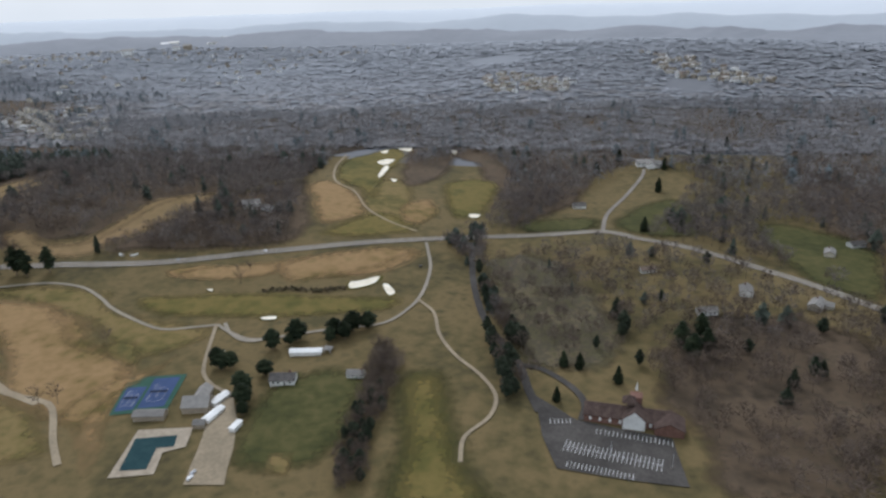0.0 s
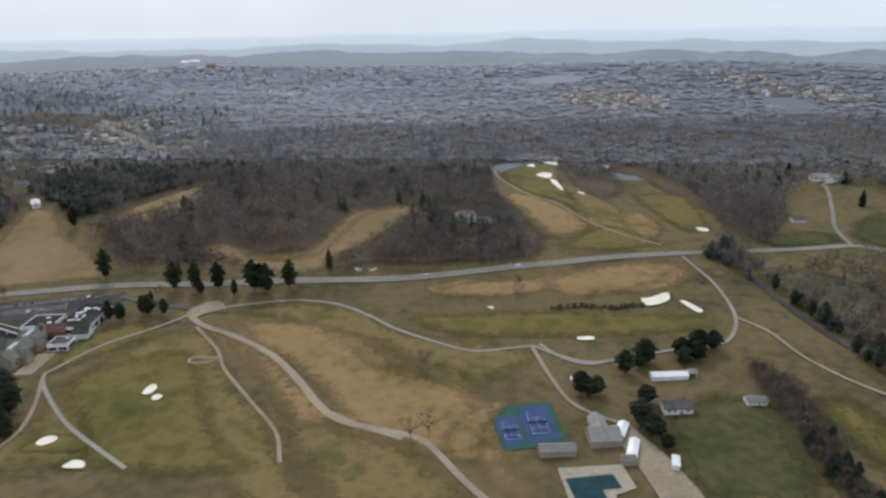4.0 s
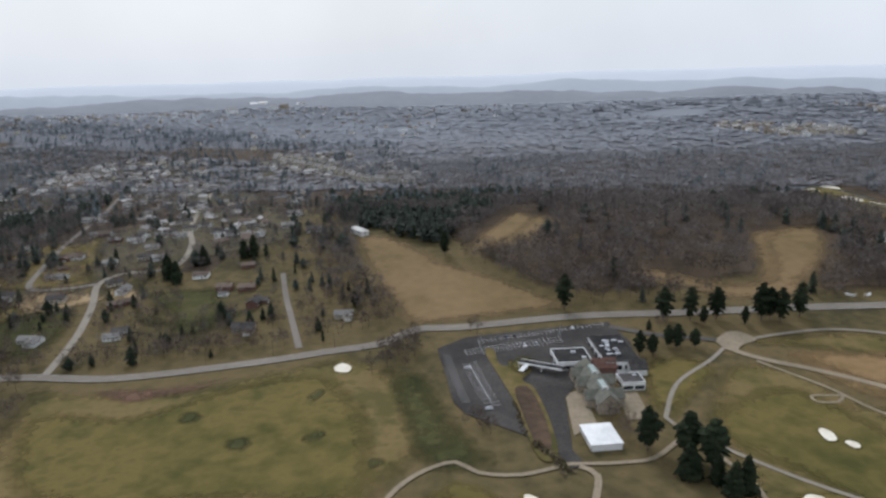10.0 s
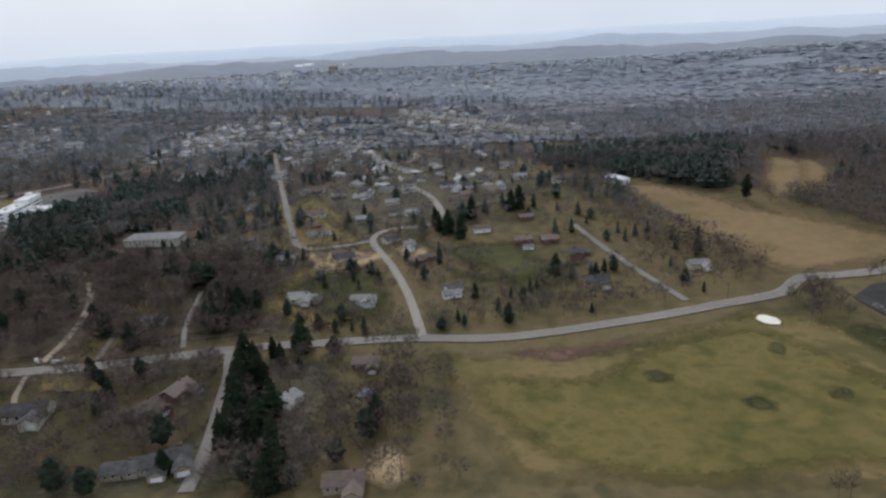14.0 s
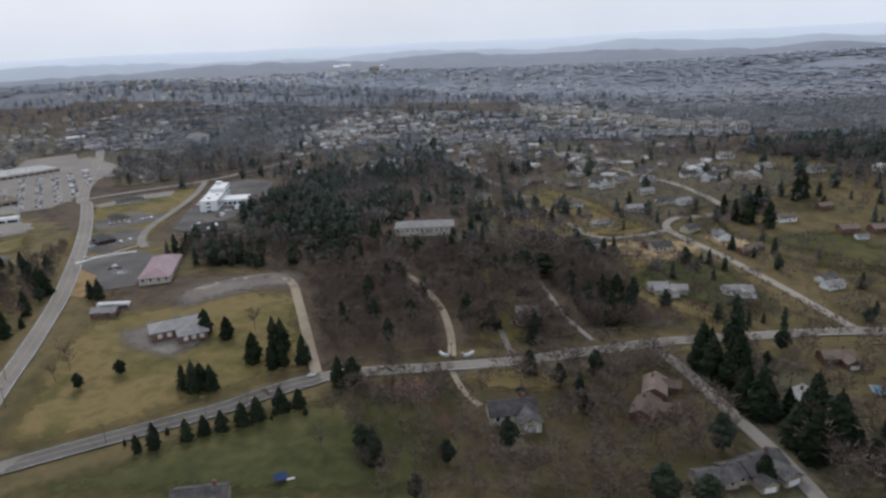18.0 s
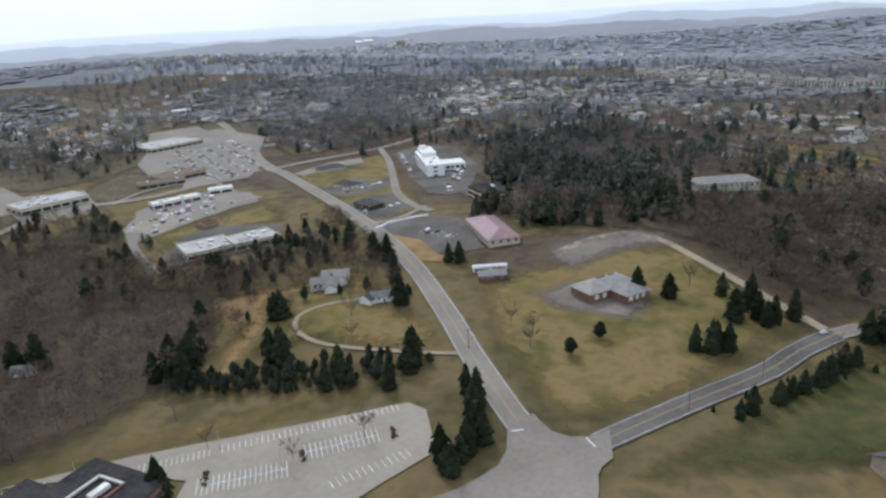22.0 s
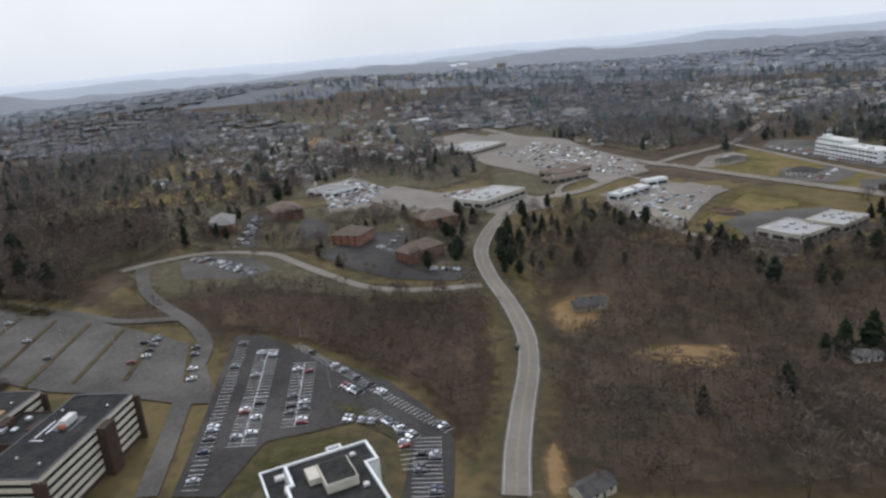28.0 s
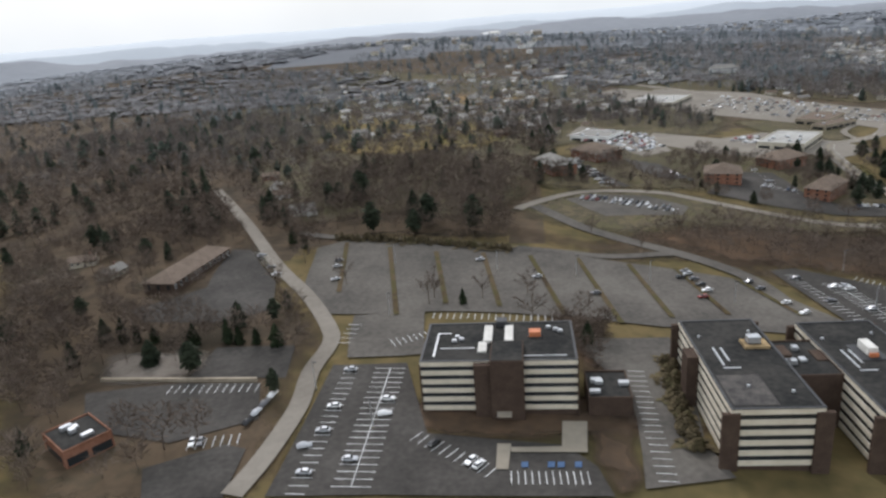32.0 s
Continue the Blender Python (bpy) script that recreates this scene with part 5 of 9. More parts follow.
def pool_and_courts():
    patch("pool_deck", "pale paved pool surround", [(-144.5, 176), (-125.5, 179.5), (-122.3, 169), (-128.5, 165.2), (-125, 154.8), (-139, 151.3)], "stone", 5, category="pool deck")
    patch("swimming_pool", "covered L-shaped swimming pool with dark green cover", [(-142.3, 171.1), (-128.6, 174.5), (-126.4, 168.6), (-131.9, 167.2), (-128.9, 156.7), (-137.4, 155.0)], "cover", 7, category="pool")
    patch("tennis_court", "green surround of two hard courts", [(-168.5, 207), (-146.6, 212.2), (-141.2, 188.4), (-161, 182.8)], "court_green", 4, category="tennis court")
    a = patch("tennis_court", "blue hard tennis court with white lines", [(-158, 207.5), (-148.2, 209.8), (-143.6, 190.4), (-153, 188)], "court", 5, category="tennis court")
    b = patch("tennis_court", "blue hard tennis court with white lines", [(-165.2, 200.2), (-157.8, 202), (-154.2, 187.2), (-160.6, 185.2)], "court", 5, category="tennis court")
    for ob, cx, cy, L, W in ((a, -150.8, 198.9, 12.5, 5.6), (b, -159.4, 193.6, 10, 4.6)):
        bm = bmesh.new()
        m = pose(cx, cy, H(cx, cy) + .42, 0, 0, 103)
        for q in ((-L / 2, L / 2, -W / 2, -W / 2 + .08), (-L / 2, L / 2, W / 2 - .08, W / 2), (-L / 2, -L / 2 + .08, -W / 2, W / 2), (L / 2 - .08, L / 2, -W / 2, W / 2), (-L / 4, L / 4, -.04, .04), (-L / 4, -L / 4 + .08, -W / 2, W / 2), (L / 4 - .08, L / 4, -W / 2, W / 2)):
            box(bm, *q, 0, .02)
        bmesh.ops.transform(bm, matrix=m, verts=bm.verts)
        link("court_lines", bm, M["white_line"], ob)
        bm = box(bmesh.new(), -.04, .04, -W / 2 - .4, W / 2 + .4, 0, .55)
        bmesh.ops.transform(bm, matrix=m, verts=bm.verts)
        link("net", bm, M["dark"], ob)
    for nm, lab, x, y, t, w, d, h, rise, wall, roof in (
            ("pool_shelter", "long grey-roofed shelter beside the courts", -144.6, 183.6, 10, 11, 4.4, 2.0, 1.0, "stone", "roof_grey"),
            ("pool_house", "grey-roofed pool house beside the drive", -130.3, 191.5, 12, 9.5, 8, 2.4, 2.4, "stone", "roof_grey"),
            ("pool_house_wing", "grey-roofed wing of the pool house", -131.5, 197.5, 100, 8, 5, 2.2, 1.8, "stone", "roof_grey"),
            ("shed", "small grey-roofed shed beside the pool", -123.6, 180.8, 10, 4, 3.4, 1.6, .9, "stone", "roof_grey"),
            ("tent", "long white tent beside the pines", -104.2, 231.6, 10, 13, 3.6, 1.6, .8, "white", "white"),
            ("tent", "white awning tent beside the drive", -124.2, 196.0, 74, 8, 3.0, 1.5, .6, "white", "white"),
            ("tent", "white awning tent beside the drive", -121.6, 186.5, 78, 9, 2.8, 1.5, .6, "white", "white"),
            ("trailer", "white box trailer beside the drive", -110, 180.5, 82, 5, 2.0, 1.7, .15, "white", "white"),
            ("trailer", "white box trailer under the trees", -137.5, 226.5, 8, 4, 1.6, 1.4, .15, "white", "white")):
        ob = base(nm, x, y, t)
        part("wall", gabled_walls(w, d, h, rise), wall, ob)
        part("roof", gable(bmesh.new(), w, d, h, rise, .25), roof, ob)
        tagged(ob, lab, nm.replace("_", " "))
    ob = base("gazebo", -95.6, 234, 0)
    part("roof", hip_roof(3, 3, 1.7, 1.2, .3), "roof_grey", ob)
    for sx in (-1.3, 1.3):
        for sy in (-1.3, 1.3):
            part("post", boxed(sx - .08, sx + .08, sy - .08, sy + .08, -.2, 1.7), "white", ob)
    tagged(ob, "small grey-roofed gazebo at the end of a tent", "gazebo")


def gate_walls(x, y, turn):
    ob = base("gate_wall", x, y, turn)
    for s in (-1, 1):
        for i in range(6):
            a = i / 5 * 1.3
            cx, cy = s * (2.0 + 3.2 * math.sin(a)), 2.8 - 2.8 * math.cos(a)
            part("wall_block", boxed(cx - .45, cx + .45, cy - .25, cy + .25, -.4, 1.0, bevel=.05), "white", ob)
        part("pier", boxed(s * 1.9 - .4, s * 1.9 + .4, -.4, .4, -.4, 1.5, bevel=.05), "stone", ob)
    tagged(ob, "pair of curved white gate walls at a drive", "gate wall")


def garden_pool(x, y, turn, w=4.5, d=2.6):
    ob = base("garden_pool", x, y, turn)
    part("pool_rim", parapet(bmesh.new(), w + 1.2, d + 1.2, -.3, .75, .6), "concrete", ob)
    part("water", boxed(-w / 2, w / 2, -d / 2, d / 2, -.3, .36), "water", ob)
    tagged(ob, "small blue garden swimming pool with pale surround", "pool")


def play_set(x, y):
    ob = base("play_set", x, y, 30)
    for s in (-1, 1):
        for q in (-.8, .8):
            part("leg", boxed(s * 1.1 - .06, s * 1.1 + .06, q - .06, q + .06, -.1, 1.6), "bark", ob)
    part("platform", boxed(-1.2, 1.2, -.9, .9, .8, .95), "bark", ob)
    part("roof", gable(bmesh.new(), 2.2, 1.8, 1.6, .8), "court", ob, "blue canvas roof")
    part("slide", boxed(1.2, 3.2, -.3, .3, .1, .3), "car_grey", ob)
    tagged(ob, "wooden garden play frame with a blue roof", "play frame")


def far_cars():
    """The cars of the far shop car parks, too many and small to count."""
    V = np.array([(-1.2, -.45, .12), (1.2, -.45, .12), (1.2, .45, .12), (-1.2, .45, .12), (-1.2, -.45, .5), (1.2, -.45, .42), (1.2, .45, .42), (-1.2, .45, .5),
                  (-.95, -.4, .52), (.5, -.4, .5), (.5, .4, .5), (-.95, .4, .52), (-.7, -.34, .78), (.1, -.34, .78), (.1, .34, .78), (-.7, .34, .78)])
    quads = ((0, 1, 5, 4), (1, 2, 6, 5), (2, 3, 7, 6), (3, 0, 4, 7), (4, 5, 6, 7), (8, 9, 13, 12), (9, 10, 14, 13), (10, 11, 15, 14), (11, 8, 12, 15), (12, 13, 14, 15))
    F = np.array(quads)
    for k, paint in enumerate(("car_white", "car_silver", "car_grey", "car_black", "car_red")):
        ps = [p for i, p in enumerate(FAR_CARS) if (i * 7 + i // 3 * 5) % 11 in ((0, 1, 2), (3, 4, 5), (6, 7), (8, 9), (10,))[k]]
        if not ps:
            continue
        vs, fs = [], []
        for i, (x, y, z, a) in enumerate(ps):
            c, n = math.cos(a), math.sin(a)
            vs.append(np.stack([V[:, 0] * c - V[:, 1] * n + x, V[:, 0] * n + V[:, 1] * c + y, V[:, 2] + z], 1))
            fs.append(F + i * 16)
        ob = link_mesh("parked_cars", array_mesh("parked_cars", np.concatenate(vs), np.concatenate(fs)), M[paint])
        tagged(ob, paint[4:] + " cars parked before the far shops", "cars", kind="stuff")


def hedge_row(pts, width=1.6, height=1.4, mat="hedge", label="dark leafless hedge along the grass"):
    """A rough hedge: many small twig clumps along a line."""
    ps = []
    for p in curve_points([tuple(q) for q in pts], 1.1):
        for i in range(3):
            x, y = p.x + rng.uniform(-.5, .5) * width, p.y + rng.uniform(-.5, .5) * width
            h = height * rng.uniform(.7, 1.3)
            ps.append((x, y, H(x, y) - .1, h, h * 1.5))
    merged("hedge", [(c, d) for a, b, c, d in LOW_PINES] + FAR[:1], ps, mat, label, "hedge")


# ---- the ground's fields and woods ----
patch('woodland_floor', 'brown leaf-strewn woodland floor', [(-373.3, 310.6), (-326.8, 308.4), (-273.4, 330.9), (-249.7, 385.6), (-221.9, 400.7), (-185.9, 450.7), (-208.4, 564.7), (-165.5, 608.8), (-137.5, 590.3), (-82.0, 549.4), (-49.5, 453.4), (-32.7, 386.5), (4.7, 444.7), (27.0, 537.3), (76.7, 591.7), (206.8, 624.3), (263.2, 763.6), (59.3, 777.8), (-253.7, 761.3), (-652.0, 630.3)], 'leaf_floor', 1, 6, False)
patch('woodland_floor', 'brown leaf-strewn woodland floor', [(-255.9, 310.1), (-248.1, 390.9), (-213.2, 408.6), (-185.9, 450.7), (-149.1, 366.1), (-150.0, 339.2), (-183.0, 323.2)], 'leaf_floor', 1, 5, False)
patch('woodland_floor', 'brown leaf-strewn woodland floor', [(57.7, 281.9), (95.3, 286.1), (121.9, 258.7), (88.2, 170.2), (44.9, 164.4), (42.3, 196.5), (30.7, 222.7)], 'leaf_floor', 1, 6, True)
patch('woodland_floor', 'brown ground under bare trees', [(-42.1, 328.9), (-13.7, 350.4), (15.1, 301.6), (26.6, 247.5), (8.8, 228.1), (-17.3, 238.2)], 'suburb_floor', 1, 6, True)
patch('dry_grass', 'straw-coloured rough grass', [(-289.4, 256.4), (-234.9, 259.1), (-197.3, 230.9), (-168.9, 213.8), (-148.1, 156.2), (-159.4, 157.8), (-189.1, 191.0), (-211.8, 193.0), (-240.5, 220.2)], 'tan', 2, 5, True)
patch('dry_grass', 'straw-coloured rough grass', [(-153.8, 315.4), (-124.4, 332.9), (-80.4, 345.2), (-85.0, 315.5), (-108.7, 301.6), (-146.9, 298.4)], 'tan', 2, 4, True)
patch('dry_grass', 'straw-coloured rough grass', [(-208.6, 301.1), (-183.8, 306.4), (-175.5, 298.8), (-201.5, 290.6)], 'tan', 2, 4, True)
patch('dry_grass', 'straw-coloured rough grass', [(-181.7, 433.3), (-165.7, 450.5), (-123.0, 393.4), (-145.2, 363.1), (-157.2, 381.4)], 'tan', 2, 4, True)
patch('fairway', 'mown olive fairway grass', [(-207.4, 270.7), (-159.5, 282.4), (-101.7, 286.8), (-76.0, 286.2), (-82.8, 268.9), (-137.7, 257.8), (-187.7, 255.5)], 'fairway', 3, 2, True)
patch('fairway', 'mown olive fairway grass', [(-59.5, 213.0), (-56.6, 221.0), (-48.2, 222.3), (-43.1, 215.4), (-36.7, 191.9), (-27.6, 167.5), (-18.0, 152.0), (-46.0, 148.0), (-50.9, 177.6), (-56.0, 196.2)], 'fairway', 4, 1, True)
patch('fairway_collar', 'dark green collar of rougher grass round a fairway', [(-63, 213.0), (-59.5, 224.0), (-47.2, 226.3), (-39.8, 216.4), (-33.2, 192.9), (-24.0, 168.5), (-13.0, 150.0), (-50.0, 146.0), (-54.6, 177.6), (-59.8, 196.2)], 'lawn', 2, 2, True)
patch('fairway', 'mown olive fairway grass', [(-190.7, 540.2), (-163.9, 597.5), (-141.1, 578.3), (-137.0, 506.0), (-125.7, 415.3), (-147.0, 433.3), (-169.5, 459.4)], 'fairway', 3, 3, True)
patch('fairway', 'mown olive fairway grass', [(-88.8, 486.3), (-52.0, 493.8), (-51.1, 412.6), (-68.5, 394.4), (-82.9, 423.3)], 'fairway', 3, 3, True)
patch('fairway', 'mown olive fairway grass', [(-141.4, 360.1), (-116.4, 396.1), (-91.2, 375.9), (-87.3, 363.7), (-136.0, 347.5)], 'fairway', 3, 3, True)
patch('lawn', 'dark mown lawn', [(-110.0, 209.3), (-93.1, 222.4), (-70.3, 213.6), (-73.1, 165.0), (-103.7, 161.5), (-109.9, 186.0)], 'lawn', 3, 3, True)
patch('practice_green', 'yellow-green practice square', [(-93.5, 169.2), (-84.7, 170.2), (-81.3, 158.5), (-90.1, 157.5)], 'rough_grass', 4, 1, False)
patch('lawn', 'green mown lawn', [(-26.9, 406.8), (18.6, 423.1), (14.5, 394.1), (-25.2, 383.5)], 'lawn', 2, 3, True)
patch('lawn', 'green mown lawn', [(27.5, 424.6), (66.1, 474.2), (80.9, 448.8), (75.3, 391.5), (34.1, 392.0)], 'lawn', 2, 3, True)
patch('lawn', 'green mown lawn', [(108.2, 415.1), (137.0, 416.7), (162.2, 369.8), (136.8, 302.4), (110.2, 340.9)], 'lawn', 2, 4, True)
patch('field', 'pale olive field', [(-337.8, 333.9), (-318.8, 338.4), (-297.2, 323.3), (-272.2, 331.4), (-259.6, 385.6), (-227.0, 399.2), (-232.6, 362.4), (-254.2, 326.5), (-265.8, 304.8), (-308.0, 307.2)], 'hay', 2, 3, True)
patch('field', 'pale olive field', [(-418.1, 371.5), (-392.6, 416.6), (-379.0, 433.3), (-372.3, 402.7), (-392.7, 362.4)], 'hay', 2, 3, True)
patch('rough_grass', 'olive rough grass on rolling ground', [(-326.8, 208.6), (-305.8, 250.9), (-278.8, 235.8), (-251.7, 197.5), (-228.4, 165.8), (-317.2, 152.3), (-324.0, 180.3)], 'rough_grass', 2, 4, True)
patch('rough_grass', 'olive rough grass on rolling ground', [(-300.9, 268.9), (-262.5, 279.6), (-222.8, 274.5), (-213.5, 261.1), (-154.7, 248.9), (-159.4, 228.7), (-185.8, 219.0), (-214.0, 243.4), (-259.4, 256.2)], 'rough_grass', 2, 3, True)
patch('dry_grass', 'straw-coloured rough grass', [(-287.7, 255.4), (-246.0, 262.4), (-222.6, 242.5), (-194.6, 225.4), (-172.0, 213.3), (-171.1, 172.6), (-213.6, 189.9), (-234.1, 213.6)], 'tan', 3, 5, True)
patch('fairway', 'mown green fairway', [(-326.7, 202.3), (-308.3, 228.9), (-287.3, 231.9), (-269.1, 203.8), (-251.3, 181.3), (-233.9, 162.7), (-284.9, 154.8), (-305.0, 175.8)], 'fairway', 3, 2, True)
patch('hay_field', 'straw-brown hay field', [(-500.3, 400.8), (-467.5, 390.2), (-428.6, 346.6), (-394.2, 324.4), (-366.4, 299.9), (-365.7, 291.4), (-436.0, 272.1), (-466.2, 327.2)], 'hay', 2, 3, False)
patch('field', 'pale olive field', [(-336.5, 338.0), (-318.3, 335.0), (-281.1, 326.7), (-267.1, 386.5), (-229.0, 398.7), (-246.3, 340.7), (-263.1, 312.7), (-291.9, 305.7), (-327.1, 318.9)], 'hay', 2, 3, True)
patch('field', 'pale olive field', [(-421.2, 370.6), (-397.5, 438.6), (-384.2, 437.0), (-385.4, 398.8), (-411.3, 353.4)], 'hay', 2, 3, True)
patch('rough_grass', 'olive rough grass with bunker mounds', [(-573.1, 216.2), (-543.3, 213.0), (-506.7, 217.1), (-479.9, 232.7), (-455.1, 247.2), (-434.7, 236.1), (-405.7, 190.2), (-417.6, 161.3), (-418.7, 142.6), (-535.0, 141.3)], 'rough_grass', 2, 3, False)
patch('fairway', 'mown olive fairway', [(-552.8, 195.4), (-514.0, 197.6), (-494.3, 216.2), (-461.2, 231.2), (-440.1, 212.8), (-425.0, 177.7), (-424.7, 151.5), (-463.0, 148.7), (-499.0, 141.4), (-532.3, 156.7)], 'fairway', 3, 3, True)
patch('lawn', 'dark green mown practice lawn', [(-432.7, 224.0), (-419.8, 228.6), (-399.5, 183.8), (-413.8, 173.4)], 'lawn', 4, 1, False)
patch('bank', 'reddish bare bank beside the road', [(-545.5, 213.1), (-523.7, 218.3), (-503.8, 223.4), (-492.5, 231.5), (-502.1, 214.7), (-524.0, 205.0)], 'red_earth', 3, 3, True)
patch('yard', 'green back lawn', [(-585.1, 312.3), (-547.3, 319.9), (-530.8, 302.2), (-521.1, 272.1), (-539.3, 262.3), (-555.2, 285.6)], 'lawn', 2, 3, True)
patch('yard', 'bare earth building plot', [(-648.7, 305.3), (-632.7, 309.4), (-616.6, 302.7), (-619.3, 292.6), (-633.9, 286.7)], 'mud', 3, 2, True)
patch('yard', 'bare earth building plot', [(-605.0, 313.0), (-594.7, 318.3), (-579.4, 302.1), (-593.1, 296.0)], 'mud', 3, 2, True)
patch('yard', 'bare earth by a garden pool', [(-576.5, 154.3), (-568.5, 160.0), (-559.8, 147.5), (-563.6, 138.2), (-571.7, 142.3)], 'mud', 3, 3, True)
patch('woodland_floor', 'brown leafy ground between houses', [(-858.3, 247.2), (-787.3, 256.6), (-731.0, 279.9), (-646.2, 275.4), (-624.4, 230.6), (-680.6, 204.1), (-737.8, 180.5), (-785.4, 156.8)], 'leaf_floor', 1, 6, False)
patch('rough_grass', 'olive rough lawn', [(-706.7, 263.9), (-684.7, 274.9), (-679.5, 257.2), (-677.7, 208.7), (-695.2, 201.6)], 'rough_grass', 2, 4, True)
patch('lawn', 'dark green garden lawn', [(-803.0, 119.1), (-766.3, 150.0), (-745.6, 164.9), (-721.3, 170.2), (-696.3, 179.1), (-697.7, 126.3), (-795.4, 117.4)], 'lawn', 2, 4, False)
patch('rough_grass', 'olive churchyard lawn', [(-839.6, 196.4), (-825.4, 220.6), (-786.4, 240.9), (-764.1, 236.8), (-746.2, 192.0), (-743.5, 180.7), (-786.0, 147.6), (-807.8, 135.3), (-816.1, 137.6), (-825.5, 156.3)], 'rough_grass', 2, 3, False)
patch('rough_grass', 'pale lawn round a house', [(-913.7, 199.9), (-914.8, 217.1), (-884.4, 214.8), (-858.3, 197.0), (-843.9, 173.0), (-866.3, 170.3), (-883.1, 177.0), (-902.5, 159.3), (-911.4, 165.3)], 'rough_grass', 2, 3, True)
patch('woodland_floor', 'brown leaf-strewn woodland floor', [(-1038.5, 115.5), (-1044.8, 189.5), (-1020.1, 273.9), (-957.3, 224.0), (-919.0, 212.4), (-909.1, 156.4), (-936.9, 121.9), (-945.2, 107.6), (-1029.5, 106.3)], 'leaf_floor', 1, 6, False)
patch('tan_bank', 'straw-coloured rough bank', [(-926.7, 205.2), (-907.9, 214.6), (-899.7, 178.9), (-898.4, 155.2), (-909.8, 151.2), (-911.8, 180.6)], 'tan', 2, 4, True)
patch('bank', 'rough olive bank above the car park', [(-958.6, 109.7), (-911.9, 137.0), (-880.7, 148.4), (-853.0, 158.4), (-858.3, 146.4), (-901.7, 127.9), (-936.8, 114.5), (-947.4, 107.6)], 'rough_grass', 2, 3, True)
patch('rough_grass', 'pale lawn round a house', [(-901.4, 222.5), (-886.3, 234.2), (-867.8, 206.5), (-852.6, 178.7), (-865.0, 168.0), (-883.7, 176.6), (-894.4, 174.9)], 'rough_grass', 2, 3, True)
patch('woodland_floor', 'brown leaf-strewn woodland floor', [(-1175.5, 167.8), (-1158.8, 194.2), (-1124.7, 202.6), (-1081.3, 196.8), (-1060.5, 197.1), (-1053.0, 153.1), (-1055.4, 113.3), (-1058.9, 120.1), (-1071.5, 148.1), (-1108.5, 167.7), (-1129.0, 166.8)], 'leaf_floor', 1, 6, False)
patch('woodland_floor', 'brown leaf-strewn woodland floor', [(-1041.9, 187.4), (-1032.3, 275.5), (-985.6, 244.3), (-944.1, 199.8), (-977.3, 124.7), (-999.4, 109.5), (-1042.3, 106.0), (-1042.1, 143.5)], 'leaf_floor', 1, 6, False)
patch('woodland_floor', 'brown leaf-strewn woodland floor', [(-1254.8, 205.9), (-1269.9, 263.4), (-1215.9, 281.0), (-1179.4, 230.1), (-1194.0, 202.5), (-1187.1, 194.5), (-1190.1, 176.1), (-1223.2, 186.3), (-1247.9, 188.7)], 'leaf_floor', 1, 6, False)
patch('clearing', 'bare tan clearing by the house', [(-1039.3, 199.7), (-1023.4, 207.0), (-1019.5, 194.4), (-1026.5, 179.1), (-1035.8, 176.8), (-1039.5, 187.6)], 'tan', 2, 3, True)
patch('bank', 'reddish bare bank beside the road', [(-721.7, 177.6), (-709.0, 180.0), (-697.8, 157.9), (-694.3, 149.7), (-699.7, 150.3), (-709.1, 164.5), (-719.8, 170.4)], 'red_earth', 3, 3, True)
patch('rough_grass', 'olive rough on the hill', [(-142.4, 453.8), (-121.2, 478.1), (-101.3, 427.5), (-87.7, 372.4), (-113.8, 372.6), (-133.6, 394.5)], 'rough_grass', 2, 3, True)
patch('dry_grass', 'straw-coloured slope on the hill', [(-107.1, 409.2), (-92.4, 432.2), (-80.5, 402.5), (-88.0, 378.9), (-101.4, 381.6)], 'tan', 3, 3, True)
patch('woodland_floor', 'brown ground under trees on the hill', [(-146.2, 600.1), (-104.1, 616.6), (-93.8, 504.5), (-110.9, 453.8), (-125.0, 475.6)], 'leaf_floor', 3, 3, True)
patch('rough_grass', 'olive rough beside the gravel track', [(-303.4, 228.2), (-285.8, 226.3), (-268.0, 220.1), (-229.1, 179.8), (-220.5, 162.5), (-199.7, 152.0), (-233.0, 146.6)], 'rough_grass', 2, 4, True)
patch('rough_grass', 'dark olive rough below the track', [(-242.9, 199.2), (-221.9, 195.0), (-194.4, 185.2), (-180.6, 174.4), (-167.8, 156.7), (-206.4, 151.0)], 'rough_grass', 2, 5, True)
patch('dry_grass', 'straw-coloured rough by the small loop', [(-287.4, 246.0), (-278.2, 252.7), (-240.5, 220.2), (-217.9, 195.7), (-231.5, 186.3), (-255.5, 213.4)], 'tan', 3, 4, True)
patch('rough_grass', 'yellow-olive rough by the tennis courts', [(-195.4, 226.8), (-184.4, 234.8), (-171.9, 221.5), (-175.3, 213.0), (-187.7, 215.4)], 'rough_grass', 3, 3, True)
patch('yard', 'mown garden lawns between houses', [(-640.4, 318.9), (-624.5, 292.0), (-603.4, 275.4), (-597.6, 239.2), (-622.7, 227.4), (-645.4, 243.3), (-646.5, 283.2)], 'rough_grass', 2, 4, True)
patch('yard', 'mown garden lawns between houses', [(-604.5, 379.6), (-598.7, 320.2), (-572.3, 294.3), (-542.5, 282.5), (-514.9, 292.9), (-521.8, 276.4), (-556.7, 271.5), (-583.6, 306.8)], 'lawn', 2, 4, True)
patch('yard', 'mown garden lawns between houses', [(-681.3, 418.6), (-653.6, 385.3), (-621.3, 327.3), (-632.9, 311.9), (-659.0, 317.6), (-679.6, 343.1)], 'rough_grass', 2, 4, True)
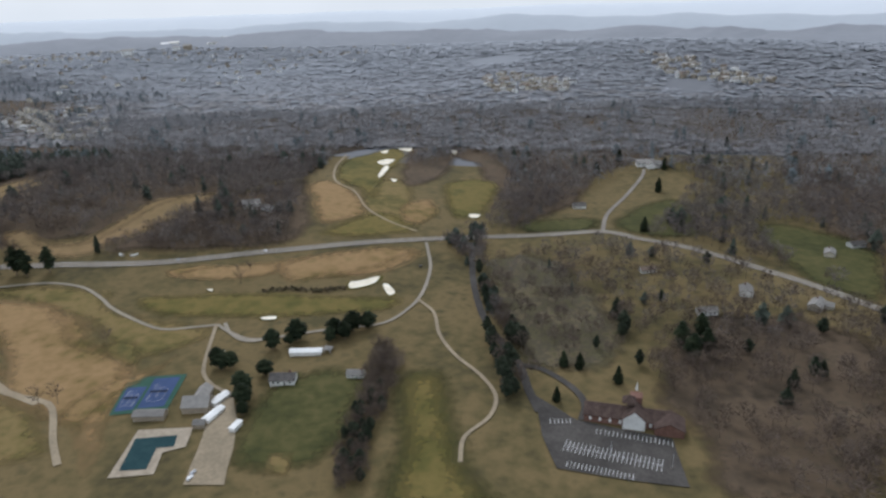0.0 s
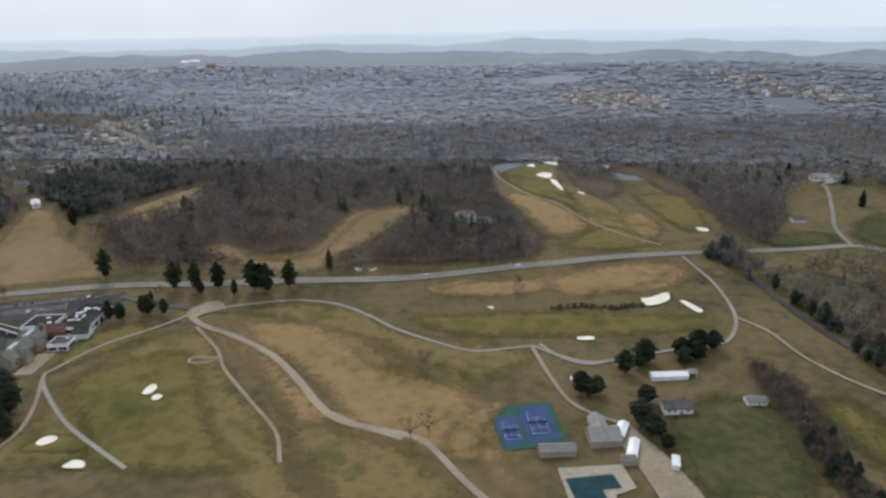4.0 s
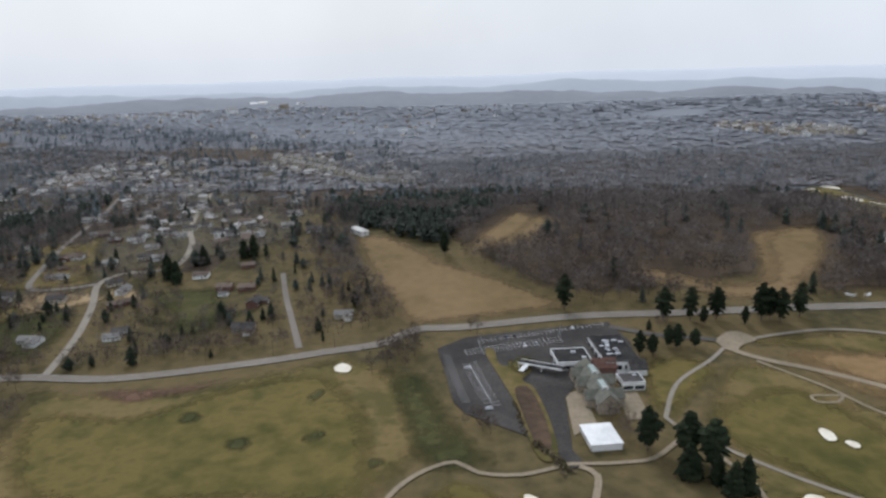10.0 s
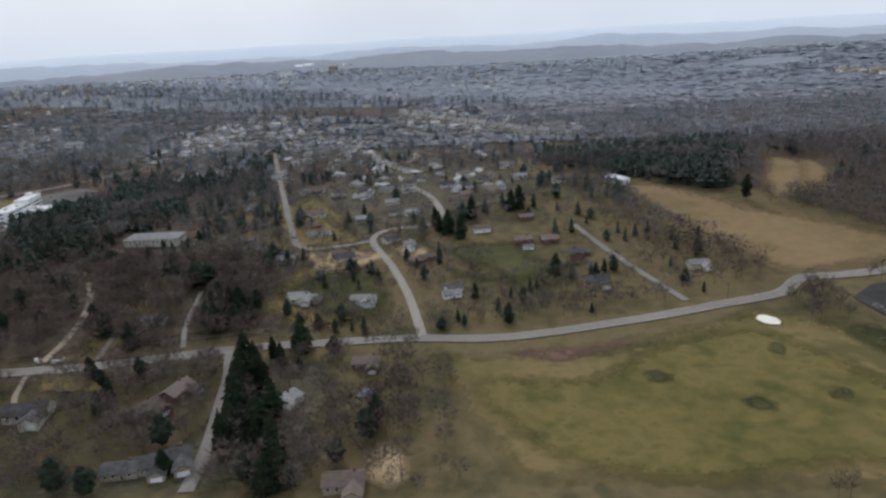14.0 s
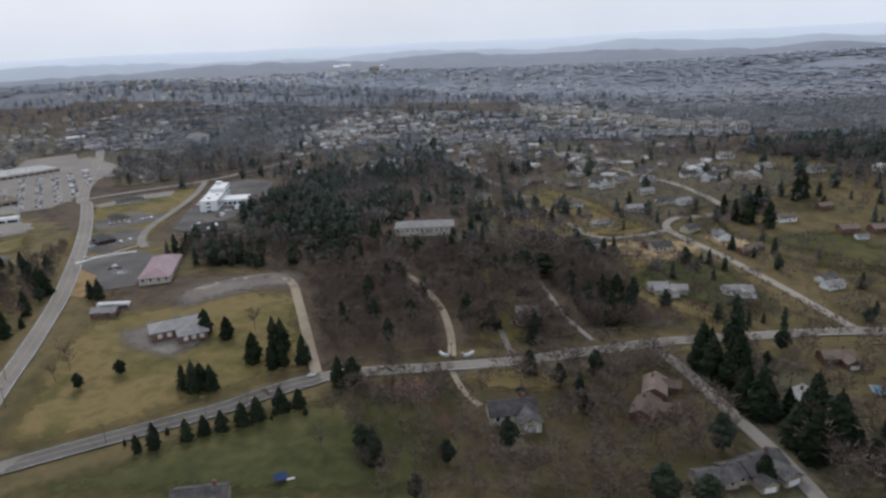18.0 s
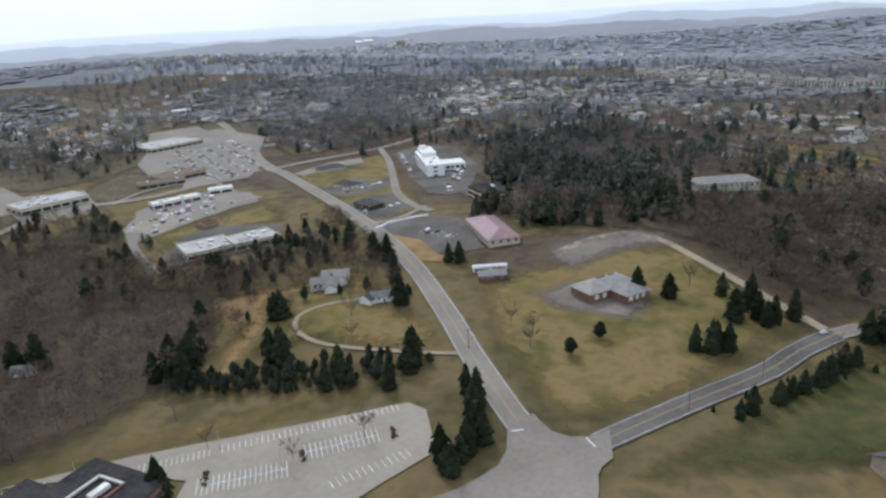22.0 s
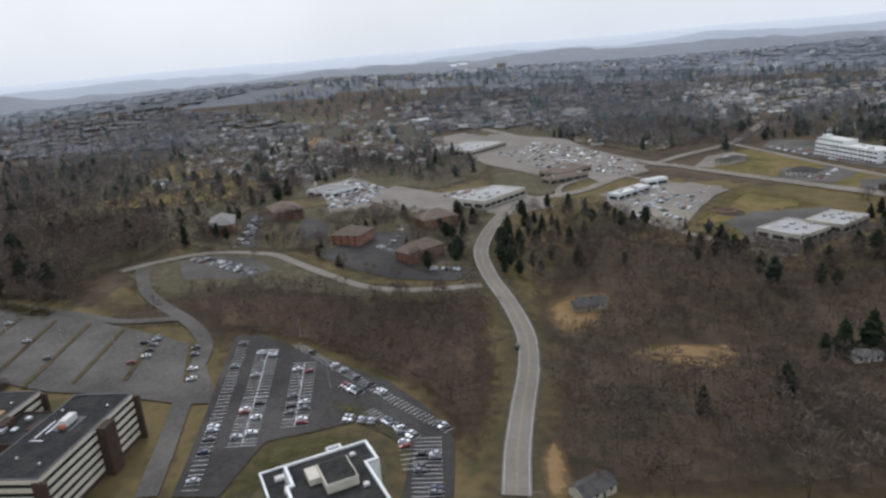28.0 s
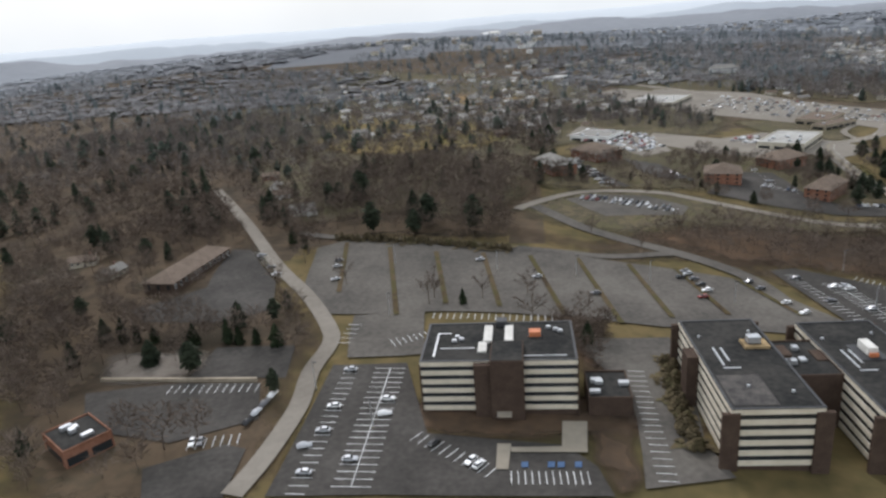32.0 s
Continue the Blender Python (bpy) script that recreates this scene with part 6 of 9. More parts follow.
patch('yard', 'mown garden lawns between houses', [(-727.6, 405.4), (-685.1, 395.3), (-634.2, 345.2), (-633.2, 320.6), (-680.9, 311.4)], 'rough_grass', 2, 4, True)
patch('yard', 'mown garden lawns between houses', [(-624.7, 292.4), (-601.7, 286.6), (-586.7, 242.2), (-618.4, 240.6), (-645.1, 259.9)], 'lawn', 2, 4, True)
patch('planter', 'round red-brown planting bed on the common', [(-970.9, 288.9), (-965.9, 294.7), (-959.7, 288.1), (-960.8, 280.2), (-967.6, 281.7)], 'scrub', 5, 0.5, True)
patch('forecourt', 'pale concrete station forecourt', [(-1004.2, 292.2), (-990.9, 305.4), (-978.2, 290.5), (-986.2, 277.5), (-996.7, 280.6)], 'concrete', 6, 0, False)
patch('yard', 'tan winter lawn beside the lane', [(-1361.9, 524.8), (-1295.6, 528.9), (-1210.1, 435.8), (-1205.7, 383.5), (-1244.2, 375.2), (-1298.5, 420.9)], 'rough_grass', 2, 4, True)
patch('yard', 'tan winter lawn beside the lane', [(-1285.7, 637.6), (-1211.5, 585.1), (-1159.6, 551.7), (-1171.8, 495.2), (-1230.9, 533.5)], 'tan', 2, 4, True)
patch('yard', 'olive lawn among suburban houses', [(-1317.9, 422.3), (-1266.4, 423.2), (-1194.2, 376.6), (-1203.9, 324.2), (-1246.1, 313.2), (-1287.5, 342.0)], 'rough_grass', 2, 5, True)
# flat spots of darker grass: the shade of fairway hollows, painted on
patch('grass_hollow', 'small grass hollow in the fairway', [(-499.5, 196.8), (-495.4, 200.3), (-490.2, 197.0), (-491.1, 191.7), (-496.5, 191.2)], 'lawn', 5, 1.2, True)
patch('grass_hollow', 'small grass hollow in the fairway', [(-474.7, 180.2), (-470.8, 184.3), (-465.5, 179.9), (-467.6, 174.8), (-472.6, 175.5)], 'lawn', 5, 1.2, True)
patch('grass_hollow', 'small grass hollow in the fairway', [(-450.7, 186.9), (-447.2, 190.9), (-443.2, 186.7), (-445.9, 181.7), (-449.9, 182.4)], 'lawn', 5, 1.2, True)
patch('grass_hollow', 'small grass hollow in the fairway', [(-459.7, 211.9), (-456.0, 217.8), (-452.7, 213.5), (-455.0, 207.6)], 'lawn', 5, 1.2, True)
patch('grass_hollow', 'small grass hollow in the fairway', [(-427.1, 173.3), (-423.7, 176.2), (-421.3, 172.5), (-424.8, 169.1)], 'lawn', 5, 1.2, True)
patch('fairway', 'mown olive fairway seen from the bend', [(-407.2, 159.0), (-395.4, 163.1), (-390.2, 154.9), (-391.8, 143.7), (-399.0, 143.4), (-405.7, 149.8)], 'fairway', 4, 1.5, True)
patch('putting_green', 'smooth green round a bunker', [(-403.1, 156.2), (-401.9, 166.3), (-388.6, 160.8), (-383.6, 150.4), (-398.6, 148.5)], 'fairway', 4, 1.5, True)
patch('putting_green', 'smooth green round a bunker', [(-313.4, 164.0), (-309.3, 172.5), (-295.0, 172.2), (-292.0, 164.5), (-313.2, 161.0)], 'fairway', 4, 1.5, True)
patch('dry_grass', 'straw-coloured rough strip', [(-168.3, 213.7), (-155.6, 229.0), (-165.7, 195.0), (-166.5, 173.0), (-179.2, 177.2), (-179.9, 199.6)], 'tan', 3, 3, True)
patch('dry_grass', 'straw-coloured rough', [(-202.6, 296.9), (-181.5, 307.3), (-147.3, 314.4), (-155.8, 296.5), (-193.1, 290.0)], 'tan', 3, 3, True)
patch('dry_grass', 'straw-coloured rough', [(-149.3, 317.0), (-107.0, 340.4), (-79.9, 342.7), (-102.0, 309.0), (-139.9, 293.0)], 'tan', 3, 3, True)
patch('bank', 'tan bank along the scrub', [(-1042.2, 117.0), (-1037.6, 125.4), (-1036.1, 110.3), (-1040.3, 106.2)], 'tan', 2, 3, True)
patch('clearing', 'pale clearing in the scrub', [(-1025.1, 161.3), (-1009.7, 171.3), (-994.9, 168.3), (-995.1, 162.3), (-1011.3, 162.0)], 'tan', 2, 4, True)
patch('clearing', 'pale clearing in the scrub', [(-1018.5, 162.8), (-1007.7, 169.1), (-995.3, 172.1), (-994.8, 159.8), (-1008.0, 157.0)], 'tan', 2, 4, True)
patch('crossing', 'worn pale asphalt crossing with rounded corners', [(-826.3, 134.5), (-826.4, 127.0), (-828.0, 122.0), (-831.8, 118.0), (-836.0, 114.5), (-843.0, 110.0), (-846.0, 101.0), (-830.0, 103.0), (-809.5, 108.0), (-808.3, 115.0), (-808.0, 119.0), (-806.9, 121.9), (-804.4, 124.5), (-803.9, 134.2), (-808.7, 131.9), (-812.6, 131.7), (-816.5, 133.7), (-819.3, 138.1), (-820.4, 140.5)], 'asphalt', 7, 0, False)
patch('club_terrace', 'tan paved club terrace', [(-369.1, 218.7), (-367.1, 192.8), (-359.5, 200.3), (-363.5, 223.6)], 'gravel', 5, 0, False)
patch('club_terrace', 'tan paved club terrace', [(-351.6, 220.8), (-344.9, 223.1), (-342.5, 205.8), (-349.7, 203.9)], 'gravel', 5, 0, False)
patch('planted_island', 'yellowed grass island in the car park', [(-390.3, 242.0), (-381.1, 248.8), (-379.3, 240.5), (-383.9, 233.4), (-388.3, 235.3)], 'rough_grass', 8, 1, True)
patch('planted_island', 'grass bank round the white-rimmed office', [(-1099.6, 108.3), (-1096.6, 118.1), (-1090.1, 120.8), (-1082.4, 123.7), (-1080.1, 117.8), (-1091.3, 109.2), (-1094.4, 100.2), (-1099.2, 99.6)], 'lawn', 8, 1, True)
patch('planted_island', 'grass wedge in the car park', [(-1089.5, 136.8), (-1082.6, 133.8), (-1067.9, 123.1), (-1070.2, 120.8), (-1081.3, 127.1), (-1087.3, 131.0)], 'lawn', 8, 1, True)
patch('verge', 'brown rough verge beside the office road', [(-1131.1, 158.0), (-1127.1, 146.3), (-1120.6, 126.7), (-1114.3, 111.1), (-1109.7, 98.4), (-1112.0, 98.1), (-1117.4, 110.7), (-1123.5, 126.3), (-1128.4, 143.3)], 'scrub', 3, 1.5, True)
patch('planted_bed', 'brown planted bed beside the office', [(-1175.9, 95.5), (-1169.6, 96.7), (-1168.8, 82.8), (-1169.9, 78.9), (-1173.6, 78.6), (-1175.9, 86.1)], 'scrub', 8, 1, False)
patch('forecourt', 'pale paved office forecourt', [(-1190.1, 89.5), (-1188.0, 89.6), (-1187.9, 87.5), (-1176.6, 88.1), (-1175.9, 96.3), (-1179.9, 96.1), (-1180.3, 89.3), (-1188.0, 88.7), (-1188.3, 83.4), (-1190.1, 83.3)], 'concrete', 8, 0, False)
patch('lawn_strip', 'olive verge beside the lane', [(-1224.2, 119.7), (-1221.8, 135.1), (-1237.9, 154.5), (-1230.2, 147.4), (-1219.3, 135.1), (-1219.6, 115.2), (-1221.8, 99.4), (-1220.7, 78.7), (-1222.4, 78.7), (-1223.8, 99.4)], 'rough_grass', 2, 1, True)
patch('common', 'olive grass between the shops', [(-988.1, 274.0), (-966.2, 298.4), (-952.4, 330.9), (-930.5, 302.4), (-928.3, 287.8), (-947.6, 280.8), (-968.8, 253.7)], 'rough_grass', 3, 2, False)
patch('verge', 'yellow-green verge beside the bend', [(-1060.8, 280.1), (-1053.9, 276.0), (-1061.2, 244.9), (-1059.3, 216.0), (-1063.4, 220.8), (-1067.4, 237.8)], 'rough_grass', 3, 1, True)
patch('lawn', 'green lawn under the pines', [(-1035.5, 267.3), (-1027.1, 298.9), (-999.8, 283.4), (-998.4, 264.7), (-1018.1, 266.5)], 'lawn', 3, 3, True)
patch('woodland_floor', 'olive-brown suburban ground under trees', [(-820.0, 259.8), (-862.3, 407.1), (-830.3, 773.8), (-628.8, 686.6), (-679.2, 383.2), (-699.3, 265.8), (-721.3, 250.1), (-765.4, 249.9)], 'suburb_floor', 1, 8, False)
patch('woodland_floor', 'olive-brown suburban ground under trees', [(-694.3, 196.0), (-694.4, 279.6), (-886.7, 632.1), (-678.5, 657.3), (-519.0, 395.6), (-617.3, 328.0), (-626.6, 250.4), (-624.8, 220.8)], 'suburb_floor', 1, 8, False)
patch('woodland_floor', 'olive-brown suburban ground under trees', [(-715.6, 189.7), (-672.6, 202.7), (-598.5, 205.5), (-589.7, 177.0), (-587.8, 134.2), (-662.6, 127.8)], 'suburb_floor', 1, 8, False)
patch('woodland_floor', 'olive-brown suburban ground under trees', [(-1254.9, 196.2), (-1461.3, 529.8), (-1377.0, 782.4), (-1145.8, 651.1), (-1088.0, 403.5), (-1164.2, 372.3), (-1179.6, 233.5), (-1190.5, 214.1), (-1207.4, 188.0)], 'suburb_floor', 1, 8, False)
patch('woodland_floor', 'olive-brown suburban ground under trees', [(-1285.1, 103.1), (-1350.3, 184.5), (-1323.3, 283.5), (-1279.5, 204.6), (-1246.4, 162.4), (-1236.8, 141.3), (-1257.0, 122.6), (-1268.6, 102.9)], 'leaf_floor', 1, 8, False)
patch('woodland_floor', 'grey-brown ground under trees', [(-827.8, 271.8), (-787.5, 610.9), (-645.1, 490.3), (-750.9, 233.8), (-766.3, 249.1), (-801.8, 262.2)], 'leaf_floor', 1, 6, False)
patch('woodland_floor', 'olive-brown ground between shops', [(-1095.8, 541.4), (-1024.5, 505.7), (-975.8, 437.3), (-872.7, 562.1), (-886.5, 684.2), (-1063.4, 745.8), (-1147.4, 685.6)], 'suburb_floor', 1, 6, False)
patch('woodland_floor', 'olive-brown ground between apartments', [(-1179.6, 233.5), (-1181.2, 289.3), (-1097.2, 346.7), (-1054.3, 285.1), (-1061.6, 238.4), (-1062.2, 210.7), (-1096.8, 206.4), (-1133.8, 229.6)], 'suburb_floor', 1, 6, False)
patch('lawn', 'leaf-strewn brown garden lawn below the road', [(-733.5, 174.9), (-701.5, 180.1), (-658.4, 193.8), (-634.2, 200.1), (-619.1, 164.8), (-639.4, 135.7), (-723.8, 127.2), (-736.6, 147.7)], 'brown_lawn', 1, 5, True)
patch('lawn', 'yellow-green garden lawn', [(-696.7, 185.5), (-675.1, 191.6), (-666.7, 179.7), (-673.3, 175.8), (-691.8, 176.6)], 'rough_grass', 3, 3, True)
patch('yard', 'bare tan building plot in the estate', [(-641.1, 305.9), (-620.4, 311.7), (-606.6, 308.4), (-601.2, 301.8), (-621.4, 285.3), (-637.2, 286.0)], 'mud', 3, 3, True)
patch('bay_paint', 'blue painted accessible parking bay', [(-1186.4, 85.2), (-1185.4, 85.3), (-1185.4, 84.0), (-1186.4, 83.9)], 'blue_sign', 8, 0, False)
patch('bay_paint', 'blue painted accessible parking bay', [(-1182.5, 85.5), (-1181.5, 85.5), (-1181.6, 84.2), (-1182.6, 84.1)], 'blue_sign', 8, 0, False)
patch('bay_paint', 'blue painted accessible parking bay', [(-1181.1, 85.5), (-1180.1, 85.6), (-1180.2, 84.3), (-1181.2, 84.2)], 'blue_sign', 8, 0, False)
patch('bay_paint', 'blue painted accessible parking bay', [(-1178.6, 85.7), (-1177.6, 85.8), (-1177.7, 84.4), (-1178.7, 84.4)], 'blue_sign', 8, 0, False)
patch('woodland_floor', 'brown leafy ground round the yards', [(-1345.7, 178.9), (-1326.6, 202.4), (-1317.1, 270.0), (-1275.3, 203.8), (-1246.4, 162.4), (-1228.0, 127.1), (-1225.5, 104.8), (-1223.1, 76.0), (-1262.5, 74.7)], 'leaf_floor', 1, 5, True)
patch('woodland_floor', 'brown leafy ground behind the terraces', [(-1258.9, 200.9), (-1228.1, 214.0), (-1190.4, 194.6), (-1159.2, 181.4), (-1131.0, 175.6), (-1107.7, 147.7), (-1114.3, 133.4), (-1131.2, 160.8), (-1174.9, 176.4), (-1213.1, 185.6), (-1246.4, 183.7)], 'leaf_floor', 1, 4, True)
patch('woodland_floor', 'brown ground between shops and houses', [(-1214.0, 363.8), (-1207.9, 463.4), (-1096.7, 543.6), (-1066.7, 421.9), (-1091.5, 346.5), (-1119.9, 347.5), (-1167.8, 316.3), (-1181.2, 257.4)], 'suburb_floor', 1, 6, True)
patch('woodland_floor', 'brown ground beside the shops', [(-1069.0, 400.3), (-1026.1, 383.1), (-1024.6, 342.2), (-1041.7, 323.5), (-1069.4, 345.8)], 'suburb_floor', 1, 5, True)
patch('woodland_floor', 'brown leaf-strewn woodland floor', [(214.0, 773.6), (324.2, 795.7), (171.5, 388.5), (146.7, 428.3), (162.7, 551.0)], 'leaf_floor', 1, 6, True)
patch('woodland_floor', 'reddish brown scrub above the car park', [(-1166.5, 182.4), (-1124.6, 200.2), (-1081.3, 196.8), (-1061.3, 203.7), (-1054.0, 164.8), (-1051.8, 137.9), (-1054.5, 116.9), (-1059.7, 118.1), (-1073.5, 140.1), (-1095.2, 158.0), (-1125.9, 164.7), (-1128.4, 160.0), (-1147.0, 175.9)], 'scrub', 2, 3, True)
patch('woodland_floor', 'brown leafy ground between the offices', [(-1183.5, 140.9), (-1171.2, 141.7), (-1166.0, 121.7), (-1166.0, 105.3), (-1164.3, 91.9), (-1170.1, 91.4), (-1175.9, 112.2)], 'scrub', 2, 3, True)
patch('bank', 'brown leafy ground before the offices', [(-1215.7, 100.2), (-1175.5, 105.3), (-1158.8, 96.4), (-1158.6, 93.2), (-1210.3, 90.4)], 'scrub', 2, 3, True)
patch('lawn', 'green lawn before the club terrace', [(-343.7, 239.1), (-328.0, 254.1), (-312.9, 242.3), (-330.2, 212.6), (-336.9, 198.0), (-341.2, 211.3)], 'fairway', 2, 3, True)
patch('practice_lawn', 'green lawn beside the club car park', [(-438.7, 232.5), (-421.3, 233.3), (-403.6, 201.4), (-386.6, 176.7), (-402.5, 166.6), (-421.4, 179.6)], 'lawn', 2, 2, False)

# roads and paths
road('main_road', 'pale grey two-lane country road with white edge lines', [(135.6, 294.6), (122.1, 313.4), (103.4, 334.9), (68.8, 369.4), (39.9, 384.6), (19.8, 394.0), (-15.1, 380.8), (-53.5, 367.5), (-107.9, 347.1), (-142.5, 332.5), (-165.0, 324.2), (-214.0, 306.9), (-265.8, 299.1), (-270.3, 298.7), (-317.5, 290.7), (-362.5, 284.8), (-410.0, 272.7), (-430.1, 269.9), (-442.3, 256.7), (-464.1, 248.4), (-485.3, 240.4), (-506.0, 233.9), (-530.4, 226.8), (-548.8, 223.6), (-576.9, 223.4), (-600.0, 219.9), (-632.5, 212.8), (-658.1, 203.2), (-682.2, 193.6), (-702.5, 187.8), (-730.6, 180.8), (-734.9, 179.2), (-739.5, 177.2)], 5.4, 'asphalt', lines='ey', kerbs=False)
road('church_street', 'two-lane road with yellow centre line', [(-739.5, 177.2), (-752.5, 167.9), (-763.3, 158.3), (-786.0, 143.8), (-806.6, 130.0)], 6.6, 'grey_asphalt', lines='ye', kerbs=False)
road('north_road', 'pale grey road with yellow centre line', [(-823.0, 135.5), (-826.0, 142.0), (-836.0, 166.3), (-845.5, 191.1), (-862.4, 229.7), (-890.0, 279.1), (-924.0, 333.3), (-965.2, 393.3), (-976.4, 404.8), (-1019.2, 474.1), (-1081.9, 581.7), (-1148.8, 670.2)], 7.2, 'asphalt', lines='ye', kerbs=False)
link("stop_line", ribbon([(-825.4, 133.6), (-822.6, 134.2)], 0, .4, .46), M["white_line"], bpy.data.objects["crossing"])
link("stop_line", ribbon([(-809.2, 131.2), (-807.6, 128.2)], 0, .4, .46), M["white_line"], bpy.data.objects["crossing"])
link("lane_line", ribbon([(-845.0, 104.6), (-838.0, 108.8), (-831.5, 113.8)], 0, .14, .46), M["yellow_line"], bpy.data.objects["crossing"])
link("lane_line", ribbon([(-838.5, 103.9), (-832.6, 107.4), (-829.8, 110.4)], 0, .14, .46), M["white_line"], bpy.data.objects["crossing"])
road('east_arm', 'pale road arm beyond the crossing', [(-976.4, 404.8), (-957.1, 428.4), (-916.5, 471.5), (-874.0, 549.9)], 5.5, 'asphalt', lines='', kerbs=False)
road('west_road', 'pale grey road with yellow centre line', [(-983.3, 403.8), (-1015.8, 345.8), (-1034.5, 328.5), (-1051.9, 316.4), (-1060.5, 281.9), (-1064.3, 245.2), (-1059.8, 219.4), (-1052.2, 196.7), (-1046.6, 175.3), (-1045.4, 156.9), (-1046.4, 138.1), (-1047.1, 120.4), (-1046.8, 105.9)], 5.6, 'asphalt', lines='ye', kerbs=False)
road('apartment_road', 'pale grey access road', [(-1061.3, 208.8), (-1080.4, 202.8), (-1097.1, 202.9), (-1114.2, 212.2), (-1129.4, 222.7), (-1141.8, 230.1), (-1166.0, 229.0), (-1183.0, 215.9), (-1188.0, 209.5)], 3.6, 'asphalt', lines='', kerbs=False)
road('office_road', 'grey access road', [(-1182.2, 213.0), (-1169.3, 193.5), (-1158.2, 183.0), (-1146.8, 174.7), (-1137.9, 166.8), (-1131.3, 157.3), (-1126.9, 140.8), (-1121.0, 122.2), (-1116.3, 107.3), (-1113.4, 97.9)], 4.2, 'grey_asphalt', lines='', kerbs=False)
road('office_road', 'grey access road', [(-1146.7, 174.0), (-1163.4, 170.5), (-1177.3, 173.5), (-1207.6, 180.3), (-1238.6, 186.2), (-1254.5, 192.5)], 3.0, 'grey_asphalt', lines='', kerbs=False)
road('lane', 'pale worn lane', [(-1311.2, 259.8), (-1275.3, 203.8), (-1252.6, 166.9), (-1237.5, 146.0), (-1227.9, 129.7), (-1225.4, 122.1), (-1226.2, 110.8), (-1224.8, 99.3), (-1225.7, 85.1), (-1227.3, 76.0)], 3.6, 'asphalt', lines='', kerbs=False)
road('street', 'pale concrete housing street', [(-572.6, 223.5), (-575.7, 233.6), (-585.8, 262.2), (-599.9, 292.9), (-616.0, 322.6), (-610.6, 337.9), (-595.3, 340.8), (-584.8, 351.2), (-596.0, 387.0), (-618.8, 427.1), (-651.8, 501.5), (-686.3, 589.5)], 3.6, 'concrete', lines='', kerbs=False)
road('street', 'grey housing street', [(-616.0, 322.6), (-631.6, 315.3), (-651.4, 314.2), (-668.8, 347.2), (-707.2, 432.1), (-777.0, 589.9)], 3.4, 'asphalt', lines='', kerbs=False)
road('street', 'grey housing street', [(-476.5, 251.9), (-490.6, 280.9), (-502.8, 305.7), (-515.8, 335.2)], 2.8, 'asphalt', lines='', kerbs=False)
road('drive', 'pale drive with white gate walls', [(-702.4, 193.9), (-705.0, 209.6), (-710.9, 228.6), (-719.8, 245.3), (-730.5, 260.4)], 2.6, 'gravel', lines='', kerbs=False)
road('drive', 'grey drive', [(-684.2, 198.1), (-688.7, 213.9)], 2.0, 'asphalt', lines='', kerbs=False)
road('drive', 'narrow grey drive', [(-658.3, 209.8), (-666.8, 228.0), (-675.7, 257.6)], 1.8, 'asphalt', lines='', kerbs=False)
road('drive', 'pale gravel church drive', [(-741.5, 179.5), (-751.1, 200.3), (-762.5, 224.8), (-772.9, 244.8), (-783.6, 251.3), (-799.4, 243.5), (-810.4, 232.3)], 3.4, 'gravel', lines='', kerbs=False)
road('street', 'grey street between gardens', [(-640.0, 208.5), (-632.7, 192.9), (-626.7, 174.2), (-619.4, 150.9), (-616.0, 134.0)], 4.0, 'asphalt', lines='', kerbs=False)
road('drive', 'loop drive of a house', [(-839.9, 167.7), (-850.1, 168.4), (-862.1, 170.4), (-874.6, 173.0), (-882.9, 176.4), (-890.5, 183.4), (-892.6, 192.4), (-885.5, 199.4), (-873.1, 202.3)], 1.6, 'gravel', lines='', kerbs=False)
road('drive', 'grey drive to a house', [(-701.3, 184.5), (-695.8, 172.6), (-691.3, 167.3)], 1.8, 'gravel', lines='', kerbs=False)
road('side_road', 'pale road with a verge', [(-1002.4, 283.7), (-982.7, 256.0), (-967.0, 238.6), (-957.9, 231.7)], 3.4, 'asphalt', lines='', kerbs=False)
road('side_road', 'pale access road', [(-963.9, 334.2), (-987.4, 358.8), (-1006.1, 376.7), (-1029.9, 353.3), (-1034.3, 324.2)], 3.0, 'asphalt', lines='', kerbs=False)
road('side_road', 'pale access road past the clinic', [(-919, 464), (-906, 424), (-895, 378), (-884, 330), (-872, 303), (-862, 290)], 4.2, 'asphalt', lines='', kerbs=False)
road('side_road', 'pale access road between the lots', [(-896, 288), (-884, 277), (-874, 283), (-866, 300)], 3.4, 'asphalt', lines='', kerbs=False)
road('ring_path', 'brick-red ring path on the grass', [(-971.5, 292), (-966, 286.8), (-961.5, 290), (-963.5, 296), (-969, 298), (-972, 294)], 1.5, 'red_earth', lines='', kerbs=False, category='path')
road('club_road', 'black drive under trees', [(-53.9, 359.2), (-45.5, 306.9), (-34.2, 265.9), (-18.0, 233.7), (-12.4, 214.1), (-7.6, 200.3)], 3.2, 'dark_asphalt', lines='', kerbs=False)
road('club_road', 'black curving church drive', [(-17.9, 231.5), (-8.0, 228.4), (2.7, 217.6), (7.6, 207.2), (6.5, 197.0)], 2.6, 'dark_asphalt', lines='', kerbs=False)
road('drive', 'grey estate drive', [(19.8, 394.0), (24.2, 430.1), (37.4, 471.4), (53.2, 523.8), (57.2, 546.7)], 2.6, 'asphalt', lines='', kerbs=False)
road('track', 'pale gravel farm track', [(-308.2, 261.5), (-296.8, 252.9), (-276.0, 244.1), (-256.3, 232.2), (-240.2, 216.6), (-227.9, 202.3), (-217.9, 193.9), (-205.0, 190.0), (-193.6, 186.4)], 3.0, 'gravel', lines='', kerbs=False)
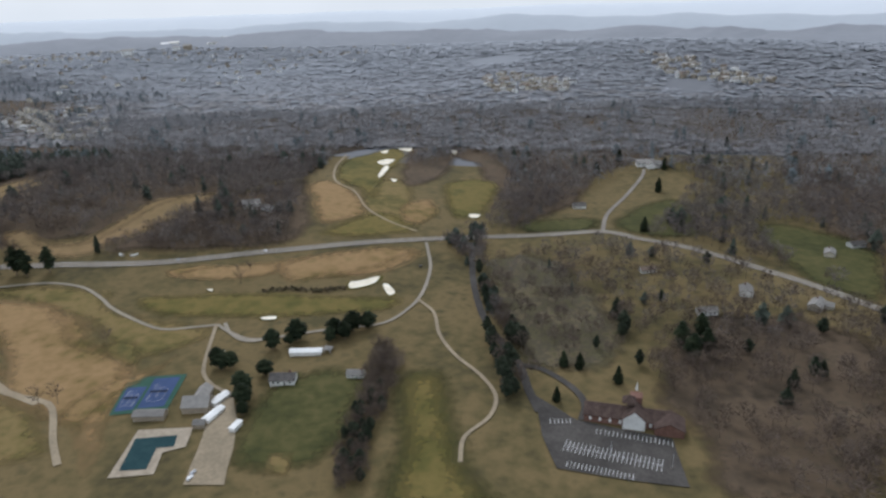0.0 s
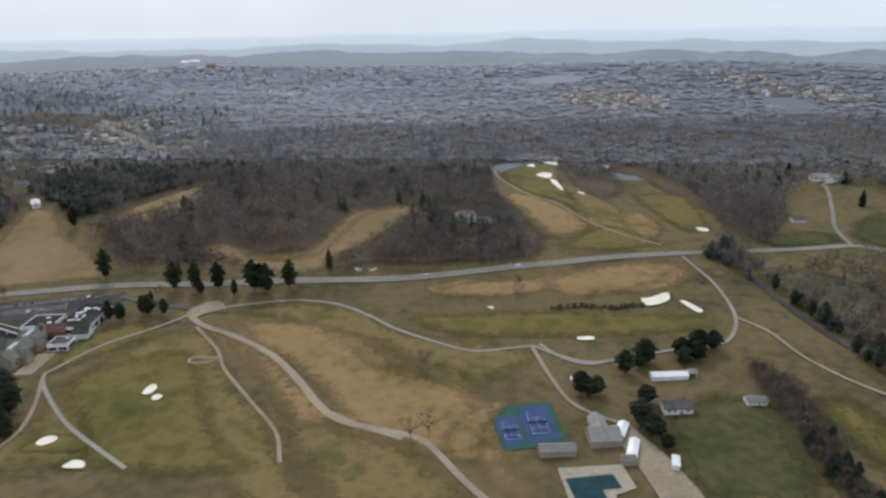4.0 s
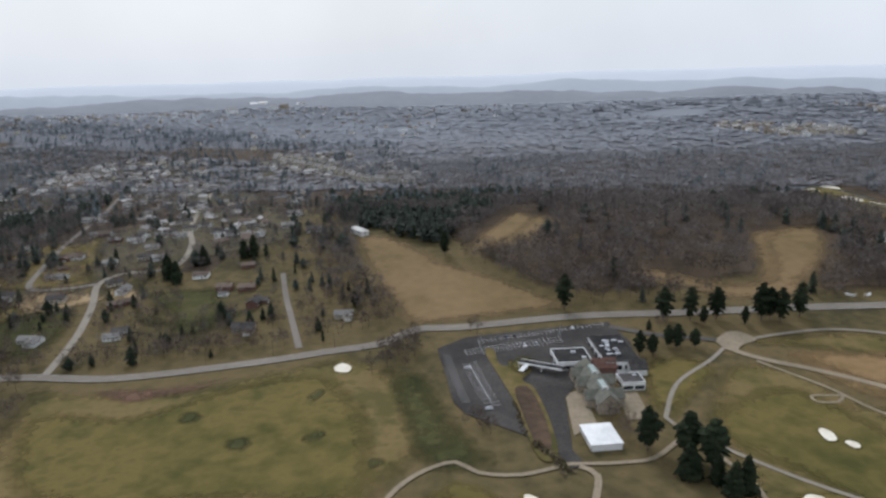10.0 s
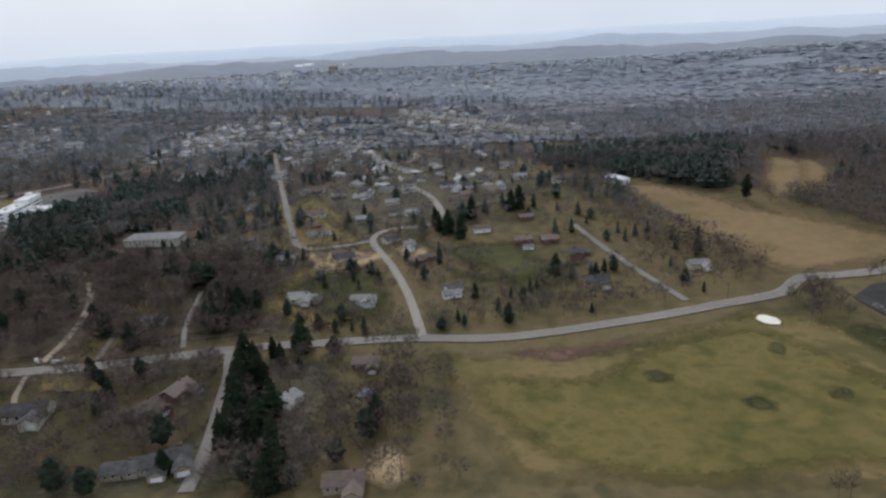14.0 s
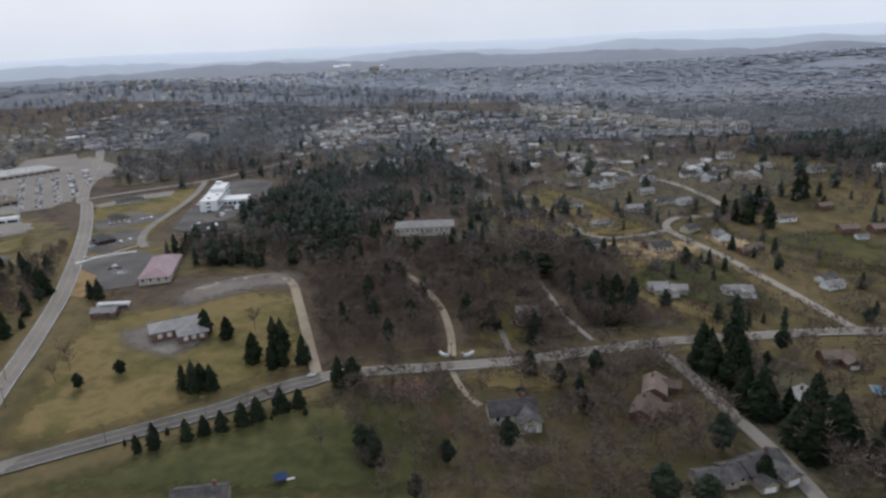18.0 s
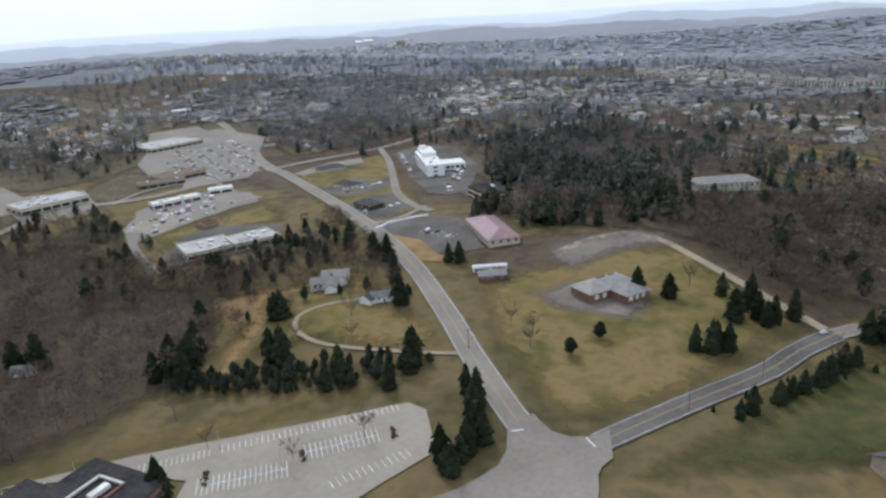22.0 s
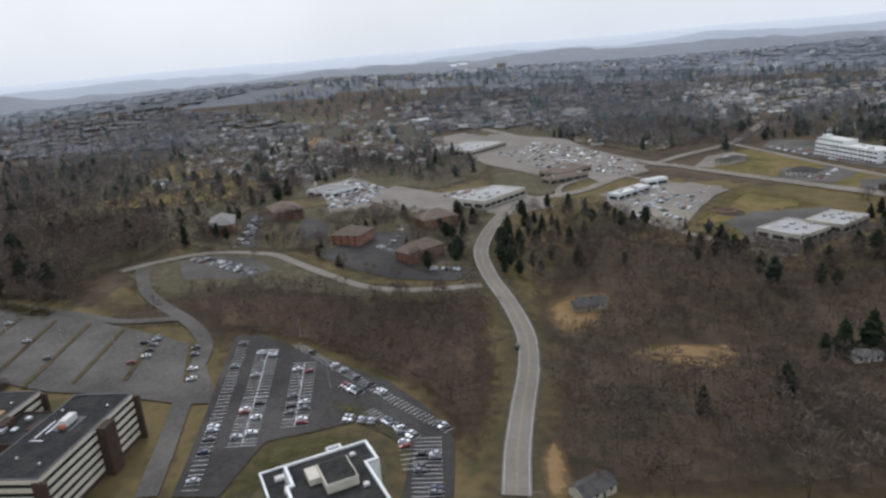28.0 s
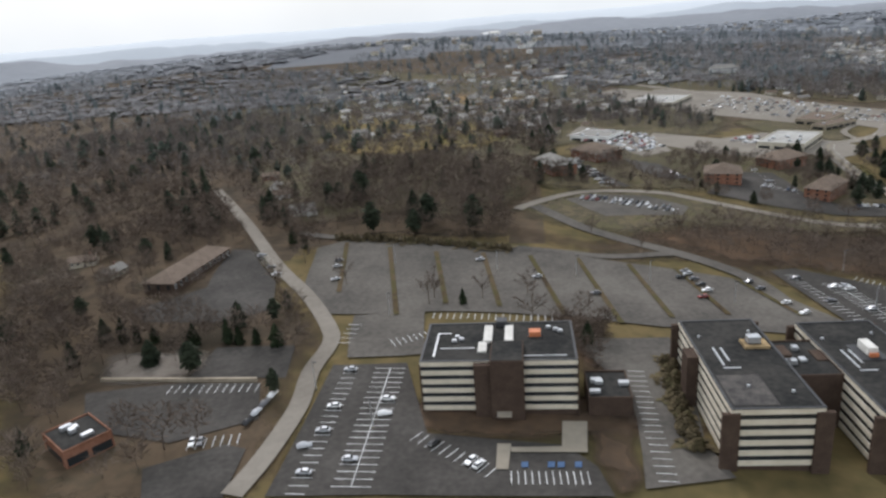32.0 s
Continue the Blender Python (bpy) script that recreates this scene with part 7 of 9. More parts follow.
road('track', 'pale gravel farm track', [(-221.0, 197.0), (-208.2, 190.7), (-196.5, 188.9), (-185.9, 184.7), (-171.1, 167.0), (-159.9, 155.2)], 2.4, 'gravel', lines='', kerbs=False)
road('cart_path', 'pale concrete cart path', [(-308.2, 261.5), (-298.1, 267.7), (-281.9, 274.5), (-262.5, 279.6), (-242.3, 277.5), (-225.1, 268.4), (-213.6, 260.2), (-196.3, 251.6), (-178.1, 244.8), (-163.1, 248.2), (-153.8, 251.1)], 1.7, 'concrete', lines='', kerbs=False)
road('cart_path', 'pale concrete cart path', [(-153.8, 251.1), (-145.5, 245.5), (-133.3, 240.4), (-123.0, 242.4)], 1.6, 'concrete', lines='', kerbs=False)
road('cart_path', 'pale concrete cart path', [(-151.3, 252.8), (-144.1, 244.3), (-133.3, 238.8), (-120.4, 243.9), (-98.3, 253.0), (-82.3, 257.8), (-74.3, 266.4), (-68.4, 287.4), (-69.8, 318.6), (-75.9, 342.6), (-79.2, 353.6)], 1.7, 'concrete', lines='', kerbs=False)
road('cart_path', 'grey cart path', [(-68.9, 284.5), (-58.8, 272.2), (-52.6, 252.9), (-43.1, 236.3), (-30.8, 221.9), (-23.6, 208.6), (-24.2, 195.8), (-31.0, 183.5), (-30.4, 170.7)], 1.5, 'gravel', lines='', kerbs=False)
road('cart_path', 'grey cart path', [(-154.5, 251.0), (-146.8, 228.6), (-140.3, 213.4), (-131.7, 205.1), (-123.7, 201.4)], 1.6, 'gravel', lines='', kerbs=False)
road('cart_path', 'grey cart path over the hill', [(-87.5, 368.0), (-107.9, 379.3), (-126.9, 397.1), (-144.1, 427.0), (-165.7, 450.5), (-185.8, 510.3), (-196.4, 567.1)], 1.5, 'gravel', lines='', kerbs=False)
road('cart_path', 'pale gravel cart path', [(-307.9, 260.5), (-315.2, 249.8), (-329.8, 231.6), (-336.7, 211.3), (-336.2, 203.4), (-319.7, 187.6), (-305.6, 176.8), (-289.8, 167.7), (-273.8, 159.1)], 1.6, 'concrete', lines='', kerbs=False)
road('cart_path', 'grey cart path', [(-336.2, 203.4), (-326.1, 186.6), (-319.8, 171.6), (-319.6, 160.3), (-318.0, 152.2)], 1.5, 'gravel', lines='', kerbs=False)
road('cart_path', 'grey cart path', [(-298.6, 250.8), (-280.5, 233.4), (-271.3, 220.2), (-252.2, 200.8), (-236.0, 184.1), (-228.5, 168.8)], 1.4, 'gravel', lines='', kerbs=False)
road('cart_path', 'small looped path', [(-277.2, 228.3), (-282.5, 227.6), (-287.8, 226.9), (-287.2, 222.9), (-280.5, 223.7), (-277.2, 228.3)], 1.1, 'gravel', lines='', kerbs=False)
road('cart_path', 'grey cart path', [(-368.9, 177.1), (-382.1, 170.3), (-393.9, 170.0), (-401.0, 174.7), (-409.0, 169.8), (-415.2, 160.4), (-417.3, 150.7), (-415.3, 146.3)], 1.7, 'gravel', lines='', kerbs=False)
road('drive', 'grey service drive', [(-366.1, 176.3), (-361.4, 172.4), (-362.9, 159.6), (-365.1, 150.1)], 2.0, 'gravel', lines='', kerbs=False)
road('cart_path', 'grey cart path', [(-368.9, 177.1), (-359.7, 178.5), (-354.2, 179.6), (-345.1, 182.9), (-336.6, 193.2)], 1.6, 'gravel', lines='', kerbs=False)
road('club_drive', 'asphalt club drive', [(-301.8, 265.1), (-315.0, 267.6), (-333.2, 269.9), (-349.8, 275.7)], 3.2, 'grey_asphalt', lines='', kerbs=False)

# car parks
patch('car_park', 'wide worn shop car park', [(-1108.2, 509.2), (-1082.2, 567.1), (-1023.7, 523.9), (-992.7, 413.9), (-1010.6, 374.7), (-1041.1, 379.8), (-1076.1, 424.2)], 'asphalt', 5, 0.4, category='car park')
patch('car_park', 'wide worn shop car park', [(-1131.1, 326.2), (-1120.2, 357.3), (-1089.1, 333.1), (-1075.2, 308.3), (-1083.0, 287.1), (-1108.1, 298.9)], 'asphalt', 5, 0.4, category='car park')
patch('car_park', 'worn asphalt around the fuel station', [(-1014.3, 328.8), (-986.8, 354.5), (-955.8, 335.2), (-970.8, 302.2), (-990.0, 287.1), (-1002.4, 298.0)], 'asphalt', 5, 0.4, category='car park')
patch('car_park', 'asphalt beside the pale offices', [(-970.9, 272.9), (-956.6, 286.3), (-927.4, 284.0), (-930.9, 259.5), (-949.6, 244.5), (-966.5, 250.8)], 'grey_asphalt', 5, 1.2, category='car park')
patch('car_park', 'black asphalt church car park', [(-10.1, 210.6), (4.7, 196.8), (34.5, 190.1), (36.6, 167.3), (17.7, 168.5), (-1.1, 171.3), (-6.1, 187.7)], 'dark_asphalt', 5, 0.4, category='car park')
patch('car_park', 'tan gravel yard by the pool', [(-127.4, 199.3), (-121.6, 200.9), (-111.5, 185.7), (-99.6, 153.0), (-112.2, 151.5), (-120.4, 175.4)], 'gravel', 5, 1.2, category='car park')
patch('car_park', 'black asphalt round the club wings', [(-388.3, 243.5), (-350.7, 280.6), (-342.6, 262.3), (-345.7, 238.9), (-365.9, 224.2), (-369.3, 215.9), (-367.5, 184.8), (-363.8, 176.4), (-368.6, 175.3), (-376.8, 193.4), (-384.7, 214.5)], 'dark_asphalt', 5, 0.4, category='car park')
patch('car_park', 'black asphalt club car park', [(-418.8, 252.6), (-408.4, 263.1), (-352.4, 279.2), (-342.3, 258.4), (-346.0, 235.1), (-368.4, 247.2), (-390.1, 243.7), (-386.2, 213.5), (-373.1, 194.3), (-379.6, 190.4), (-401.3, 202.9), (-406.4, 210.3)], 'dark_asphalt', 5, 0.4, category='car park')
patch('car_park', 'worn concrete church car park with white bays', [(-936.6, 112.8), (-911.5, 124.9), (-850.5, 145.1), (-845.9, 142.4), (-841.6, 126.9), (-857.0, 109.6), (-858.1, 104.5), (-891.7, 102.6), (-893.9, 116.6), (-909.2, 117.9), (-928.6, 115.2)], 'concrete', 5, 0.4, category='car park')
patch('car_park', 'brown gravel church car park', [(-818.0, 225.2), (-811.8, 243.3), (-779.9, 258.0), (-768.3, 250.5), (-766.0, 239.3), (-780.3, 235.8), (-794.2, 225.3), (-805.1, 213.9)], 'lot_gravel', 5, 1.2, category='car park')
patch('car_park', 'gravel forecourt round the church hall', [(-820.5, 201.7), (-806.9, 211.8), (-788.1, 208.1), (-782.0, 193.3), (-789.5, 182.9), (-802.9, 185.8), (-813.6, 190.8)], 'lot_gravel', 5, 1.2, category='car park')
patch('car_park', 'grey asphalt shop car park', [(-1139.1, 555.9), (-1107.4, 582.8), (-1040.5, 499.0), (-997.5, 433.4), (-1005.4, 391.8), (-1037.2, 382.4), (-1091.6, 468.1)], 'asphalt', 5, 0.4, category='car park')
patch('car_park', 'grey asphalt shop car park', [(-1014.0, 311.7), (-1003.1, 342.8), (-967.9, 347.6), (-954.9, 325.9), (-979.6, 301.3), (-986.2, 277.5), (-997.2, 283.0)], 'asphalt', 5, 0.4, category='car park')
patch('common', 'olive grass round the small shops and the clinic road', [(-958, 384), (-940, 420), (-914, 458), (-896, 410), (-880, 345), (-864, 296), (-880, 272), (-899, 279), (-923, 318)], 'rough_grass', 2, 1.5, False)
patch('car_park', 'grey asphalt clinic car park', [(-906, 446), (-892, 474), (-866, 462), (-846, 396), (-848, 330), (-856, 318), (-868, 326), (-882, 365), (-893, 403)], 'grey_asphalt', 5, 0.6, category='car park')
patch('car_park', 'grey asphalt yard of the brown office', [(-852, 326), (-842, 296), (-834, 292), (-818, 306), (-830, 334), (-846, 340)], 'grey_asphalt', 5, 0.6, category='car park')
patch('car_park', 'grey asphalt round the small bank', [(-929, 345), (-917, 374), (-902, 362), (-894, 376), (-889, 351), (-899, 337), (-911, 326)], 'grey_asphalt', 5, 0.4, category='car park')
patch('car_park', 'grey asphalt round the small restaurant', [(-908, 302), (-898, 329), (-883, 330), (-874, 300), (-879, 283), (-893, 284)], 'grey_asphalt', 5, 0.4, category='car park')
patch('car_park', 'pale asphalt beside the low shop', [(-958, 389), (-944, 421), (-926, 434), (-921, 418), (-938, 404), (-949, 384)], 'asphalt', 5, 0.4, category='car park')
patch('car_park', 'dark grey terrace car park above the road', [(-881.5, 268.5), (-877.5, 275), (-862, 284), (-849, 278), (-843, 266), (-840, 252), (-836, 240), (-846, 236), (-853, 236), (-862, 252), (-873, 259)], 'grey_asphalt', 5, 0.4, category='car park')
patch('bank', 'straw-coloured bank below the terrace car park', [(-876, 260), (-873, 259.5), (-862, 252.5), (-853, 237), (-850, 231), (-853.5, 229), (-863.5, 234), (-873, 250)], 'tan', 4, 0.6, True)
patch('forecourt', 'pale tan paved forecourt', [(-1004, 293), (-993, 301), (-981, 292), (-982, 281), (-994, 279)], 'concrete', 6, 0.3, False)
patch('car_park', 'grey asphalt car park by low offices', [(-968.0, 247.4), (-965.5, 266.3), (-928.4, 279.4), (-920.4, 255.2), (-946.1, 243.1), (-958.2, 234.4)], 'grey_asphalt', 5, 1.2, category='car park')
patch('car_park', 'black asphalt car park with white bays', [(-1125.9, 164.6), (-1119.4, 166.6), (-1078.9, 145.7), (-1067.0, 134.2), (-1060.2, 123.8), (-1058.2, 103.9), (-1067.6, 102.9), (-1068.2, 119.0), (-1081.3, 128.2), (-1089.2, 123.0), (-1098.8, 117.8), (-1100.2, 99.5), (-1108.9, 98.6)], 'dark_asphalt', 5, 0.4, category='car park')
patch('car_park', 'grey asphalt terraced office car park', [(-1245.0, 178.9), (-1233.6, 187.2), (-1212.5, 181.0), (-1175.1, 172.3), (-1148.1, 162.7), (-1132.3, 157.4), (-1114.6, 131.0), (-1124.4, 129.9), (-1156.7, 131.9), (-1174.8, 136.0), (-1206.8, 136.5), (-1232.3, 135.3), (-1240.1, 154.6)], 'grey_asphalt', 5, 1.2, category='car park')
patch('car_park', 'dark asphalt car park in front of the office', [(-1222.4, 113.0), (-1208.3, 114.3), (-1201.0, 91.9), (-1179.8, 90.0), (-1175.3, 84.9), (-1173.6, 78.6), (-1222.3, 76.0)], 'dark_asphalt', 5, 0.4, category='car park')
patch('car_park', 'dark asphalt upper yard', [(-1249.3, 120.7), (-1232.8, 121.1), (-1230.2, 108.4), (-1249.7, 108.2)], 'dark_asphalt', 5, 0.4, category='car park')
patch('yard', 'brown gravel at the end of a yard', [(-1271.6, 116.7), (-1258.6, 120.6), (-1249.5, 118.5), (-1249.9, 107.6), (-1264.6, 105.3)], 'lot_gravel', 4, 1.5, True)
patch('car_park', 'patched asphalt lower yard', [(-1267.7, 103.1), (-1250, 106.3), (-1234.4, 106.5), (-1230.6, 95.1), (-1242.8, 88.4), (-1260.2, 91.5)], 'dark_asphalt', 5, 0.6, category='car park')
patch('car_park', 'small dark car park by the brick block', [(-1243.7, 81.6), (-1233.4, 88.0), (-1229.4, 87.0), (-1228.3, 75.6), (-1240.2, 74.7)], 'dark_asphalt', 5, 0.4, category='car park')
patch('car_park', 'dark asphalt yard beside the brown hall', [(-1279.6, 140.6), (-1266.6, 152.6), (-1271.5, 180.5), (-1264.5, 179.5), (-1248.0, 155.0), (-1243.5, 137.6), (-1254.2, 132.3), (-1272.5, 133.2)], 'dark_asphalt', 5, 1.2, category='car park')
patch('car_park', 'dark asphalt drive between the offices', [(-1175.5, 125.7), (-1156.5, 127.0), (-1157.3, 117.8), (-1159.5, 91.4), (-1156.8, 83.6), (-1168.9, 80.3), (-1168.4, 105.2)], 'grey_asphalt', 5, 1.2, category='car park')
patch('car_park', 'dark apartment car park', [(-1170.8, 272.5), (-1176.7, 293.3), (-1168.5, 288.2), (-1149.0, 236.7), (-1155.1, 237.7)], 'dark_asphalt', 5, 0.4, category='car park')
patch('car_park', 'dark apartment car park', [(-1125.0, 230.7), (-1116.2, 245.5), (-1107.6, 262.3), (-1093.5, 262.3), (-1091.7, 235.0), (-1084.8, 220.5), (-1065.2, 225.0), (-1069.6, 211.8), (-1091.2, 211.1), (-1106.8, 218.1)], 'dark_asphalt', 5, 0.4, category='car park')
patch('car_park', 'dark apartment car park', [(-1145.2, 283.0), (-1132.6, 273.4), (-1125.8, 251.9), (-1133.0, 247.3), (-1141.6, 258.7)], 'dark_asphalt', 5, 0.4, category='car park')
patch('car_park', 'grey loop car park', [(-1172.2, 220.4), (-1161.6, 227.2), (-1145.2, 225.3), (-1134.5, 214.6), (-1137.4, 206.2), (-1160.8, 204.0)], 'grey_asphalt', 5, 1.2, category='car park')
patch('car_park', 'grey asphalt shop car park', [(-1083.4, 478.7), (-1041.6, 538.1), (-987.8, 425.5), (-982.9, 382.9), (-1010.6, 355.0), (-1026.9, 392.8), (-1060.2, 420.5)], 'asphalt', 5, 0.4, category='car park')
patch('car_park', 'grey asphalt shop car park', [(-1100.6, 330.9), (-1068.4, 353.7), (-1041.7, 323.5), (-1036.0, 305.5), (-1057.9, 289.8), (-1090.8, 317.0)], 'asphalt', 5, 0.4, category='car park')
patch('car_park', 'grey asphalt dealer yard', [(-1164.5, 351.5), (-1153.5, 392.8), (-1122.8, 347.6), (-1121.7, 302.3), (-1136.0, 289.2), (-1149.5, 323.2)], 'asphalt', 5, 0.4, category='car park')
patch('car_park', 'grey asphalt shop car park', [(-1004.8, 339.2), (-981.0, 356.5), (-970.0, 306.9), (-988.4, 265.0), (-1004.8, 283.4), (-1008.9, 303.3)], 'asphalt', 5, 0.4, category='car park')

patch('planted_bed', 'olive grass bed between the club car park and its drive', [(-399, 249), (-396, 252), (-393, 240), (-388, 240), (-383, 247), (-381, 236), (-384, 228), (-379, 221), (-373, 194), (-372, 181), (-377.5, 180), (-386, 212)], 'rough_grass', 8, .5, True)
patch('planted_bed', 'brown planted bed of the club', [(-386, 222), (-380.5, 221), (-374.5, 195), (-374, 184), (-377.5, 184), (-384.5, 210)], 'scrub', 9, .5, True)
patch('forecourt', 'pale gravel where the paths meet the drive', [(-310, 265), (-305, 273), (-299, 275), (-294, 268.5), (-301, 263), (-305, 257)], 'gravel', 7, .3, True)
patch('bank', 'brown winter ground round the car park end', [(-1111, 98), (-1101, 99), (-1099, 118), (-1089, 123.5), (-1081, 128.5), (-1068, 119.5), (-1067, 103), (-1057, 102), (-1052, 84), (-1111, 82)], 'suburb_floor', 3, 1, False)
patch('verge', 'brown verges of the road past the scrub', [(-1054, 100), (-1054.5, 138), (-1053, 157), (-1054, 176), (-1060, 197), (-1067, 219), (-1072, 245), (-1057, 245), (-1052, 219), (-1044.5, 197), (-1039, 175), (-1037.5, 157), (-1038.5, 138), (-1039, 100)], 'suburb_floor', 2, 1, False)
patch('car_park', 'grey asphalt behind the banded office', [(-1223.5, 135), (-1208, 137), (-1205.5, 118), (-1210, 117), (-1220.5, 116), (-1222.5, 126)], 'grey_asphalt', 5, .3, category='car park')
patch('verge', 'brown winter verge below the apartment road', [(-1190, 215), (-1168, 234), (-1140, 236), (-1116, 218), (-1095, 208), (-1060, 212), (-1059, 198), (-1096, 190), (-1138, 194), (-1160, 184), (-1186, 200)], 'suburb_floor', 3, 2, False)
# sand bunkers
bunker([(-106.4, 298.4), (-102.5, 299.6), (-93.8, 306.1), (-94.3, 298.0), (-101.7, 292.0), (-105.5, 292.6)])
bunker([(-89.5, 297.6), (-86.3, 297.5), (-81.2, 289.5), (-84.2, 287.3)])
bunker([(-136.3, 259.5), (-130.1, 260.7), (-129.5, 257.9), (-135.0, 257.2)])
bunker([(-175.8, 281.9), (-172.8, 282.8), (-172.2, 280.2)])
bunker([(-159.4, 536.4), (-155.5, 550.9), (-147.1, 548.3), (-149.6, 526.6)])
bunker([(-168.8, 580.1), (-163.5, 588.2), (-161.9, 574.2)])
bunker([(-148.9, 521.5), (-143.6, 515.9), (-139.1, 476.1), (-142.8, 481.4)])
bunker([(-155.7, 594.1), (-144.7, 600.3), (-142.9, 584.8)])
bunker([(-130.4, 472.2), (-125.3, 470.9), (-125.6, 462.2)])
bunker([(-62.3, 406.8), (-55.7, 408.4), (-56.3, 401.4), (-61.0, 400.6)])
bunker([(-105.2, 591.3), (-100.1, 588.1), (-101.0, 577.6)])
bunker([(-292.9, 199.1), (-293.6, 204.1), (-291.8, 206.2), (-289.6, 203.6), (-289.9, 199.6)])
bunker([(-288.3, 198.4), (-286.8, 200.0), (-284.3, 198.6), (-285.0, 196.1), (-287.0, 195.8)])
bunker([(-309.6, 166.2), (-309.6, 169.1), (-307.2, 170.9), (-304.3, 169.9), (-304.5, 167.3), (-306.9, 165.3)])
bunker([(-293.0, 157.9), (-291.5, 160.4), (-288.0, 160.0), (-286.5, 157.1), (-292.4, 156.2)])
bunker([(-380.4, 157.3), (-381.1, 160.9), (-378.0, 160.4), (-372.9, 153.6), (-373.0, 150.7), (-376.4, 152.4)])
bunker([(-456.2, 235.1), (-453.9, 238.6), (-449.5, 235.5), (-449.6, 230.9), (-453.9, 231.2)])

# ---- hedges ----
hedge_row([(-386.0, 212.4), (-384.2, 203.1), (-382.0, 192.9)], 1.6, 1.0, 'hedge', 'low brown hedge along a planted bed')
hedge_row([(-145.1, 284.4), (-133.7, 287.7), (-120.2, 287.5), (-106.2, 291.3)], 3.4, 1.5, 'hedge', 'dark leafless hedge along the grass')
hedge_row([(-871.1, 126.6), (-870.2, 123.5)], 1.2, 1, 'hedge', 'dark leafless hedge along the grass')
hedge_row([(-890.5, 118.6), (-889.3, 115.6)], 1.2, 1, 'hedge', 'dark leafless hedge along the grass')
hedge_row([(-852.4, 134.9), (-851.5, 132.0)], 1.2, 1, 'hedge', 'dark leafless hedge along the grass')
hedge_row([(-1240.0, 185.4), (-1212.4, 180.1), (-1190.0, 174.1)], 2, 2, 'hedge', 'dark leafless hedge along the grass')
hedge_row([(-378.7, 186.7), (-372.0, 178.3), (-370.0, 172.9)], 2, 1.6, 'hedge', 'dark leafless hedge along the grass')
hedge_row([(-1159.4, 117.7), (-1160.6, 102.3), (-1160.7, 89.9)], 2, 2.2, 'hedge', 'dark leafless hedge along the grass')

# ---- single trees ----
trees('conifer', 6.1, 8.4, [(-0.2, 232.1), (5.9, 231.1), (19.6, 222.2), (-2.1, 207.9)])
trees('pine', 11.0, 14.0, [(48.1, 241.0), (54.0, 246.1), (45.1, 249.7), (54.2, 260.3)])
trees('pine', 7.5, 10.5, [(-111.8, 241.2), (-97.3, 247.5), (-90.5, 252.0), (-84.4, 254.7), (-119.7, 233.8), (-130.7, 218.3), (-136.0, 217.7), (-117.6, 201.4), (-114.4, 195.0)], 1.65)
trees('conifer', 8.1, 12.6, [(44.3, 398.7), (61.1, 417.1), (65.6, 401.0), (61.9, 488.0), (97.2, 572.0), (109.9, 597.3), (130.7, 611.9), (38.8, 569.5), (19.5, 528.7), (72.4, 547.5)])
trees('pine', 5.5, 8.5, [(-133.6, 216.6), (-114.4, 214.2), (-111.3, 188.4), (-113.6, 238.2), (-97.4, 242.0), (-92.1, 244.9)], 1.65)
trees('pine', 8.1, 11.2, [(-325.6, 258.6), (-340.6, 252.0), (-335.8, 252.5)])
trees('pine', 14.2, 17.5, [(-326.9, 283.7), (-316.1, 284.3), (-305.2, 286.0), (-287.4, 286.0), (-283.7, 287.2), (-280.2, 284.9), (-270.9, 290.6), (-368.2, 291.3)])
trees('pine', 6.8, 9.8, [(-318.8, 260.0), (-335.6, 254.1), (-328.9, 259.3), (-295.1, 281.4), (-311.6, 280.4)])
trees('pine', 12.2, 16.8, [(-335.2, 185.3), (-329.6, 180.0), (-346.1, 187.1), (-430.5, 354.4)])
trees('conifer', 9.5, 12.6, [(-336.6, 175.3), (-329.9, 173.1), (-323.4, 169.6), (-326.9, 167.6)])
trees('conifer', 12.2, 16.8, [(-606.2, 167.3), (-598.3, 147.9), (-593.3, 138.3), (-595.0, 136.0), (-605.6, 155.7), (-619.5, 186.7), (-571.0, 324.7), (-568.8, 350.7), (-543.9, 362.7), (-548.2, 359.3)])
trees('conifer', 8.4, 11.6, [(-777.9, 168.0), (-772.6, 168.9), (-763.3, 184.9), (-757.0, 185.4), (-756.9, 192.4), (-787.3, 201.5)])
trees('pine', 5.0, 5.8, [(-810.1, 166.3), (-801.6, 174.4)], 1.25)
trees('conifer', 12.2, 16.8, [(-627.7, 196.3), (-626.0, 189.6), (-622.9, 183.4), (-620.7, 174.5), (-618.7, 169.0), (-613.9, 156.5), (-613.1, 149.6), (-614.0, 212.5)])
trees('conifer', 10.8, 14.0, [(-653.3, 239.4), (-648.4, 237.5), (-645.2, 230.8), (-651.7, 223.2), (-586.9, 342.6), (-583.6, 334.6), (-578.3, 330.5)])
trees('conifer', 8.2, 11.2, [(-774.1, 167.1), (-769.5, 168.7), (-755.9, 181.4), (-753.3, 183.2), (-747.4, 185.2), (-778.4, 198.8), (-762.8, 199.7), (-728.5, 174.3), (-733.0, 173.9)])
trees('conifer', 6.8, 9.8, [(-897.4, 193.2), (-901.0, 191.5), (-894.4, 171.0), (-922.0, 165.4), (-916.4, 162.4)])
trees('conifer', 6.8, 9.8, [(-837.3, 119.1), (-835.8, 123.8), (-834.3, 128.7), (-833.5, 132.8), (-833.4, 139.3), (-834.0, 143.8), (-833.9, 148.6)])
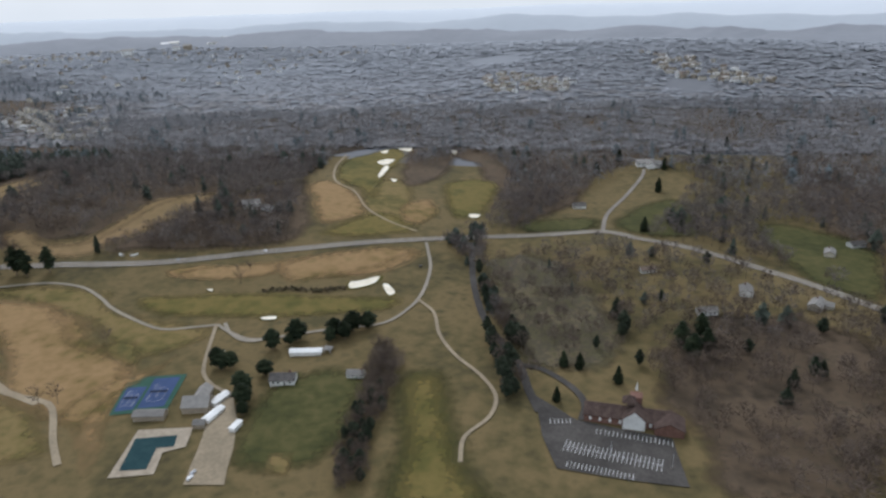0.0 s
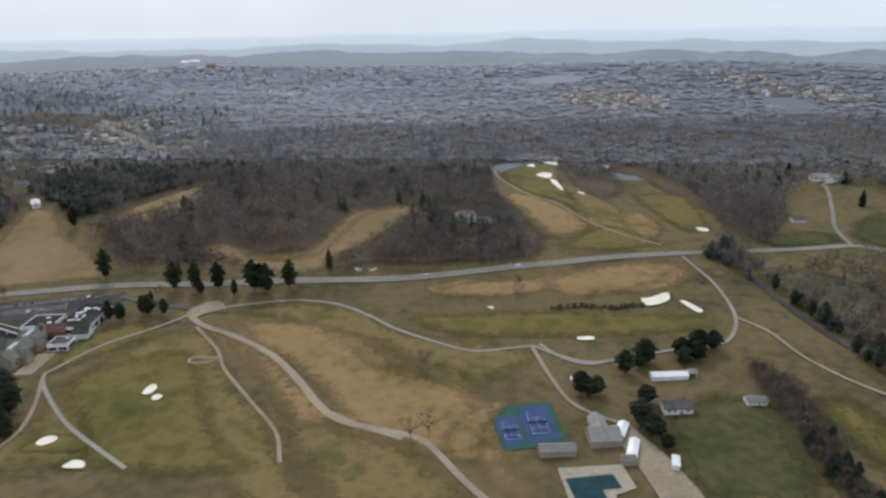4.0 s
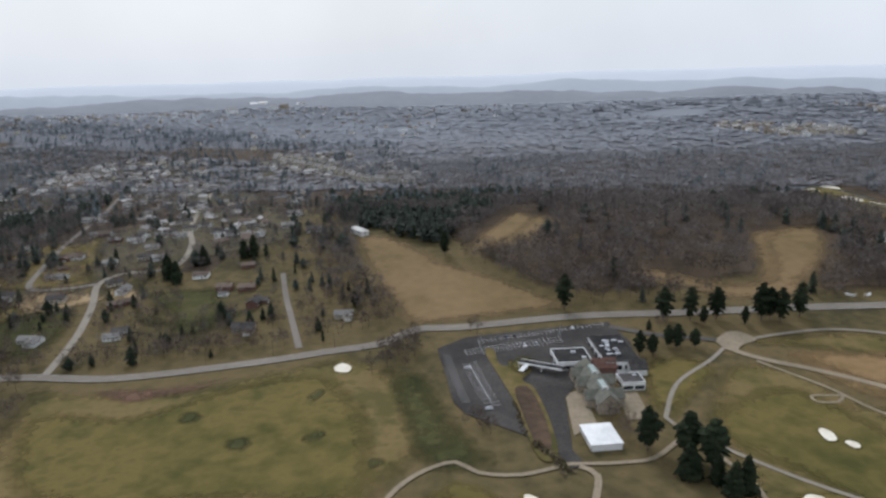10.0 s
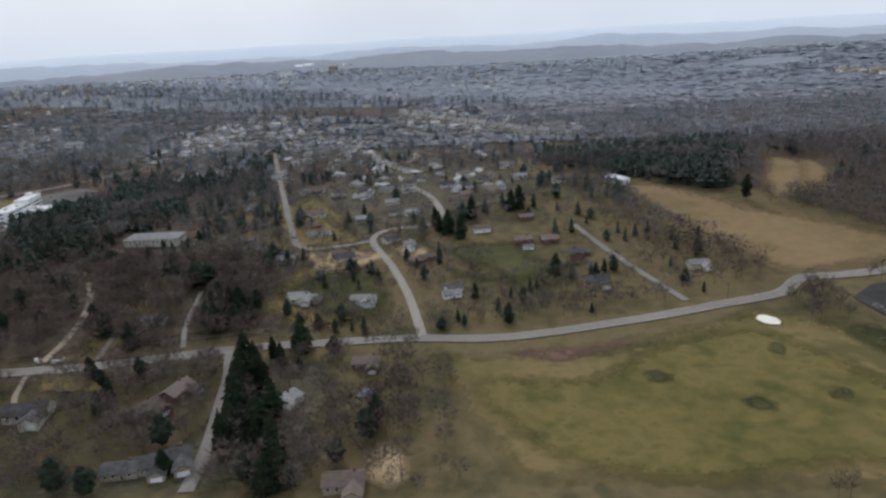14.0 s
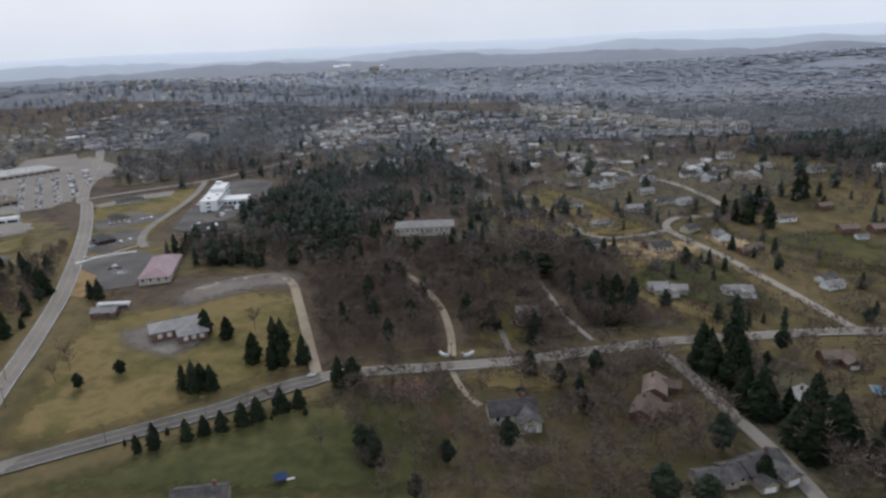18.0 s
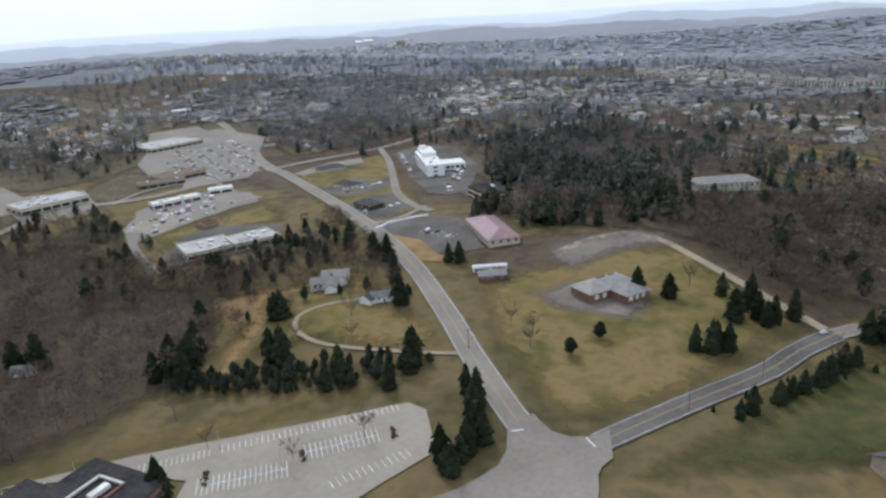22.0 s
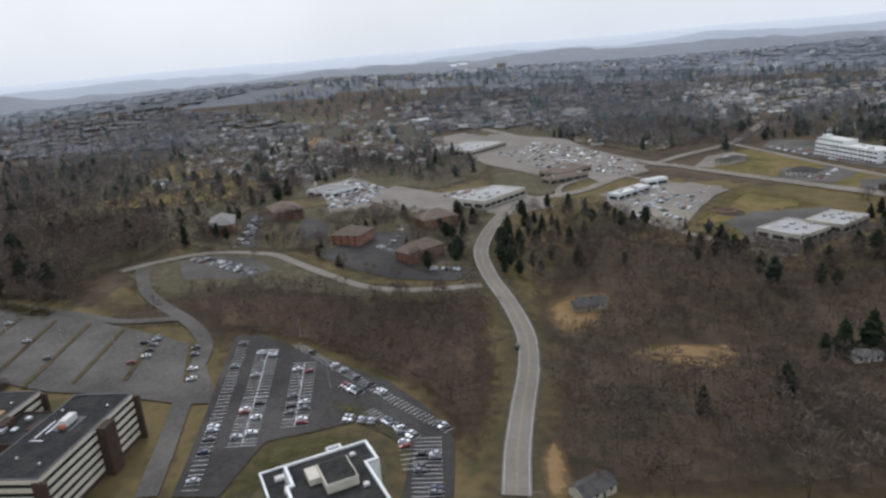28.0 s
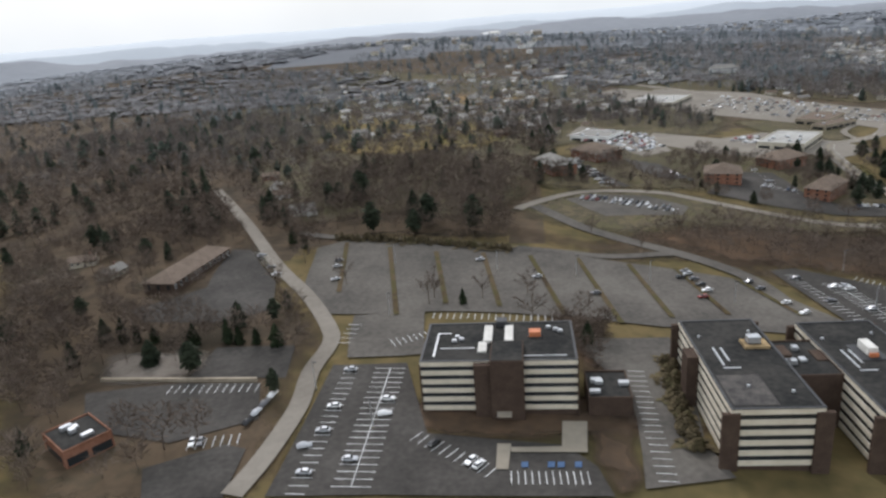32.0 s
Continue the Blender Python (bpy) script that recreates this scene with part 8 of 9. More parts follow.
trees('conifer', 5.4, 8.4, [(-775.1, 139.1), (-771.7, 141.4), (-761.3, 147.6), (-757.6, 150.1), (-753.1, 152.7), (-750.0, 155.3), (-745.0, 159.4), (-740.9, 162.3), (-764.9, 145.1)])
trees('conifer', 6.8, 9.8, [(-899.5, 191.0), (-891.9, 166.0), (-873.0, 151.9), (-868.9, 154.5), (-922.6, 158.0), (-916.9, 155.1), (-924.1, 170.1), (-918.0, 166.8), (-836.5, 149.5), (-834.5, 140.4), (-832.5, 134.1), (-840.2, 124.1), (-838.5, 120.6), (-834.9, 126.2), (-831.4, 130.2), (-859.8, 197.5)])
trees('conifer', 6.8, 9.8, [(-897.7, 112.7), (-895.5, 111.1), (-848.3, 228.5), (-844.5, 228.2), (-856.3, 151.9), (-851.9, 159.6)])
trees('conifer', 9.5, 12.6, [(-918.0, 173.3), (-915.7, 165.5), (-913.9, 156.9), (-912.2, 154.0), (-898.2, 192.5), (-888.7, 165.2), (-877.0, 237.3), (-871.3, 233.1), (-865.4, 214.6), (-860.9, 197.3), (-969.3, 164.6), (-962.5, 165.6), (-870.9, 158.9), (-852.1, 166.5), (-851.9, 160.9)])
trees('conifer', 6.8, 9.8, [(-1077.6, 282.8), (-1070.4, 278.7), (-1110.3, 436.3), (-1191.7, 358.5), (-1173.7, 337.1), (-1054.8, 259.6), (-1048.4, 275.4), (-1041.5, 267.6), (-1029.1, 229.1), (-979.0, 243.5)])
trees('conifer', 4.2, 6.2, [(-1199.6, 140.9), (-1173.5, 123.5), (-1254.8, 122.0), (-1245.0, 122.3), (-1241.2, 122.2), (-1236.7, 121.7), (-1247.7, 122.8), (-1272.2, 124.4), (-1268.6, 123.7), (-1264.4, 123.3), (-1240.4, 139.9), (-1253.6, 184.6), (-1248.5, 179.3)])
trees('conifer', 1.6, 2.8, [(-780.1, 141.7), (-771.4, 147.1), (-762.3, 149.1), (-759.7, 154.3), (-754.3, 152.2), (-751.5, 157.6), (-746.2, 155.5), (-743.3, 161.8), (-737.9, 158.9)])
trees('conifer', 6.8, 9.8, [(-628.6, 197.2), (-625.1, 190.7), (-624.1, 184.3), (-620.6, 181.5), (-619.1, 175.7), (-617.6, 201.8), (-622.5, 206.9), (-625.9, 141.3), (-615.3, 155.3), (-611.4, 170.8)])
trees('bare', 6.8, 11.2, [(-716.7, 170.8), (-730.2, 158.3), (-716.9, 149.6), (-708.9, 139.1), (-728.6, 143.8), (-691.8, 173.6), (-686.8, 141.4), (-667.1, 165.2), (-655.7, 190.7), (-634.1, 183.3), (-609.9, 188.7), (-629.2, 158.8), (-677.1, 136.2), (-642.6, 199.2)])
trees('bare', 9.5, 12.6, [(-404.1, 265.8), (-433.4, 249.9), (-435.1, 235.3), (-440.0, 230.5)])
trees('bare', 8.1, 11.2, [(-407.2, 268.2), (-161.7, 290.6), (-194.3, 229.3), (-185.3, 187.3), (-190.7, 184.0)])
trees('bare', 8.1, 11.2, [(-162.0, 301.9), (-5.3, 310.5), (-1.3, 318.1)])
trees('bare', 8.1, 12.6, [(-819.9, 176.1), (-820.5, 170.1), (-826.0, 182.3), (-771.1, 204.9), (-746.4, 159.3)])
trees('bare', 6.8, 9.8, [(-1185.0, 145.7), (-1195.3, 143.9), (-1206.4, 143.8), (-1207.3, 140.8)])
trees('bare', 6.8, 9.8, [(-907.5, 139.4), (-894.1, 128.0), (-872.5, 123.5), (-858.4, 131.9), (-912.6, 175.1), (-906.3, 179.2), (-888.8, 177.3), (-871.9, 177.1), (-875.1, 190.8)])
trees('bare', 8.1, 11.2, [(-434.4, 244.7), (-427.8, 239.5), (-427.6, 232.6), (-428.5, 253.9), (-464.8, 139.7), (-462.3, 139.8), (-575.0, 151.0), (-573.6, 159.1)])
trees('bare', 6.8, 9.8, [(-1184.0, 132.6), (-1167.0, 184.5), (-1229.5, 152.3), (-1154.9, 175.1), (-1245.4, 149.2), (-1142.9, 186.6)])

# ---- houses ----
house(-105.1, 210.5, 10, 'white', 'roof_dark', False, 1.15)
house(-78.3, 217.1, 5, 'white', 'roof_grey', False, 0.8)
house(-197.6, 382.1, 20, 'white', 'roof_grey', True, 1.3)
house(-186.0, 378.3, -10, 'white', 'roof_grey', False, 1.0)
house(6.2, 442.5, 10, 'white', 'roof_dark', False, 1.0)
house(58.3, 557.1, 5, 'white', 'roof_grey', True, 1.6)
house(68.6, 555.1, 5, 'white', 'roof_grey', False, 1.5)
house(40.0, 332.6, 15, 'white', 'roof_brown', False, 0.9)
house(82.1, 309.3, 80, 'white', 'roof_grey', False, 1.1)
house(108.5, 296.3, 60, 'cream', 'roof_grey', True, 1.1)
house(60.6, 285.1, 10, 'white', 'roof_grey', False, 1.0)
house(153.8, 380.8, 20, 'white', 'roof_dark', False, 1.0)
house(135.9, 366.1, 70, 'cream', 'roof_grey', False, 1.0)
house(-194.9, 379.9, 10, 'cream', 'roof_grey', False, 1.0)
house(-630.9, 255.6, 5, 'cream', 'roof_grey', True, 1.0)
house(-603.7, 254.6, 5, 'white', 'roof_grey', True, 1.0)
house(-587.8, 202.9, 8, 'brick', 'roof_brown', True, 1.1)
house(-595.0, 312.7, 100, 'white', 'roof_grey', False, 1.1)
house(-584.3, 299.1, 30, 'brick', 'roof_brown', False, 0.9)
house(-567.0, 260.5, 20, 'white', 'roof_grey', False, 0.9)
house(-527.7, 316.0, 15, 'brick', 'roof_brown', False, 1.0)
house(-515.7, 297.7, 95, 'brick', 'roof_dark', True, 1.1)
house(-508.6, 269.6, 10, 'stone', 'roof_dark', True, 1.2)
house(-524.5, 289.5, 5, 'cream', 'roof_dark', False, 0.6)
house(-540.0, 345.8, 20, 'brick', 'roof_brown', False, 0.9)
house(-466.5, 283.3, 10, 'cream', 'roof_grey', True, 1.0)
house(-537.4, 309.1, 5, 'white', 'roof_grey', False, 0.6)
house(-661.7, 364.9, 5, 'brick', 'roof_brown', False, 1.0)
house(-643.8, 330.3, 5, 'white', 'roof_grey', False, 0.8)
house(-726.9, 421.2, 80, 'cream', 'roof_grey', False, 1.0)
house(-708.2, 383.8, 80, 'white', 'roof_grey', False, 1.0)
house(-690.9, 348.5, 85, 'white', 'roof_dark', False, 1.0)
house(-733.8, 537.0, 10, 'cream', 'roof_grey', False, 1.0)
house(-676.6, 419.2, 10, 'white', 'roof_grey', False, 1.0)
house(-645.0, 402.0, 80, 'white', 'roof_dark', False, 1.0)
house(-628.3, 416.0, 60, 'white', 'roof_dark', False, 1.0)
house(-618.4, 380.1, 20, 'cream', 'roof_grey', False, 1.0)
house(-602.7, 360.2, 30, 'white', 'roof_grey', False, 1.0)
house(-578.3, 407.4, 20, 'white', 'roof_dark', True, 1.0)
house(-563.8, 400.1, 20, 'cream', 'roof_grey', False, 1.0)
house(-522.1, 406.2, 10, 'white', 'roof_grey', False, 1.1)
house(-653.1, 301.4, 5, 'cream', 'roof_dark', False, 1.0)
house(-626.3, 302.5, 5, 'brick', 'roof_brown', False, 1.0)
house(-679.7, 227.8, 10, 'white', 'roof_grey', False, 1.0)
house(-643.6, 179.6, 80, 'brick', 'roof_brown', True, 1.2)
house(-605.3, 175.4, 85, 'cream', 'roof_grey', False, 1.2)
house(-626.0, 145.3, 30, 'stone', 'roof_dark', True, 1.3)
house(-576.6, 139.3, 10, 'stone', 'roof_brown', True, 1.2)
house(-733.4, 498.2, 80, 'white', 'roof_grey', False, 1.0)
house(-695.6, 509.0, 10, 'white', 'roof_grey', False, 1.0)
house(-657.0, 399.6, 10, 'brick', 'roof_grey', False, 1.0)
house(-780.2, 528.7, 10, 'cream', 'roof_grey', False, 1.0)
house(-682.7, 163.2, 15, 'cream', 'roof_dark', True, 1.5)
house(-601.5, 254.3, 5, 'white', 'roof_grey', True, 1.0)
house(-625.0, 253.7, 5, 'cream', 'roof_grey', False, 1.0)
house(-682.3, 221.3, 70, 'white', 'roof_grey', False, 0.8)
house(-658.3, 362.5, 10, 'white', 'roof_brown', False, 1.1)
house(-684.7, 343.8, 10, 'cream', 'roof_dark', False, 1.1)
house(-673.4, 312.4, 30, 'cream', 'roof_dark', False, 1.0)
house(-646.1, 329.4, 10, 'white', 'roof_grey', False, 0.9)
house(-616.8, 424.2, 10, 'cream', 'roof_dark', False, 1.1)
house(-561.3, 332.6, 10, 'white', 'roof_brown', False, 1.0)
house(-730.1, 475.1, 10, 'white', 'roof_grey', False, 1.2)
house(-850.8, 486.2, 10, 'cream', 'roof_grey', False, 1.1)
house(-825.2, 504.1, 10, 'white', 'roof_grey', False, 1.1)
house(-540.2, 316.9, 10, 'brick', 'roof_brown', False, 1.0)
house(-630.5, 142.8, 20, 'stone', 'roof_dark', True, 1.2)
house(-647.9, 167.9, 70, 'brick', 'roof_brown', True, 1.2)
house(-636.9, 139.9, 15, 'stone', 'roof_dark', False, 1.1)
house(-870.6, 201.4, 60, 'white', 'roof_dark', False, 0.9)
house(-887.0, 218.6, 10, 'white', 'roof_grey', True, 1.1)
house(-831.7, 214.1, 10, 'brick', 'roof_grey', False, 0.9)
house(-748.8, 121.4, 15, 'stone', 'roof_dark', True, 1.4)
house(-1027.3, 194.7, 10, 'cream', 'roof_dark', False, 1.0)
house(-965.2, 162.9, 10, 'white', 'roof_grey', False, 0.8)
house(-889.4, 212.9, 10, 'white', 'roof_grey', True, 1.1)
house(-867.6, 201.6, 15, 'white', 'roof_grey', False, 0.9)
house(-833.3, 213.9, 10, 'brick', 'roof_grey', False, 0.9)
house(-1081.6, 651.8, 10, 'white', 'roof_grey', False, 1.3)
house(-1033.3, 108.3, 40, 'cream', 'roof_dark', False, 0.9)
house(-1029.5, 192.8, 10, 'stone', 'roof_dark', False, 0.9)
house(-1260.3, 214.3, 30, 'white', 'roof_grey', True, 1.0)
house(-1275.5, 237.9, 20, 'white', 'roof_brown', False, 0.9)
house(-1293.2, 274.1, 20, 'brick', 'roof_brown', False, 0.9)
house(-1283.2, 253.2, 100, 'white', 'roof_grey', False, 0.8)
house(-1252.9, 273.7, 10, 'brick', 'roof_brown', False, 0.9)
house(-1339.4, 475.5, 10, 'white', 'roof_grey', False, 1.0)
house(-1203.0, 438.6, 10, 'white', 'roof_grey', False, 1.0)
house(-1389.5, 669.1, 10, 'white', 'roof_grey', False, 1.1)
house(-1197.0, 365.2, 10, 'brick', 'roof_brown', False, 1.0)
house(-1314.4, 174.4, 20, 'cream', 'roof_brown', False, 0.9)
house(-1298.9, 163.8, 80, 'cream', 'roof_grey', False, 0.9)
house(-629.1, 253.2, 10, 'cream', 'roof_grey', True, 1.0)
house(-623.5, 298.8, 20, 'cream', 'roof_dark', False, 1.1)
house(-651.3, 294.3, 15, 'white', 'roof_grey', False, 1.0)
house(-588.3, 295.4, 25, 'brick', 'roof_brown', False, 0.9)
house(-648.2, 328.7, 30, 'cream', 'roof_grey', False, 0.9)
house(-652.8, 343.2, 20, 'brick', 'roof_brown', False, 0.7)
house(-664.9, 362.1, 5, 'brick', 'roof_brown', True, 1.0)
house(-690.1, 344.0, 20, 'white', 'roof_grey', False, 1.0)
house(-681.3, 320.1, 30, 'brick', 'roof_brown', False, 0.8)
house(-673.2, 308.6, 20, 'cream', 'roof_dark', False, 0.9)
house(-628.3, 352.0, 15, 'cream', 'roof_grey', True, 1.0)
house(-611.9, 361.8, 20, 'cream', 'roof_dark', False, 1.0)
house(-606.4, 322.1, 40, 'cream', 'roof_dark', False, 1.0)
house(-657.7, 517.5, 20, 'white', 'roof_grey', False, 1.0)
house(-669.8, 542.1, 20, 'white', 'roof_grey', False, 1.0)
house(-590.1, 412.4, 5, 'white', 'roof_dark', False, 1.1)
house(-556.9, 464.6, 5, 'white', 'roof_grey', False, 1.2)
house(-677.1, 418.5, 20, 'brick', 'roof_brown', False, 1.0)
house(-684.1, 418.0, 30, 'cream', 'roof_grey', False, 1.0)
house(-708.3, 383.9, 20, 'white', 'roof_grey', False, 1.0)
house(-629.0, 408.2, 20, 'cream', 'roof_grey', False, 1.0)
house(-562.1, 397.0, 20, 'cream', 'roof_brown', False, 1.0)
house(-546.0, 421.8, 20, 'white', 'roof_grey', False, 1.0)
house(-569.9, 421.7, 15, 'cream', 'roof_dark', False, 1.0)
house(-613.8, 405.5, 20, 'white', 'roof_grey', False, 1.0)
house(-638.4, 396.2, 20, 'white', 'roof_grey', False, 1.0)
house(-566.9, 266.8, 30, 'white', 'roof_dark', False, 0.9)

# ---- far suburbs ----
far_houses([(-140.2, 1044.9), (-113.5, 1120.6), (5.4, 943.5), (-7.3, 865.0), (-104.1, 874.7)], 105)
far_houses([(110.9, 1299.2), (207.0, 1171.1), (254.8, 933.7), (233.3, 887.8), (126.1, 973.3)], 88)
far_houses([(-1452.3, 4352.4), (-531.7, 4541.0), (-303.2, 3340.4), (-939.7, 3054.3)], 72)
far_houses([(-704.2, 749.8), (-630.7, 737.1), (-493.9, 654.4), (-490.3, 615.4), (-574.0, 650.6), (-673.9, 699.1)], 49)
far_houses([(-772.4, 1615.2), (-671.1, 2881.7), (-147.0, 4114.6), (-172.1, 3046.2), (-505.9, 1445.8), (-628.0, 1446.0)], 72)
far_houses([(-687.1, 781.7), (-620.3, 826.3), (-486.6, 646.2), (-528.1, 637.3), (-638.3, 705.2)], 37)
far_houses([(-793.0, 621.2), (-695.1, 632.7), (-624.0, 538.1), (-626.1, 422.9), (-705.6, 449.4)], 37)
far_houses([(-923.3, 648.6), (-869.3, 774.0), (-739.8, 731.8), (-732.1, 532.4), (-828.6, 566.6)], 68)
far_houses([(-749.8, 698.3), (-666.6, 544.6), (-594.0, 590.6), (-550.1, 375.1), (-609.0, 363.6), (-691.1, 473.6)], 62)
far_houses([(-1799.7, 3607.6), (-1609.5, 4479.3), (-1120.6, 2699.5), (-963.7, 1572.1), (-1138.4, 1491.6)], 88)
far_houses([(-945.5, 676.5), (-835.1, 749.0), (-835.1, 596.7), (-914.5, 576.4)], 49)
far_houses([(-819.1, 500.4), (-774.3, 543.3), (-775.1, 465.7), (-812.6, 447.8)], 24)
far_houses([(-1043.3, 564.5), (-992.5, 579.5), (-946.1, 479.9), (-981.4, 425.5)], 24)
far_houses([(-2053.5, 4408.8), (-999.4, 3081.4), (-921.0, 1630.7), (-1383.0, 1982.6)], 96)
far_houses([(-1302.3, 743.2), (-1594.8, 3489.2), (-988.4, 2852.9), (-1012.2, 837.7), (-1169.4, 799.5), (-1208.6, 550.2)], 152)
far_houses([(-1313.2, 507.4), (-1275.6, 520.0), (-1180.6, 650.7), (-1150.3, 501.4), (-1181.1, 365.7)], 55)
far_houses([(-889.3, 670.0), (-826.0, 717.3), (-847.4, 585.2), (-905.7, 524.4)], 31)
far_houses([(-748.2, 719.5), (-736.7, 668.3), (-816.6, 487.2), (-830.3, 494.0)], 18)
far_houses([(-1420.5, 919.5), (-1510.9, 3061.5), (-1158.4, 942.0), (-1170.1, 688.8), (-1319.2, 675.8)], 120)
far_houses([(-1365.0, 581.5), (-1201.1, 731.8), (-1034.7, 711.5), (-1091.5, 534.7), (-1194.5, 389.6), (-1268.7, 352.4)], 136)
far_houses([(-1196.5, 480.7), (-1111.2, 543.0), (-1106.9, 444.1), (-1179.4, 337.5)], 37)
far_houses([(-1431.4, 710.2), (-1298.0, 641.4), (-1174.4, 450.6), (-1245.0, 423.2), (-1340.6, 544.8)], 55)
far_houses([(-557.3, 653.1), (-506.4, 647.9), (-495.0, 620.6), (-543.9, 625.6)], 15)
far_houses([(-1017.8, 3306.4), (-542.4, 2697.0), (-596.7, 1136.4), (-738.8, 685.4), (-878.7, 794.6)], 96)
far_houses([(-1492.8, 4549.8), (-690.6, 4546.4), (-640.8, 4082.1), (-1443.2, 4553.4)], 48, 'large white sheds on a distant hill', (18, 34), ('white', 'roof_pale', 'roof_grey'), 5)
far_houses([(-1644.4, 3089.6), (-1475.0, 3653.9), (-1087.1, 2290.8), (-1185.4, 1657.2)], 40, 'large white sheds on a distant hill', (18, 34), ('white', 'roof_pale', 'roof_grey'), 5)

# ---- a terrace of townhouses on the far slope ----
def townhouses(pts, n):
    c = curve_points(pts, 2.0)
    first = None
    for i in range(n):
        k = int((i + .5) / n * (len(c) - 2))
        p, d = c[k], c[k + 1] - c[k]
        m = pose(p.x, p.y, H(p.x, p.y) + .3, 0, 0, math.degrees(math.atan2(d.y, d.x)) + rng.uniform(-6, 6))
        if first is None:
            first = new("townhouse")
            part("wall", gabled_walls(9.5, 7, 5.6, 2.2), "cream", first)
            part("roof", gable(bmesh.new(), 9.5, 7, 5.6, 2.2), "roof_grey", first)
            for fx in (-3.2, 0, 3.2):
                for fz in (1.0, 3.4):
                    part("window", boxed(fx - .7, fx + .7, -3.56, -3.44, fz, fz + 1.3), "glass", first)
            tagged(first, "pale two-storey townhouse with a grey roof on a slope", "townhouse", "townhouses on the slope")
            ob = first
        else:
            ob = copy_thing(first, m)
        ob.matrix_basis = m


townhouses([(-690, 752), (-628, 706), (-580, 668), (-548, 634), (-494, 622)], 17)
townhouses([(-700, 775), (-640, 742), (-600, 702)], 7)

# ---- landmark buildings ----
office_tower(-1190, 105.6, 0.5, 25.6, 14.8, 9.7, 6, True, "six-storey brick office with cream bands and black roof")
office_tower(-1151.3, 100.8, 2.0, 12.6, 29.4, 10.0, 6, False, "six-storey brick office with cream bands and bare roof", True)
office_tower(-1131.0, 101.8, 2.5, 12.6, 29.4, 10.0, 6, False, "six-storey brick office with cream bands and white roof unit", True, True)
flat_block("link_building", "dark brick link block between two offices", "office building", -1141.2, 104, 2, 8, 12, 8.8, "dark_brick", "roof_black", 1, 4, False, seed=9)
flat_block("office_annex", "low dark annex beside the office", "office building", -1172, 103, 0, 7, 9, 3.2, "dark_brick", "roof_black", 1, 4, False, seed=3)
clubhouse()
church()
church_hall()
brick_hall()
white_rim_office()
pool_and_courts()
flat_block('supermarket', 'wide flat-roofed supermarket with a pale glazed front', 'shop', -1066.5, 320.8, 56.8, 33.2, 19.2, 3.4, 'cream', 'roof_tan', 1, 8, seed=11)
flat_block('shop_row', 'tan shop row with flat brown roof', 'shop', -1028.2, 386.7, 51.3, 27.7, 15.7, 2.8, 'stone', 'roof_brown', 1, 4, seed=12)
flat_block('shop_row', 'flat-roofed shop row beside its car park', 'shop', -1092.6, 494.5, 61.3, 44.7, 33.1, 2.8, 'cream', 'roof_tan', 1, 4, seed=13)
flat_block('shop', 'low white flat-roofed shop', 'shop', -1155.2, 651.0, 32.5, 17.7, 12.7, 3.0, 'white', 'roof_pale', 1, 2, seed=14)
flat_block('showroom', 'white car showroom with flat roof', 'showroom', -1150.0, 339.9, 59.4, 18.2, 19.8, 2.6, 'white', 'roof_grey', 1, 3, seed=15)
flat_block('low_office', 'low pale flat-roofed office', 'office building', -950.9, 254.3, 40.0, 19.6, 17.4, 2.8, 'cream', 'roof_tan', 1, 6, seed=19)
flat_block('low_office', 'low pale flat-roofed office with dark windows', 'office building', -933.8, 261.4, 42.4, 18.7, 13.7, 2.9, 'cream', 'roof_tan', 1, 6, seed=20)
hip_block('chapel', 'white gabled building among trees', 'chapel', -1011.4, 636.5, -5.7, 23.0, 9, 4.2, 'white', 'roof_grey', 2, 3, '')
hip_block('apartment_block', 'three-storey red brick apartment block with brown pitched roof', 'apartment block', -1173.9, 261.2, 112.1, 17.9, 9.8, 3.9, 'orange_brick', 'roof_grey', 3, 2.8, 'apartment blocks')
hip_block('apartment_block', 'three-storey red brick apartment block with brown pitched roof', 'apartment block', -1155.9, 285.5, 124.2, 17.0, 12.8, 3.9, 'orange_brick', 'roof_brown', 3, 2.8, 'apartment blocks')
hip_block('apartment_block', 'three-storey red brick apartment block with brown pitched roof', 'apartment block', -1114.8, 249.2, 75.7, 12.5, 12.2, 3.9, 'orange_brick', 'roof_brown', 3, 2.8, 'apartment blocks')
hip_block('apartment_block', 'three-storey red brick apartment block with brown pitched roof', 'apartment block', -1085.7, 275.6, 33.4, 15.8, 10.3, 3.9, 'orange_brick', 'roof_brown', 3, 2.8, 'apartment blocks')
hip_block('apartment_block', 'three-storey red brick apartment block with brown pitched roof', 'apartment block', -1085.7, 233.6, 50.2, 16.5, 7.9, 3.9, 'orange_brick', 'roof_brown', 3, 2.8, 'apartment blocks')
flat_block('shop_row', 'tan shop row with brown roof', 'shop', -1029.1, 367.4, 35.5, 25.3, 8, 2.6, 'stone', 'roof_brown', 1, 3, seed=22)
flat_block('canopy', 'white fuel station canopy', 'canopy', -985.5, 349.2, 29.6, 12.8, 5, 2.6, 'white', 'roof_pale', 1, 0, seed=23)
flat_block('shop', 'white flat-roofed roadside shop', 'shop', -1000.4, 327.0, 48.4, 25.0, 6, 2.6, 'white', 'roof_pale', 1, 5, seed=24)
hip_block('brown_hall', 'long low hall with a broad tan pitched roof', 'hall', -1275.6, 163.0, 84, 28, 8.4, 2.8, 'dark_brick', 'roof_brown', 1, 2.2, '')
flat_block('brick_block', 'low orange brick building with black roof', 'building', -1257.7, 86.9, 54.8, 7.5, 9, 2.8, 'orange_brick', 'roof_black', 1, 4, seed=25)
